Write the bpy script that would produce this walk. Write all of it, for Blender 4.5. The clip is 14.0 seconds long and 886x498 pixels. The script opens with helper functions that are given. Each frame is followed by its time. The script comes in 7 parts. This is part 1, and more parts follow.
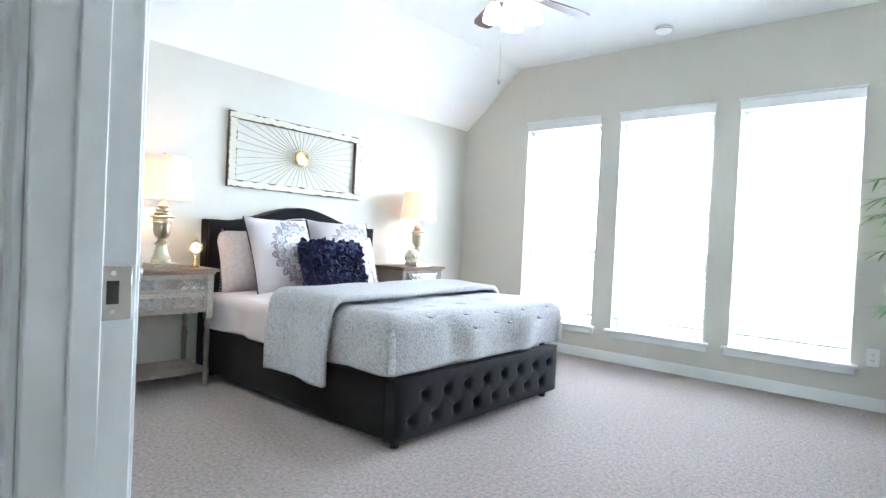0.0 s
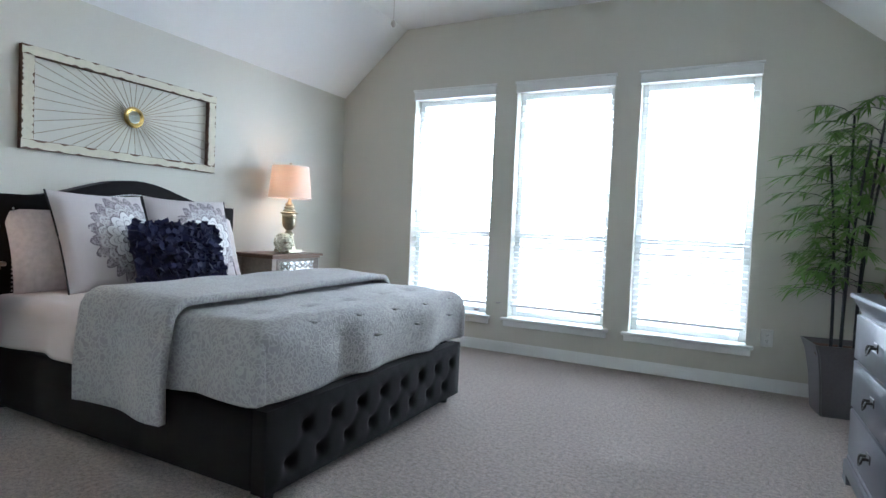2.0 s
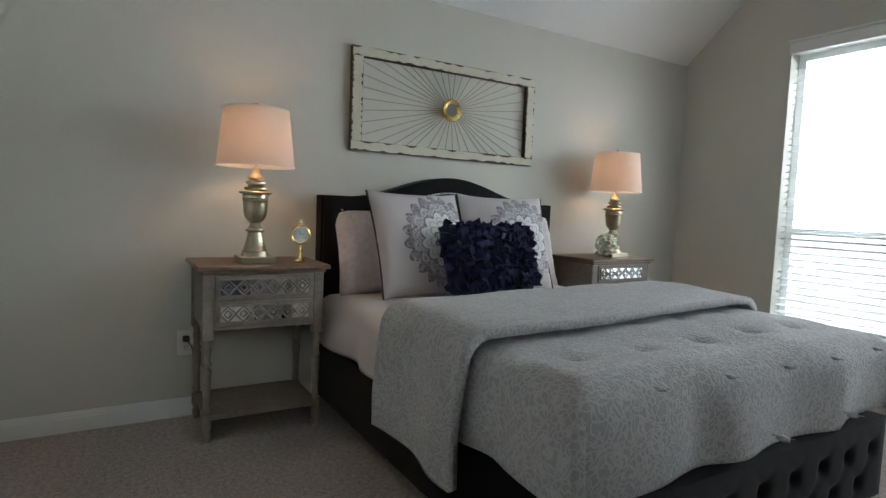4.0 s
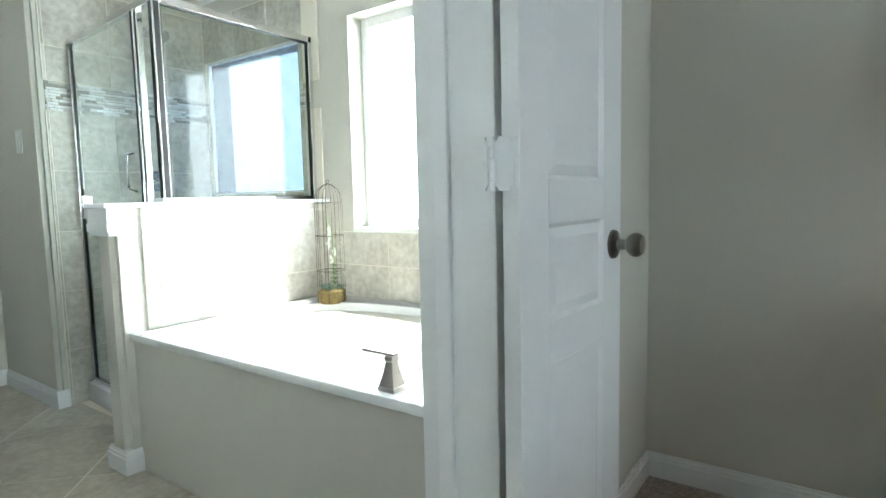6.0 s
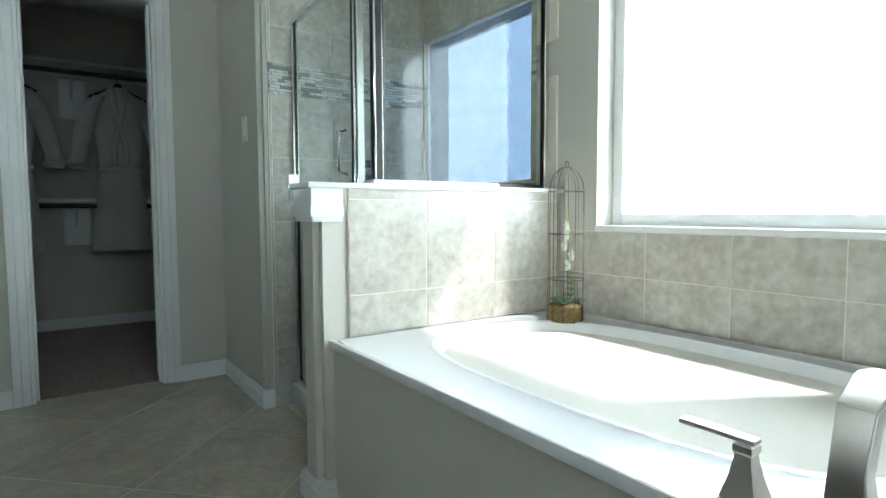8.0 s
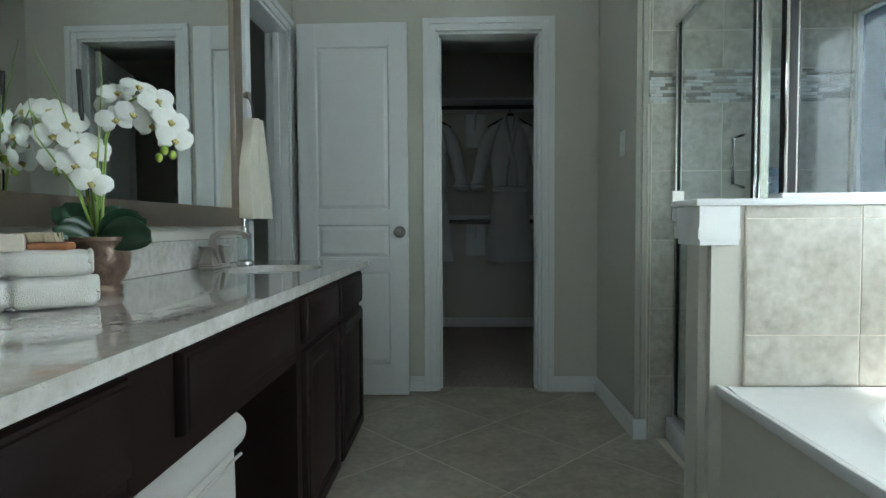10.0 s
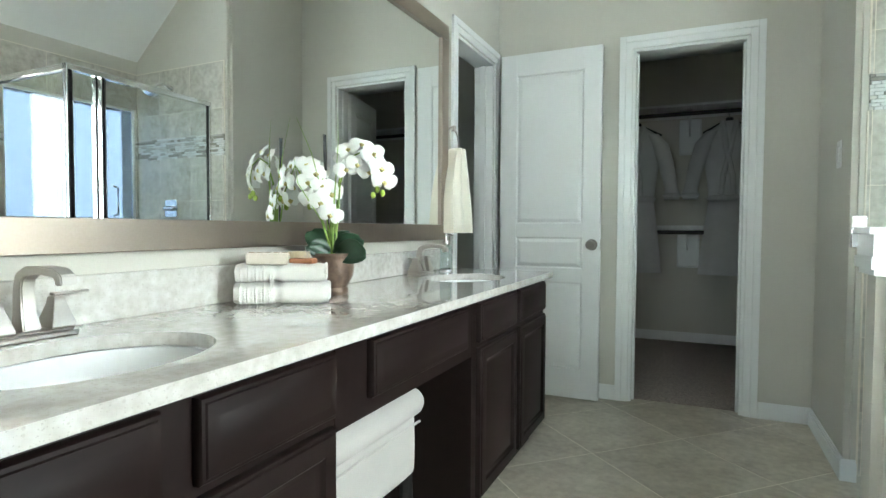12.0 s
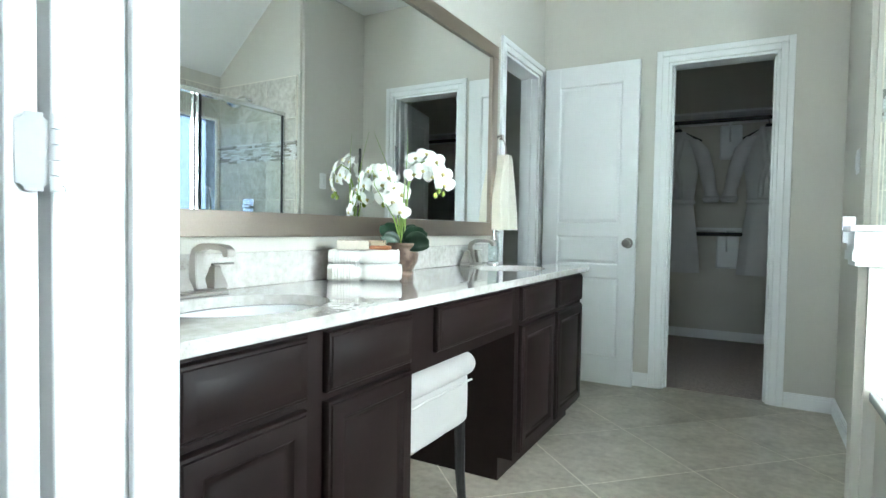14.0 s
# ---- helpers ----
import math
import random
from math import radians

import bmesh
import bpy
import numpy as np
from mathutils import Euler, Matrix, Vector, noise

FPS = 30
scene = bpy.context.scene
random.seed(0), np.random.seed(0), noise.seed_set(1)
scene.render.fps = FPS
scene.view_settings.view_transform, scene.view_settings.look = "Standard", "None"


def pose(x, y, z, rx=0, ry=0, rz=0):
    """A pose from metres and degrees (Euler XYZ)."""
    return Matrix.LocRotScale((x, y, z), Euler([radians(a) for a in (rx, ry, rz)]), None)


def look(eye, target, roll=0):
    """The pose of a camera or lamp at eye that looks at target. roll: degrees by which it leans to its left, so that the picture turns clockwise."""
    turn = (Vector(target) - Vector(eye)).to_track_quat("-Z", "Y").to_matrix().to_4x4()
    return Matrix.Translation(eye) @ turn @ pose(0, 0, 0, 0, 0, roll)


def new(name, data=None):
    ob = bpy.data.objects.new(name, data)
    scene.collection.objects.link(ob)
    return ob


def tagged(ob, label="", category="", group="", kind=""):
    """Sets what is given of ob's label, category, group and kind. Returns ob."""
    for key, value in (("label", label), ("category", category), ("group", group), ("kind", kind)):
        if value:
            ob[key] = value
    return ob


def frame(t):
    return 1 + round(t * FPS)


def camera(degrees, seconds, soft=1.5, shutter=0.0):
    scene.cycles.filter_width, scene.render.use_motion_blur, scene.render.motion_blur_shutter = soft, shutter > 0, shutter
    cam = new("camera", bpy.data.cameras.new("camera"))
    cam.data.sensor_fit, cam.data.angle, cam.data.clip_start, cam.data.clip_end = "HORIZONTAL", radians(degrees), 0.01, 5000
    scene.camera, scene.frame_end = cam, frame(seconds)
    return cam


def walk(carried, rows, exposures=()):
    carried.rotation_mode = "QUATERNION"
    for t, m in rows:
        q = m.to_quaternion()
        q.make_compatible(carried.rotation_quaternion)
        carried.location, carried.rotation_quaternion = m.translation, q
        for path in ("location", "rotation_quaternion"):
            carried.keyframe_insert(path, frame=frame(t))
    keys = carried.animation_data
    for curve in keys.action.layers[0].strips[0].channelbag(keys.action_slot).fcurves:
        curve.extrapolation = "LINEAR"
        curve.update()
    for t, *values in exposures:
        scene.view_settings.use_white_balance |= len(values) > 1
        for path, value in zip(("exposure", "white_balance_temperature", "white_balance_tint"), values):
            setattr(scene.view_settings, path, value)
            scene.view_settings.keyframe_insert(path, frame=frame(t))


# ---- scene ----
cam = camera(76.8, 14.0, soft=1.5, shutter=0.0)
# seconds, eye, target, roll
PATH = [
    (0, (-1.127, 0.887, 0.989), (-2.426, 2.407, 0.956), 2.8),
    (0.5, (-1.269, 1.009, 0.986), (-2.381, 2.672, 0.951), 2.6),
    (1, (-1.331, 1.14, 0.98), (-2.305, 2.886, 0.936), 2.6),
    (1.5, (-1.433, 1.242, 0.97), (-2.339, 3.024, 0.915), 2.5),
    (2, (-1.573, 1.316, 0.968), (-2.489, 3.092, 0.899), 2.5),
    (2.2, (-1.643, 1.347, 0.975), (-2.583, 3.11, 0.9), 2.5),
    (4.3, (-2.163, 1.835, 1.014), (-4.010, 2.587, 0.856), 2.0),
    (4.5, (-2.240, 1.862, 1.012), (-4.165, 2.396, 0.850), 1.7),
    (5, (-2.478, 1.950, 1.015), (-4.467, 1.828, 0.852), 0.6),
    (5.5, (-2.695, 1.882, 1.01), (-4.56, 1.184, 0.827), -0.6),
    (6, (-2.88, 1.731, 0.997), (-4.501, 0.575, 0.813), -1.3),
    (6.5, (-3.053, 1.554, 0.949), (-4.492, 0.175, 0.781), -1.3),
    (7, (-3.153, 1.401, 0.919), (-4.496, -0.072, 0.762), -1.0),
    (7.2, (-3.171, 1.353, 0.9), (-4.494, -0.14, 0.749), -0.8),
    (9.3, (-3.175, 1.018, 0.936), (-3.646, -0.923, 0.832), -0.3),
    (9.5, (-3.175, 1.006, 0.931), (-3.502, -0.965, 0.834), -0.4),
    (10, (-3.194, 1.059, 0.939), (-3.133, -0.938, 0.855), -0.3),
    (10.5, (-3.257, 1.129, 0.957), (-2.964, -0.847, 0.872), -0.1),
    (11, (-3.316, 1.186, 0.986), (-2.814, -0.748, 0.905), -0.1),
    (11.5, (-3.368, 1.231, 0.999), (-2.671, -0.642, 0.923), 0.1),
    (12, (-3.414, 1.275, 0.994), (-2.586, -0.544, 0.92), 0.3),
    (12.5, (-3.459, 1.319, 0.984), (-2.556, -0.464, 0.908), 0.6),
    (13, (-3.487, 1.354, 0.959), (-2.552, -0.413, 0.885), 0.7),
    (13.5, (-3.525, 1.441, 0.949), (-2.57, -0.315, 0.876), 0.9),
    (14, (-3.545, 1.603, 0.97), (-2.575, -0.145, 0.9), 1.0),
]
EXPOSURES = [(0.0, 3.3, 5700, 11), (0.5, 2.95, 5700, 11), (1.0, 2.6, 5700, 11), (1.5, 2.3, 5700, 11), (2.2, 2.05, 5750, 11), (4.3, 1.3, 6400, 10), (5.0, 1.7, 6350, 9), (6.0, 1.4, 6200, 6), (7.2, 1.08, 6000, 5), (9.3, -0.15, 6000, 4), (10.0, 0.0, 6100, 4), (11.0, 0.7, 6300, 4), (12.0, 1.25, 6450, 5), (13.0, 1.7, 6450, 5), (14.0, 1.55, 6050, 5)]
walk(cam, [(t, look(eye, target, roll)) for t, eye, target, roll in PATH], EXPOSURES)

# ---- world and light ----
world = bpy.data.worlds.new("world")
scene.world = world
world.use_nodes = True
wn = world.node_tree.nodes
sky = wn.new("ShaderNodeTexSky")
sky.sky_type = "NISHITA"
sky.sun_disc = False
sky.sun_elevation, sky.sun_rotation = radians(54), radians(302)
wn["Background"].inputs[1].default_value = 0.12
world.node_tree.links.new(sky.outputs[0], wn["Background"].inputs[0])

SKY_N, SKY_W = 5.75, 13.0     # glow of the hazy sky outside the windows


def lamp(name, kind, loc, power, colour=(1, 1, 1), size=0.05, target=None, size_y=None):
    data = bpy.data.lights.new(name, kind)
    data.energy, data.color = power, colour
    if kind == "AREA":
        data.shape, data.size, data.size_y = "RECTANGLE", size, size_y or size
    else:
        data.shadow_soft_size = size
    ob = new(name, data)
    ob.matrix_world = look(loc, target) if target else pose(*loc)
    return ob


sun = bpy.data.lights.new("sun", "SUN")
sun.energy, sun.angle, sun.color = 5.0, radians(2.5), (1, 0.97, 0.92)
sun_ob = new("sun", sun)
sun_ob.matrix_world = look((0, 0, 10), (1.0, -0.62, 8.35))      # high in the north-west

# ---- materials ----
MATS = {}


def mat(name, col, rough=0.6, metal=0.0, var=0.06, scale=3.0, fine=60.0, bump=0.15, dist=0.002, spec=0.5, col2=None, sheen=0.0, coat=0.0, trans=0.0, tex="noise"):
    """A Principled surface with colour variation at a coarse and a fine scale and a fine relief."""
    if name in MATS:
        return MATS[name]
    m = bpy.data.materials.new(name)
    m.use_nodes = True
    n, l = m.node_tree.nodes, m.node_tree.links
    b = n["Principled BSDF"]
    co = n.new("ShaderNodeTexCoord")
    a = n.new("ShaderNodeTexNoise")
    a.inputs["Scale"].default_value, a.inputs["Detail"].default_value = scale, 4
    f = n.new("ShaderNodeTexNoise")
    f.inputs["Scale"].default_value, f.inputs["Detail"].default_value = fine, 3
    for q in (a, f):
        l.new(co.outputs["Object"], q.inputs["Vector"])
    mx = n.new("ShaderNodeMix")
    mx.data_type = "RGBA"
    add = n.new("ShaderNodeMath")
    add.operation = "MULTIPLY_ADD"
    add.inputs[1].default_value, add.inputs[2].default_value = 0.5, 0.0
    l.new(f.outputs[0], add.inputs[0])
    s2 = n.new("ShaderNodeMath")
    s2.operation = "MULTIPLY_ADD"
    s2.inputs[1].default_value = 0.5
    l.new(a.outputs[0], s2.inputs[0])
    l.new(add.outputs[0], s2.inputs[2])
    rmp = n.new("ShaderNodeMapRange")
    rmp.inputs[1].default_value, rmp.inputs[2].default_value = 0.3, 0.7
    l.new(s2.outputs[0], rmp.inputs[0])
    l.new(rmp.outputs[0], mx.inputs["Factor"])
    c2 = col2 or tuple(min(1, c * (1 + var)) for c in col)
    c1 = tuple(c * (1 - var) for c in col)
    mx.inputs["A"].default_value, mx.inputs["B"].default_value = (*c1, 1), (*c2, 1)
    l.new(mx.outputs["Result"], b.inputs["Base Color"])
    b.inputs["Roughness"].default_value, b.inputs["Metallic"].default_value = rough, metal
    b.inputs["Specular IOR Level"].default_value = spec
    b.inputs["Sheen Weight"].default_value, b.inputs["Coat Weight"].default_value = sheen, coat
    b.inputs["Transmission Weight"].default_value = trans
    if bump:
        bp = n.new("ShaderNodeBump")
        bp.inputs["Strength"].default_value, bp.inputs["Distance"].default_value = bump, dist
        l.new(f.outputs[0], bp.inputs["Height"])
        l.new(bp.outputs[0], b.inputs["Normal"])
    m.diffuse_color = (*col, 1)
    MATS[name] = m
    return m


def glow(name, col, strength, col2=None, z0=0.0, z1=1.0):
    """A surface that gives off light, from col below z0 to col2 above z1 in its own height."""
    m = bpy.data.materials.new(name)
    m.use_nodes = True
    n, l = m.node_tree.nodes, m.node_tree.links
    n.remove(n["Principled BSDF"])
    e = n.new("ShaderNodeEmission")
    e.inputs[0].default_value, e.inputs[1].default_value = (*col, 1), strength
    if col2:
        co, sp, mr, mx = n.new("ShaderNodeTexCoord"), n.new("ShaderNodeSeparateXYZ"), n.new("ShaderNodeMapRange"), n.new("ShaderNodeMix")
        mx.data_type = "RGBA"
        mr.inputs[1].default_value, mr.inputs[2].default_value = z0, z1
        mx.inputs["A"].default_value, mx.inputs["B"].default_value = (*col, 1), (*col2, 1)
        l.new(co.outputs["Object"], sp.inputs[0])
        l.new(sp.outputs[2], mr.inputs[0])
        l.new(mr.outputs[0], mx.inputs["Factor"])
        l.new(mx.outputs["Result"], e.inputs[0])
    l.new(e.outputs[0], n["Material Output"].inputs[0])
    return m


def glass(name, tint=(0.9, 0.97, 0.95), rough=0.0, sheen=0.6, least=0.03):
    """A thin pane: mostly clear, with a mirror-like sheen."""
    m = bpy.data.materials.new(name)
    m.use_nodes = True
    n, l = m.node_tree.nodes, m.node_tree.links
    n.remove(n["Principled BSDF"])
    t, g, mx, lw = n.new("ShaderNodeBsdfTransparent"), n.new("ShaderNodeBsdfGlossy"), n.new("ShaderNodeMixShader"), n.new("ShaderNodeLayerWeight")
    pw = n.new("ShaderNodeMath")
    pw.operation = "POWER"
    pw.inputs[1].default_value = 4.0
    ad = n.new("ShaderNodeMath")
    ad.operation = "MULTIPLY_ADD"
    ad.inputs[1].default_value, ad.inputs[2].default_value = sheen, least
    t.inputs[0].default_value = (*tint, 1)
    g.inputs["Roughness"].default_value = rough
    lw.inputs["Blend"].default_value = 0.5
    l.new(lw.outputs["Facing"], pw.inputs[0])
    l.new(pw.outputs[0], ad.inputs[0])
    l.new(ad.outputs[0], mx.inputs[0])
    l.new(t.outputs[0], mx.inputs[1])
    l.new(g.outputs[0], mx.inputs[2])
    l.new(mx.outputs[0], n["Material Output"].inputs[0])
    return m


def cloth_light(name, col, through_part=0.5):
    """Thin cloth or ground glass that lets light through."""
    m = bpy.data.materials.new(name)
    m.use_nodes = True
    n, l = m.node_tree.nodes, m.node_tree.links
    n.remove(n["Principled BSDF"])
    d, t, mx = n.new("ShaderNodeBsdfDiffuse"), n.new("ShaderNodeBsdfTranslucent"), n.new("ShaderNodeMixShader")
    w, co = n.new("ShaderNodeTexNoise"), n.new("ShaderNodeTexCoord")
    w.inputs["Scale"].default_value = 180
    bp = n.new("ShaderNodeBump")
    bp.inputs["Strength"].default_value, bp.inputs["Distance"].default_value = 0.3, 0.001
    l.new(co.outputs["Object"], w.inputs["Vector"])
    l.new(w.outputs[0], bp.inputs["Height"])
    for q in (d, t):
        q.inputs[0].default_value = (*col, 1)
        l.new(bp.outputs[0], q.inputs["Normal"])
    mx.inputs[0].default_value = through_part
    l.new(d.outputs[0], mx.inputs[1])
    l.new(t.outputs[0], mx.inputs[2])
    l.new(mx.outputs[0], n["Material Output"].inputs[0])
    return m


def rain_glass():
    """Rippled, tinted privacy glass."""
    m = glass("rain glass", (0.05, 0.07, 0.11))
    n, l = m.node_tree.nodes, m.node_tree.links
    t = [q for q in n if q.type == "BSDF_TRANSPARENT"][0]
    co, mp, w, mr, mx = n.new("ShaderNodeTexCoord"), n.new("ShaderNodeMapping"), n.new("ShaderNodeTexNoise"), n.new("ShaderNodeMapRange"), n.new("ShaderNodeMix")
    mp.inputs["Scale"].default_value = (1, 0.6, 2.2)
    w.inputs["Scale"].default_value, w.inputs["Detail"].default_value = 60, 4
    l.new(co.outputs["Object"], mp.inputs[0])
    l.new(mp.outputs[0], w.inputs["Vector"])
    l.new(w.outputs[0], mr.inputs[0])
    mr.inputs[1].default_value, mr.inputs[2].default_value = 0.3, 0.7
    mx.data_type = "RGBA"
    l.new(mr.outputs[0], mx.inputs["Factor"])
    mx.inputs["A"].default_value, mx.inputs["B"].default_value = (0.142, 0.165, 0.205, 1), (0.178, 0.205, 0.235, 1)
    l.new(mx.outputs["Result"], t.inputs[0])
    return m


def speckled(name, m):
    """Scattered grey flecks of stone over a pale ground."""
    n, l = m.node_tree.nodes, m.node_tree.links
    b = n["Principled BSDF"]
    src = b.inputs["Base Color"].links[0].from_socket
    co = n.new("ShaderNodeTexCoord")
    for k, (sc, lim, col) in enumerate(((95, 0.20, (0.46, 0.43, 0.38, 1)), (210, 0.19, (0.36, 0.34, 0.30, 1)))):
        v, gate, mr, mx = n.new("ShaderNodeTexVoronoi"), n.new("ShaderNodeTexNoise"), n.new("ShaderNodeMath"), n.new("ShaderNodeMix")
        v.inputs["Scale"].default_value, gate.inputs["Scale"].default_value = sc, sc * 0.35
        l.new(co.outputs["Object"], v.inputs["Vector"])
        l.new(co.outputs["Object"], gate.inputs["Vector"])
        ml = n.new("ShaderNodeMath")
        ml.operation, mr.operation = "MULTIPLY", "LESS_THAN"
        g2 = n.new("ShaderNodeMath")
        g2.operation = "SUBTRACT"
        g2.inputs[0].default_value = 1.15
        l.new(gate.outputs[0], g2.inputs[1])
        l.new(v.outputs["Distance"], ml.inputs[0])
        l.new(g2.outputs[0], ml.inputs[1])
        l.new(ml.outputs[0], mr.inputs[0])
        mr.inputs[1].default_value = lim * 0.6
        fd = n.new("ShaderNodeMath")
        fd.operation = "MULTIPLY"
        fd.inputs[1].default_value = 0.45
        l.new(mr.outputs[0], fd.inputs[0])
        mx.data_type = "RGBA"
        l.new(fd.outputs[0], mx.inputs["Factor"])
        l.new(src, mx.inputs["A"])
        mx.inputs["B"].default_value = col
        src = mx.outputs["Result"]
    l.new(src, b.inputs["Base Color"])
    return m


def scrolled(m):
    """A woven ground with a raised, paler scroll pattern."""
    n, l = m.node_tree.nodes, m.node_tree.links
    b = n["Principled BSDF"]
    src = b.inputs["Base Color"].links[0].from_socket
    co, w, add, v = n.new("ShaderNodeTexCoord"), n.new("ShaderNodeTexNoise"), n.new("ShaderNodeMix"), n.new("ShaderNodeTexVoronoi")
    w.inputs["Scale"].default_value = 16
    add.data_type = "RGBA"
    add.inputs["Factor"].default_value = 0.09
    v.feature = "DISTANCE_TO_EDGE"
    v.inputs["Scale"].default_value = 52
    l.new(co.outputs["Object"], w.inputs["Vector"])
    l.new(co.outputs["Object"], add.inputs["A"])
    l.new(w.outputs["Color"], add.inputs["B"])
    l.new(add.outputs["Result"], v.inputs["Vector"])
    mr, mx = n.new("ShaderNodeMapRange"), n.new("ShaderNodeMix")
    mr.inputs[1].default_value, mr.inputs[2].default_value = 0.06, 0.16
    mr.inputs[3].default_value, mr.inputs[4].default_value = 1.0, 0.0
    l.new(v.outputs["Distance"], mr.inputs[0])
    mx.data_type = "RGBA"
    l.new(mr.outputs[0], mx.inputs["Factor"])
    l.new(src, mx.inputs["A"])
    mx.inputs["B"].default_value = (0.415, 0.405, 0.385, 1)
    l.new(mx.outputs["Result"], b.inputs["Base Color"])
    bp = n.new("ShaderNodeBump")
    bp.inputs["Strength"].default_value, bp.inputs["Distance"].default_value = 0.5, 0.003
    l.new(mr.outputs[0], bp.inputs["Height"])
    l.new(b.inputs["Normal"].links[0].from_socket, bp.inputs["Normal"])
    l.new(bp.outputs[0], b.inputs["Normal"])
    return m


PAINT = mat("wall paint", (0.60, 0.58, 0.515), 0.85, var=0.025, scale=1.2, fine=140, bump=0.25, dist=0.0015)
WHITE_CEIL = mat("ceiling paint", (0.80, 0.80, 0.79), 0.9, var=0.02, scale=1.0, fine=160, bump=0.2, dist=0.0015)
TRIM = mat("white gloss trim", (0.80, 0.81, 0.80), 0.35, var=0.015, fine=30, bump=0.03)
DOORW = mat("white door paint", (0.80, 0.81, 0.80), 0.4, var=0.015, fine=80, bump=0.06, dist=0.001)
CARPET = mat("beige cut-pile carpet", (0.42, 0.345, 0.305), 0.95, var=0.6, scale=55, fine=150, bump=1.0, dist=0.02, spec=0.1, sheen=0.3)
TILE = mat("stone-look floor tile", (0.40, 0.345, 0.26), 0.3, var=0.24, scale=5, fine=28, bump=0.05)
GROUT = mat("pale grout", (0.78, 0.73, 0.63), 0.9, var=0.08, fine=200, bump=0.3)
WTILE = mat("mottled wall tile", (0.52, 0.475, 0.395), 0.3, var=0.24, scale=7, fine=45, bump=0.06)
TUB = mat("white acrylic", (0.86, 0.87, 0.87), 0.18, var=0.01, bump=0.0, coat=0.3)
CHROME = mat("chrome", (0.80, 0.80, 0.80), 0.12, 1.0, var=0.02, bump=0.0)
NICKEL = mat("brushed nickel", (0.50, 0.47, 0.43), 0.3, 1.0, var=0.05, fine=150, bump=0.03)
DARKMETAL = mat("dark bronze metal", (0.06, 0.055, 0.05), 0.35, 0.8, var=0.1, bump=0.0)
QUARTZ = speckled("pale speckled quartz", mat("pale speckled quartz", (0.49, 0.46, 0.405), 0.04, var=0.05, scale=11, fine=45, bump=0.0, spec=0.8, coat=0.6, col2=(0.72, 0.71, 0.68)))
ESPRESSO = mat("espresso-stained wood", (0.0112, 0.0060, 0.0050), 0.48, spec=0.22, var=0.25, scale=4, fine=30, bump=0.08, dist=0.001)
DARKCLOTH = mat("charcoal woven upholstery", (0.0105, 0.0085, 0.0095), 0.9, spec=0.2, var=0.25, scale=6, fine=400, bump=0.3, dist=0.001, sheen=0.06)
LINEN = scrolled(mat("greige patterned comforter", (0.315, 0.30, 0.305), 0.9, var=0.08, scale=20, fine=300, bump=0.3, dist=0.002, sheen=0.2))
SHEET = mat("blush white sheet", (0.52, 0.455, 0.43), 0.9, var=0.04, scale=3, fine=300, bump=0.15, dist=0.001, sheen=0.2)
PILLOW = mat("natural linen pillow", (0.52, 0.47, 0.46), 0.95, var=0.20, scale=38, fine=350, bump=0.3, dist=0.001, sheen=0.2)
GREYWOOD = mat("weathered grey wood", (0.235, 0.20, 0.165), 0.6, var=0.25, scale=6, fine=50, bump=0.2, dist=0.001)
CHAMPAGNE = mat("champagne metal leaf", (0.50, 0.44, 0.32), 0.33, 1.0, var=0.15, scale=9, fine=80, bump=0.12)
GOLD = mat("polished brass", (0.70, 0.50, 0.18), 0.22, 1.0, var=0.05, bump=0.0)
MIRROR = mat("mirror silver", (0.88, 0.90, 0.89), 0.0, 1.0, var=0.0, bump=0.0)
PLASTIC = mat("white plastic", (0.80, 0.80, 0.78), 0.4, var=0.01, bump=0.0)
SLATE = mat("pewter lacquered wood", (0.085, 0.088, 0.105), 0.3, 0.25, var=0.15, scale=5, fine=40, bump=0.05, dist=0.001, coat=0.2)
TERRY = mat("cream terry cloth", (0.78, 0.74, 0.62), 0.95, var=0.05, scale=20, fine=420, bump=0.9, dist=0.003, sheen=0.4)
WTERRY = mat("white terry cloth", (0.80, 0.78, 0.73), 0.95, var=0.05, scale=20, fine=420, bump=0.9, dist=0.003, sheen=0.4)
BLACK = mat("black plastic", (0.012, 0.012, 0.012), 0.4, bump=0.0)
NAVY = mat("navy ruffled satin", (0.014, 0.017, 0.062), 0.65, var=0.3, scale=20, fine=200, bump=0.2, spec=0.25, sheen=0.04)
LEAF = mat("bamboo leaf green", (0.15, 0.28, 0.06), 0.45, var=0.35, scale=3, fine=30, bump=0.05)
CANE = mat("dark painted cane", (0.012, 0.013, 0.02), 0.35, var=0.2, bump=0.05)
OLDWHITE = mat("chipped cream paint", (0.62, 0.58, 0.46), 0.7, var=0.08, scale=15, fine=70, bump=0.4, dist=0.002)
OLDWOOD = mat("bare brown wood", (0.12, 0.065, 0.04), 0.8, var=0.3, scale=12, fine=80, bump=0.3)
CREAMCLOTH = mat("off-white upholstery", (0.43, 0.415, 0.39), 0.9, var=0.05, scale=6, fine=350, bump=0.25, dist=0.001, sheen=0.2)
PETAL = mat("white orchid petal", (0.86, 0.87, 0.82), 0.5, var=0.03, bump=0.05)
SHADE = cloth_light("linen lamp shade", (0.80, 0.72, 0.66), 0.45)
TANSHADE = cloth_light("tan burlap lamp shade", (0.55, 0.50, 0.42), 0.3)
FROST = rain_glass()
CLEAR = glass("clear glass", (0.96, 0.985, 0.972), sheen=0.12, least=0.012)
WINGLASS = glass("window glass", (0.97, 0.99, 0.98))
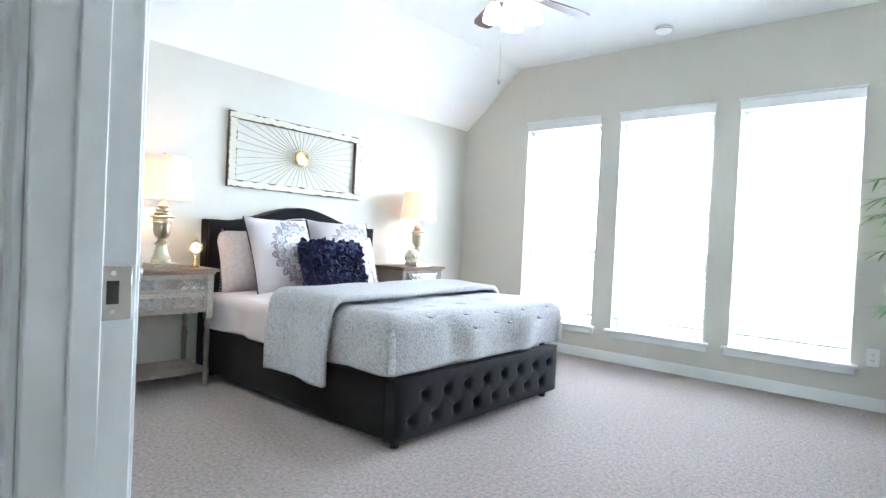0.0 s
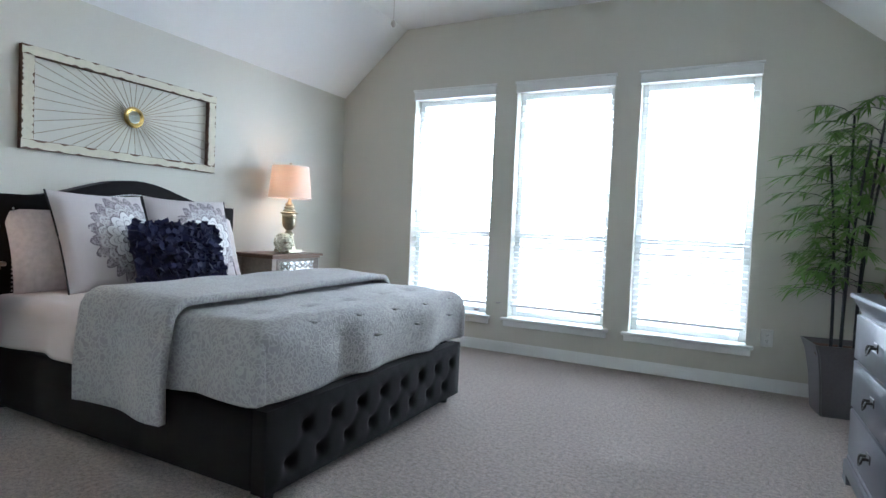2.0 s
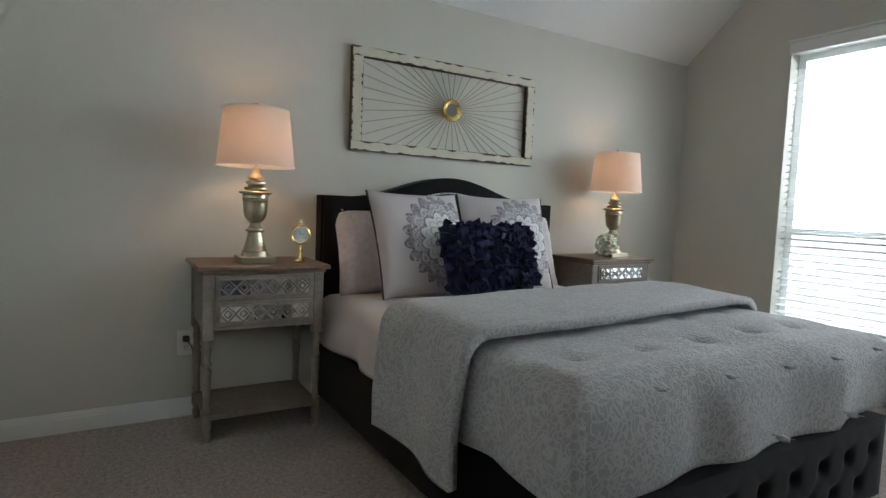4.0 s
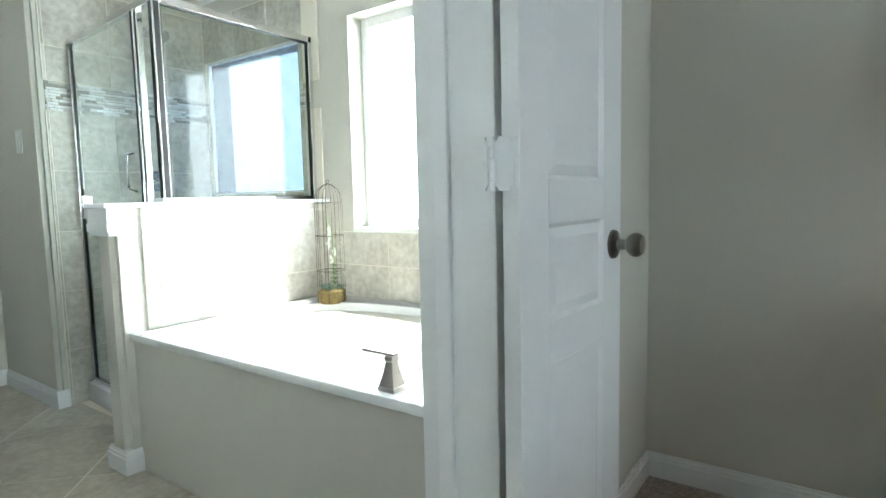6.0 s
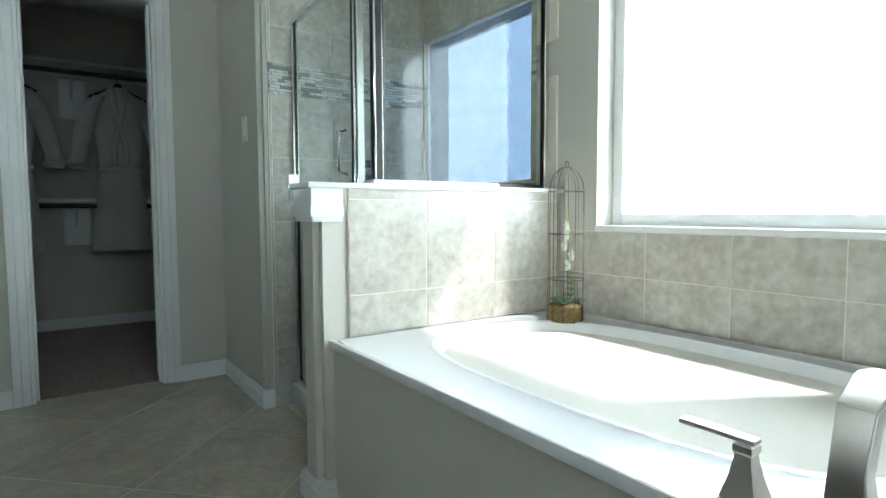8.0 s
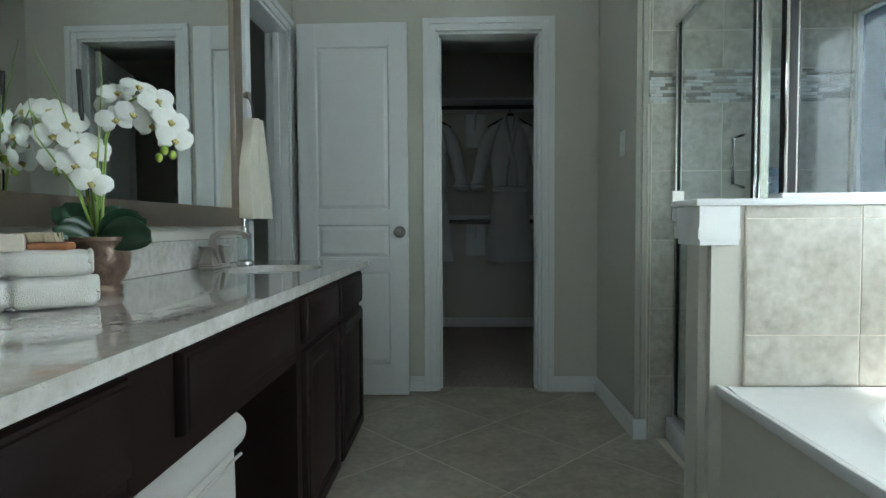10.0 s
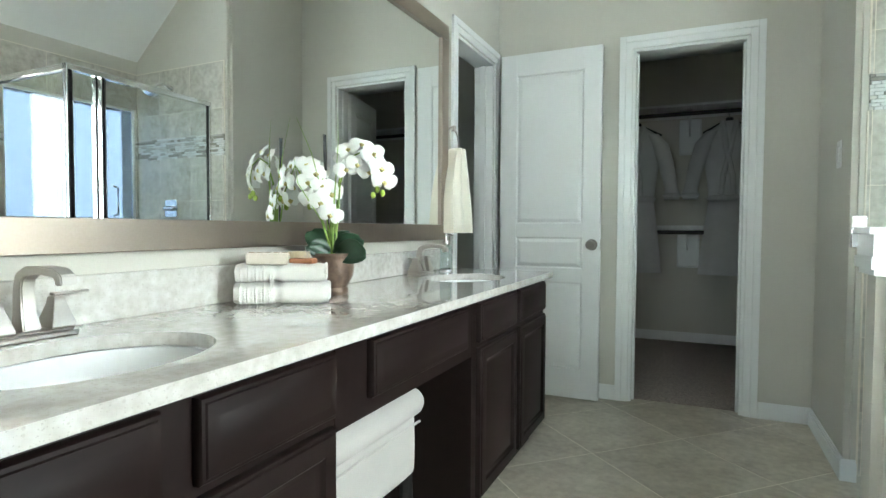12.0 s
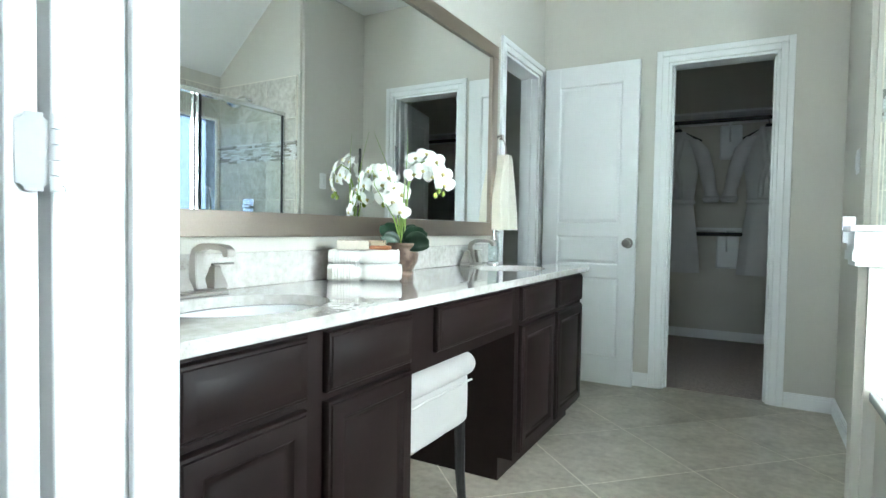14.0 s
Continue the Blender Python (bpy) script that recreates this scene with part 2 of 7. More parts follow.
FANBLADE = mat("walnut fan blade", (0.10, 0.055, 0.05), 0.4, var=0.2, bump=0.05)
BULB = glow("lit glass bowl", (1.0, 0.93, 0.82), 1.5)
SKYN = glow("hazy sky and fence", (0.11, 0.115, 0.125), SKY_N, (0.86, 0.95, 1.04), 0.86, 0.96)
SKYW = glow("hazy western sky", (0.80, 0.86, 0.92), SKY_W, (0.90, 0.95, 1.0), 0.9, 1.8)


# ---- mesh helpers ----
def box(bm, x0, y0, z0, x1, y1, z1, bevel=0.0, seg=1):
    x0, x1, y0, y1, z0, z1 = min(x0, x1), max(x0, x1), min(y0, y1), max(y0, y1), min(z0, z1), max(z0, z1)
    r = bmesh.ops.create_cube(bm, size=1, matrix=Matrix.LocRotScale(((x0 + x1) / 2, (y0 + y1) / 2, (z0 + z1) / 2), None, (x1 - x0, y1 - y0, z1 - z0)))
    if bevel:
        e = {e for v in r["verts"] for e in v.link_edges}
        bmesh.ops.bevel(bm, geom=list(e), offset=bevel, segments=seg, affect="EDGES", profile=0.5)
    return bm


def rod(bm, p, q, r0, r1=None, seg=12):
    p, q = Vector(p), Vector(q)
    d = q - p
    m = Matrix.Translation((p + q) / 2) @ d.to_track_quat("Z", "Y").to_matrix().to_4x4()
    bmesh.ops.create_cone(bm, cap_ends=True, segments=seg, radius1=r0, radius2=r0 if r1 is None else r1, depth=d.length, matrix=m)
    return bm


def lathe(bm, prof, c=(0, 0, 0), seg=24, square=False):
    """A turned body round z from (radius, height) pairs."""
    rings = []
    for r, z in prof:
        if square:
            rings.append([bm.verts.new((c[0] + sx * r, c[1] + sy * r, c[2] + z)) for sx, sy in ((-1, -1), (1, -1), (1, 1), (-1, 1))])
        else:
            rings.append([bm.verts.new((c[0] + r * math.cos(2 * math.pi * k / seg), c[1] + r * math.sin(2 * math.pi * k / seg), c[2] + z)) for k in range(seg)])
    for a, b in zip(rings, rings[1:]):
        for k in range(len(a)):
            bm.faces.new((a[k], a[(k + 1) % len(a)], b[(k + 1) % len(a)], b[k]))
    bm.faces.new(rings[-1])
    bm.faces.new(rings[0][::-1])
    return bm


def ball(bm, c, r, sx=1, sy=1, sz=1, u=16, v=10):
    bmesh.ops.create_uvsphere(bm, u_segments=u, v_segments=v, radius=r, matrix=Matrix.LocRotScale(c, None, (sx, sy, sz)))
    return bm


def torus(bm, c, R, r, axis="z", seg=28, ring=8):
    vs = []
    for i in range(seg):
        a = 2 * math.pi * i / seg
        row = []
        for j in range(ring):
            b = 2 * math.pi * j / ring
            p = Vector(((R + r * math.cos(b)) * math.cos(a), (R + r * math.cos(b)) * math.sin(a), r * math.sin(b)))
            if axis == "x":
                p = Vector((p.z, p.x, p.y))
            if axis == "y":
                p = Vector((p.x, p.z, p.y))
            row.append(bm.verts.new(p + Vector(c)))
        vs.append(row)
    for i in range(seg):
        for j in range(ring):
            bm.faces.new((vs[i][j], vs[(i + 1) % seg][j], vs[(i + 1) % seg][(j + 1) % ring], vs[i][(j + 1) % ring]))
    return bm


def tube(bm, pts, r, seg=8, r1=None):
    """A round bar swept along points."""
    pts = [Vector(p) for p in pts]
    rings = []
    n = len(pts)
    for i, p in enumerate(pts):
        d = (pts[min(i + 1, n - 1)] - pts[max(i - 1, 0)]).normalized()
        q = d.to_track_quat("Z", "Y")
        rr = r if r1 is None else r + (r1 - r) * i / (n - 1)
        rings.append([bm.verts.new(p + q @ Vector((rr * math.cos(2 * math.pi * k / seg), rr * math.sin(2 * math.pi * k / seg), 0))) for k in range(seg)])
    for a, b in zip(rings, rings[1:]):
        for k in range(seg):
            bm.faces.new((a[k], a[(k + 1) % seg], b[(k + 1) % seg], b[k]))
    bm.faces.new(rings[-1])
    bm.faces.new(rings[0][::-1])
    return bm


def prism(bm, poly, h0, h1, axis="z"):
    """A polygon pushed from h0 to h1 along an axis."""
    def at(a, b, h):
        return {"z": (a, b, h), "y": (a, h, b), "x": (h, a, b)}[axis]
    lo = [bm.verts.new(at(a, b, h0)) for a, b in poly]
    hi = [bm.verts.new(at(a, b, h1)) for a, b in poly]
    n = len(poly)
    for k in range(n):
        bm.faces.new((lo[k], lo[(k + 1) % n], hi[(k + 1) % n], hi[k]))
    bm.faces.new(lo[::-1])
    bm.faces.new(hi)
    return bm


def mesh_of(name, bm, material, smooth=False):
    bmesh.ops.recalc_face_normals(bm, faces=bm.faces)
    me = bpy.data.meshes.new(name)
    bm.to_mesh(me)
    bm.free()
    for m in material if isinstance(material, (list, tuple)) else (material,):
        me.materials.append(m)
    if smooth:
        me.shade_smooth()
        me.set_sharp_from_angle(angle=radians(40))
    return me


def thing(name, label, category, at=(0, 0, 0), rz=0, group="", kind=""):
    """The empty at a thing's base that carries its parts."""
    ob = new(name)
    ob.empty_display_size = 0.05
    ob.matrix_basis = pose(*at, 0, 0, rz)
    return tagged(ob, label, category, group, kind)


def part(name, bm, material, parent, label="", smooth=True):
    ob = new(name, mesh_of(name, bm, material, smooth))
    ob.parent = parent
    return tagged(ob, label)


def solo(name, bm, material, label, category, at=(0, 0, 0), rz=0, group="", kind="", smooth=True):
    ob = new(name, mesh_of(name, bm, material, smooth))
    ob.matrix_basis = pose(*at, 0, 0, rz)
    return tagged(ob, label, category, group, kind)


def B():
    return bmesh.new()


def soft_box(bm, x0, y0, z0, x1, y1, z1, nx=12, ny=12, puff=0.02, seed=0, amp=0.006, freq=6.0):
    """A stuffed box: a cube cut fine, its corners rounded and its faces uneven."""
    r = bmesh.ops.create_cube(bm, size=1)
    vs = r["verts"]
    es = list({e for v in vs for e in v.link_edges})
    bmesh.ops.subdivide_edges(bm, edges=es, cuts=nx, use_grid_fill=True)
    c = Vector(((x0 + x1) / 2, (y0 + y1) / 2, (z0 + z1) / 2))
    s = Vector((abs(x1 - x0), abs(y1 - y0), abs(z1 - z0)))
    rad = min(puff, s.x / 2.1, s.y / 2.1, s.z / 2.1)
    for v in bm.verts:
        if v.tag:
            continue
        v.tag = True
        p = Vector((v.co.x * s.x, v.co.y * s.y, v.co.z * s.z))
        h = s / 2 - Vector((rad, rad, rad))
        core = Vector([max(-h[i], min(h[i], p[i])) for i in range(3)])
        d = p - core
        if d.length > 1e-6:
            p = core + d.normalized() * min(rad, d.length * 1.0 if min(abs(d[i]) for i in range(3)) == 0 and sum(1 for i in range(3) if abs(d[i]) > 1e-6) == 1 else rad)
        k = noise.noise(Vector((p + c) * freq + Vector((seed * 7.1,) * 3)))
        v.co = c + p + (d.normalized() if d.length > 1e-6 else Vector((0, 0, 0))) * amp * k
    return bm

# ---- the setting ----
XW, XE, YN, YS = -4.85, -0.74, 5.55, 1.195          # bedroom faces
YB0, YB1, XV = -2.08, 1.07, -2.265                   # bathroom faces: closet wall, bedroom wall, vanity wall
KNEE, TOP, KX = 2.15, 2.705, 0.65                  # height of the knee wall, of the flat ceiling, width of the slope


def wall(name, x0, y0, x1, y1, z1, holes=(), along="x", label="", material=None, z0=0.0):
    """A wall block with openings (a0, a1, z0, z1) through it, a along x or y."""
    bm = B()
    a0, a1 = (x0, x1) if along == "x" else (y0, y1)
    cuts = sorted({a0, a1, *[h[0] for h in holes], *[h[1] for h in holes]})
    for p, q in zip(cuts, cuts[1:]):
        zs = sorted((h[2], h[3]) for h in holes if h[0] <= p and h[1] >= q)
        lo = z0
        for b, t in zs + [(z1, z1)]:
            if b > lo + 1e-4:
                box(bm, *((p, y0, lo, q, y1, b) if along == "x" else (x0, p, lo, x1, q, b)))
            lo = t
    bmesh.ops.remove_doubles(bm, verts=bm.verts, dist=1e-5)
    return solo(name, bm, material or PAINT, label or "smooth greige painted wall", "wall", kind="structure", smooth=False)


WINS = [(-4.085, -3.338), (-3.15, -2.395), (-2.21, -1.455)]
WZ0, WZ1 = 0.286, 2.089
TUBW = (-0.20, 0.95, 0.858, 1.86)
SHW = (-1.362, -0.545, 1.04, 1.812)
wall("wall_north", -5.0, YN, -0.59, YN + 0.15, 2.9, [(a, b, WZ0, WZ1) for a, b in WINS], label="greige painted gable wall with three tall windows")
wall("wall_west", -5.0, -4.3, XW, YN, 2.9, [TUBW, SHW], along="y", label="greige painted outer wall behind the bed")
wall("wall_east", XE, YB1, XE + 0.15, YN, 2.9, along="y")
BATHDOOR, ENTRY = (-3.743, -2.788), (-1.952, -0.90)
wall("wall_south", XW, YB1, XE, YS, 2.9, [(*BATHDOOR, 0, 2.04), (*ENTRY, 0, 2.04)], label="greige painted wall with two doorways")
TOILET, CLOSET = (-1.99, -1.407), (-3.648, -3.062)
wall("wall_vanity", XV, YB0 - 0.12, XV + 0.12, YB1, 2.9, [(*TOILET, 0, 2.0)], along="y", label="greige painted wall behind the vanity")
wall("wall_closet", -4.10, YB0 - 0.12, XV, YB0, 2.9, [(*CLOSET, 0, 2.012)], label="greige painted wall with the closet doorway")
bm = B()
box(bm, -4.10, YB0, 0, -3.96, -1.385, 2.9)
bmesh.ops.bevel(bm, geom=[e for e in bm.edges if all(v.co.x > -3.97 and v.co.y > -1.39 for v in e.verts)], offset=0.022, segments=4, affect="EDGES")
solo("wall_jog", bm, PAINT, "greige painted wall end with a rounded corner", "wall", kind="structure")
wall("wall_shower", XW, -1.51, -4.10, -1.385, 2.9)
wall("wall_closet_back", XW, -4.22, -2.0, -4.10, 2.9)
wall("wall_closet_side", -2.6, -4.10, -2.48, YB0 - 0.12, 2.9, along="y")
wall("wall_toilet_back", XV + 0.12, -2.52, -1.0, -2.40, 2.9)
wall("wall_toilet_front", XV + 0.12, -1.22, -1.1, -1.10, 2.9)
wall("wall_toilet_side", -1.2, -2.40, -1.1, -1.22, 2.9, along="y")
wall("wall_hall_west", XV + 0.12, -1.10, -2.03, YB1, 2.9, along="y")
wall("wall_hall_back", -2.03, -1.10, -0.2, -0.98, 2.9)
wall("wall_hall_east", -0.32, -0.98, -0.2, YB1, 2.9, along="y")

bm = B()
box(bm, XW, 1.125, -0.1, XE, YN, 0.0)
solo("floor_bedroom", bm, CARPET, "beige-grey cut-pile wall-to-wall carpet", "carpet", kind="structure")
bm = B()
box(bm, -2.03, -0.98, -0.1, -0.32, 1.125, 0.0)
solo("floor_hall", bm, CARPET, "beige-grey cut-pile carpet in the hall", "carpet", kind="structure")
bm = B()
box(bm, XW, -4.10, -0.1, -2.6, YB0 - 0.08, 0.002)
solo("floor_closet", bm, CARPET, "taupe cut-pile carpet of the closet", "carpet", kind="structure")
bm = B()
box(bm, XV + 0.12, -2.40, -0.1, -1.2, -1.22, -0.004)
box(bm, XV, TOILET[0], -0.1, XV + 0.12, TOILET[1], -0.004)
solo("floor_toilet", bm, GROUT, "pale floor of the toilet room", "floor", kind="structure")
bm = B()
box(bm, XW, YB0 - 0.08, -0.1, XV, 1.125, -0.0032)
bath_floor = solo("floor_bathroom", bm, GROUT, "beige stone-look floor tiles laid diagonally with pale grout", "tile floor", kind="structure")

for nm, y0, y1 in (("bedroom", YS, YN), ("bathroom", YB0, YB1)):
    xe = XE if nm == "bedroom" else XV
    bm = B()
    prism(bm, [(XW, KNEE), (XW + KX, TOP), (XW + KX, TOP + 0.12), (XW, KNEE + 0.12)], y0, y1, "y")
    solo("ceiling_slope_west_" + nm, bm, WHITE_CEIL, "sloping white painted ceiling", "ceiling", kind="structure", smooth=False)
    x1 = xe - KX if nm == "bedroom" else xe
    bm = B()
    box(bm, XW + KX, y0, TOP, x1, y1, TOP + 0.12)
    solo("ceiling_" + nm, bm, WHITE_CEIL, "flat white painted ceiling", "ceiling", kind="structure", smooth=False)
bm = B()
prism(bm, [(XE - KX, TOP), (XE, KNEE), (XE, KNEE + 0.12), (XE - KX, TOP + 0.12)], YS, YN, "y")
solo("ceiling_slope_east", bm, WHITE_CEIL, "sloping white painted ceiling", "ceiling", kind="structure", smooth=False)
for nm, b in (("closet", (-4.85, -4.10, -2.6, YB0 - 0.12)), ("toilet", (XV + 0.12, -2.4, -1.2, -1.22)), ("hall", (-2.03, -0.98, -0.32, YB1))):
    bm = B()
    box(bm, b[0], b[1], 2.5, b[2], b[3], 2.6)
    solo("ceiling_" + nm, bm, WHITE_CEIL, "flat white painted ceiling", "ceiling", kind="structure", smooth=False)


def baseboard(x0, y0, x1, y1, nx, ny):
    """A skirting along a wall face from one point to the other; (nx, ny) points into the room."""
    bm = B()
    for t, z0, z1 in ((0.014, 0, 0.062), (0.010, 0.062, 0.076), (0.006, 0.076, 0.086)):
        box(bm, x0, y0, z0, x1 + nx * t, y1 + ny * t, z1)
    solo("baseboard", bm, TRIM, "white painted stepped baseboard along the wall", "baseboard", kind="structure", smooth=False)


baseboard(XW, YN, XE, YN, 0, -1)
baseboard(XW, YS, XW, YN - 0.014, 1, 0)
baseboard(XE, YS, XE, YN - 0.014, -1, 0)
baseboard(XW + 0.014, YS, BATHDOOR[0] - 0.072, YS, 0, 1)
baseboard(BATHDOOR[1] + 0.072, YS, ENTRY[0] - 0.072, YS, 0, 1)
baseboard(-3.96, YB0, CLOSET[0] - 0.072, YB0, 0, 1)
baseboard(CLOSET[1] + 0.072, YB0, XV, YB0, 0, 1)
baseboard(-3.96, YB0 + 0.014, -3.96, -1.385, 1, 0)
baseboard(-4.002, -1.385, -3.946, -1.385, 0, 1)
baseboard(-4.85, -4.10, -2.6, -4.10, 0, 1)


def casing(name, a0, a1, top, face, n, along="x", depth=0.125, proud=0.0):
    """Lining and stepped casing of a doorway; face is the wall face, n the way into the room (+1 or -1), depth the wall's thickness, proud how far the jamb stands out into the room."""
    o = thing(name, "white painted door casing round the doorway", "door frame", kind="structure")
    def bx(bm, p, q, f0, f1, z0, z1):
        box(bm, *((p, f0, z0, q, f1, z1) if along == "x" else (f0, p, z0, f1, q, z1)), bevel=0.002)
    for side in (face, face - n * depth):
        m = n if side == face else -n
        p0, p1 = (0.011, 0.017) if side != face or not proud else (proud - 0.006, proud)
        for e, w in ((a0, -1), (a1, 1)):
            bm = B()
            bx(bm, e, e + w * 0.036, side, side + m * p0, 0, top + 0.036)
            bx(bm, e + w * 0.036, e + w * 0.070, side, side + m * p1, 0, top + 0.070)
            part("jamb_casing", bm, TRIM, o)
        bm = B()
        bx(bm, a0, a1, side, side + m * p0, top, top + 0.036)
        bx(bm, a0 - 0.036, a1 + 0.036, side, side + m * p1, top + 0.036, top + 0.070)
        part("head_casing", bm, TRIM, o)
    bm = B()
    for e, w in ((a0, 1), (a1, -1)):
        bx(bm, e, e + w * 0.018, face + n * proud, face - n * depth, 0, top)
        bx(bm, e + w * 0.018, e + w * 0.030, face - n * 0.045, face - n * 0.08, 0, top - 0.018)
    bx(bm, a0, a1, face + n * proud, face - n * depth, top - 0.018, top)
    part("lining", bm, TRIM, o)
    return o


frame_bath = casing("door_1", *BATHDOOR, 2.04, YS, 1, proud=0.048)
frame_entry = casing("door_2", *ENTRY, 2.04, YS, 1)
frame_toilet = casing("door_3", *TOILET, 2.0, XV, -1, "y", 0.12)
frame_closet = casing("door_4", *CLOSET, 2.012, YB0, 1, "x", 0.12)
bm = B()
box(bm, ENTRY[0] + 0.018, 1.145, 0.862, ENTRY[0] + 0.021, 1.188, 0.934, 0.001)
strike = part("strike_plate", bm, NICKEL, frame_entry, "brushed nickel strike plate")
bm = B()
box(bm, ENTRY[0] + 0.0205, 1.157, 0.883, ENTRY[0] + 0.0216, 1.172, 0.914)
part("latch_hole", bm, BLACK, strike)
bm = B()
for z in (0.873, 0.924):
    rod(bm, (ENTRY[0] + 0.0205, 1.1645, z), (ENTRY[0] + 0.0218, 1.1645, z), 0.0035, seg=10)
part("screw", bm, CHROME, strike)


def leaf(name, w, h, at, rz, label, knob_z=0.905, swing=1, group="", knob=True):
    """A three-panel door leaf; its hinge edge stands at the origin and it runs along +x."""
    o = thing(name, label, "door", at, rz, group)
    t, s = 0.035, min(0.10, w * 0.24)
    zs = [(0.18, 0.685), (0.765, 0.945), (1.025, h - 0.125)]
    bm = B()
    box(bm, s, -0.009, 0.05, w - s, 0.009, h - 0.05)
    for x0, x1 in ((0.0, s), (w - s, w)):
        box(bm, x0, -t / 2, 0.012, x1, t / 2, h, 0.0015)
    lo = 0.012
    for a, b in zs + [(h, h)]:
        box(bm, s, -t / 2, lo, w - s, t / 2, a)
        lo = b
    part("slab", bm, DOORW, o)
    for a, b in zs:
        bm = B()
        m = min(0.028, (b - a) * 0.16)
        for sg in (1, -1):
            p = [(s, a), (w - s, a), (w - s, b), (s, b)]
            q = [(s + m, a + m), (w - s - m, a + m), (w - s - m, b - m), (s + m, b - m)]
            k = 0.008
            q2 = [(s + k, a + k), (w - s - k, a + k), (w - s - k, b - k), (s + k, b - k)]
            rings = [[bm.verts.new((x, sg * y, z)) for x, z in ps] for ps, y in ((p, t / 2 - 0.001), (q2, 0.0095), ([(x, z) for x, z in q2], 0.0095), (q, 0.0155))]
            for r0, r1 in ((rings[0], rings[1]), (rings[2], rings[3])):
                for i in range(4):
                    bm.faces.new((r0[i], r0[(i + 1) % 4], r1[(i + 1) % 4], r1[i]))
            bm.faces.new(rings[3])
        part("panel", bm, DOORW, o, smooth=False)
    if knob:
        for sg in (1, -1):
            bm = B()
            x, y = w - 0.045, sg * t / 2
            lathe(bm, [(0.0325, 0), (0.031, 0.006), (0.020, 0.009), (0.012, 0.012), (0.011, 0.03), (0.020, 0.036), (0.0265, 0.046), (0.0265, 0.056), (0.020, 0.066), (0.004, 0.069)], seg=20)
            bmesh.ops.transform(bm, matrix=pose(x, y, knob_z, -90 * sg), verts=bm.verts)
            part("door_handle", bm, mat("aged satin nickel", (0.24, 0.225, 0.205), 0.28, 1.0, var=0.08, scale=20, bump=0.02), o, "brushed nickel door knob")
    bm = B()
    box(bm, w, -0.012, knob_z - 0.03, w + 0.0015, 0.012, knob_z + 0.03)
    part("latch_plate", bm, NICKEL, o)
    return o


def hinge(parent, x, y, z, jx, dx, dy):
    """A white butt hinge: one plate along the jamb, one along the leaf's edge, and the knuckles."""
    bm = B()
    for k in range(5):
        rod(bm, (x, y, z - 0.044 + k * 0.0178), (x, y, z - 0.044 + k * 0.0178 + 0.0165), 0.0065, seg=10)
    part("hinge_knuckle", bm, TRIM, parent)
    for ax, ay in ((0.0, -1.0), (dx, dy)):
        bm = B()
        q = Vector((ax, ay, 0)).normalized()
        r = Vector((q.y, -q.x, 0))
        bmesh.ops.create_cube(bm, size=1, matrix=Matrix((((q * 0.034).x, (r * 0.0025).x, 0, x + (q * 0.020).x), ((q * 0.034).y, (r * 0.0025).y, 0, y + (q * 0.020).y), (0, 0, 0.089, z), (0, 0, 0, 1))))
        bmesh.ops.bevel(bm, geom=[e for e in bm.edges if abs(e.verts[0].co.z - e.verts[1].co.z) < 1e-4 and (e.verts[0].co - e.verts[1].co).length < 0.01], offset=0.008, segments=3, affect="EDGES")
        for zz in (-0.03, 0.0, 0.03):
            p = Vector((x, y, z + zz)) + q * (0.026 if zz else 0.016)
            rod(bm, p - r * 0.0022, p + r * 0.0022, 0.0035, seg=8)
        part("hinge_plate", bm, TRIM, parent, "white painted hinge plate")


leaf_w = leaf("door_leaf", 0.445, 2.03, (-3.708, 1.282, 0), 177, "narrow white three-panel door leaf standing open beside the bathroom doorway", knob_z=0.885, group="bathroom double door")
leaf_e = leaf("door_leaf", 0.445, 2.03, (-2.823, 1.282, 0), 3, "narrow white three-panel door leaf standing open beside the bathroom doorway", knob_z=0.885, group="bathroom double door")
for z in (0.32, 1.05, 1.81):
    hinge(frame_bath, -3.690, 1.256, z, 0, -0.45, 0.9)
    hinge(frame_bath, -2.841, 1.256, z, 0, 0.45, 0.9)
leaf("door_leaf", 0.595, 2.025, (-2.318, -1.985, 0), 179.5, "white three-panel door standing open against the wall")
leaf("door_leaf", 0.575, 1.99, (CLOSET[0] + 0.008, YB0 - 0.142, 0), -104, "white closet door swung open into the dark closet")
leaf("door_leaf", 0.62, 2.03, (-1.83, -2.378, 0), 0, "white door seen in the dim toilet room")

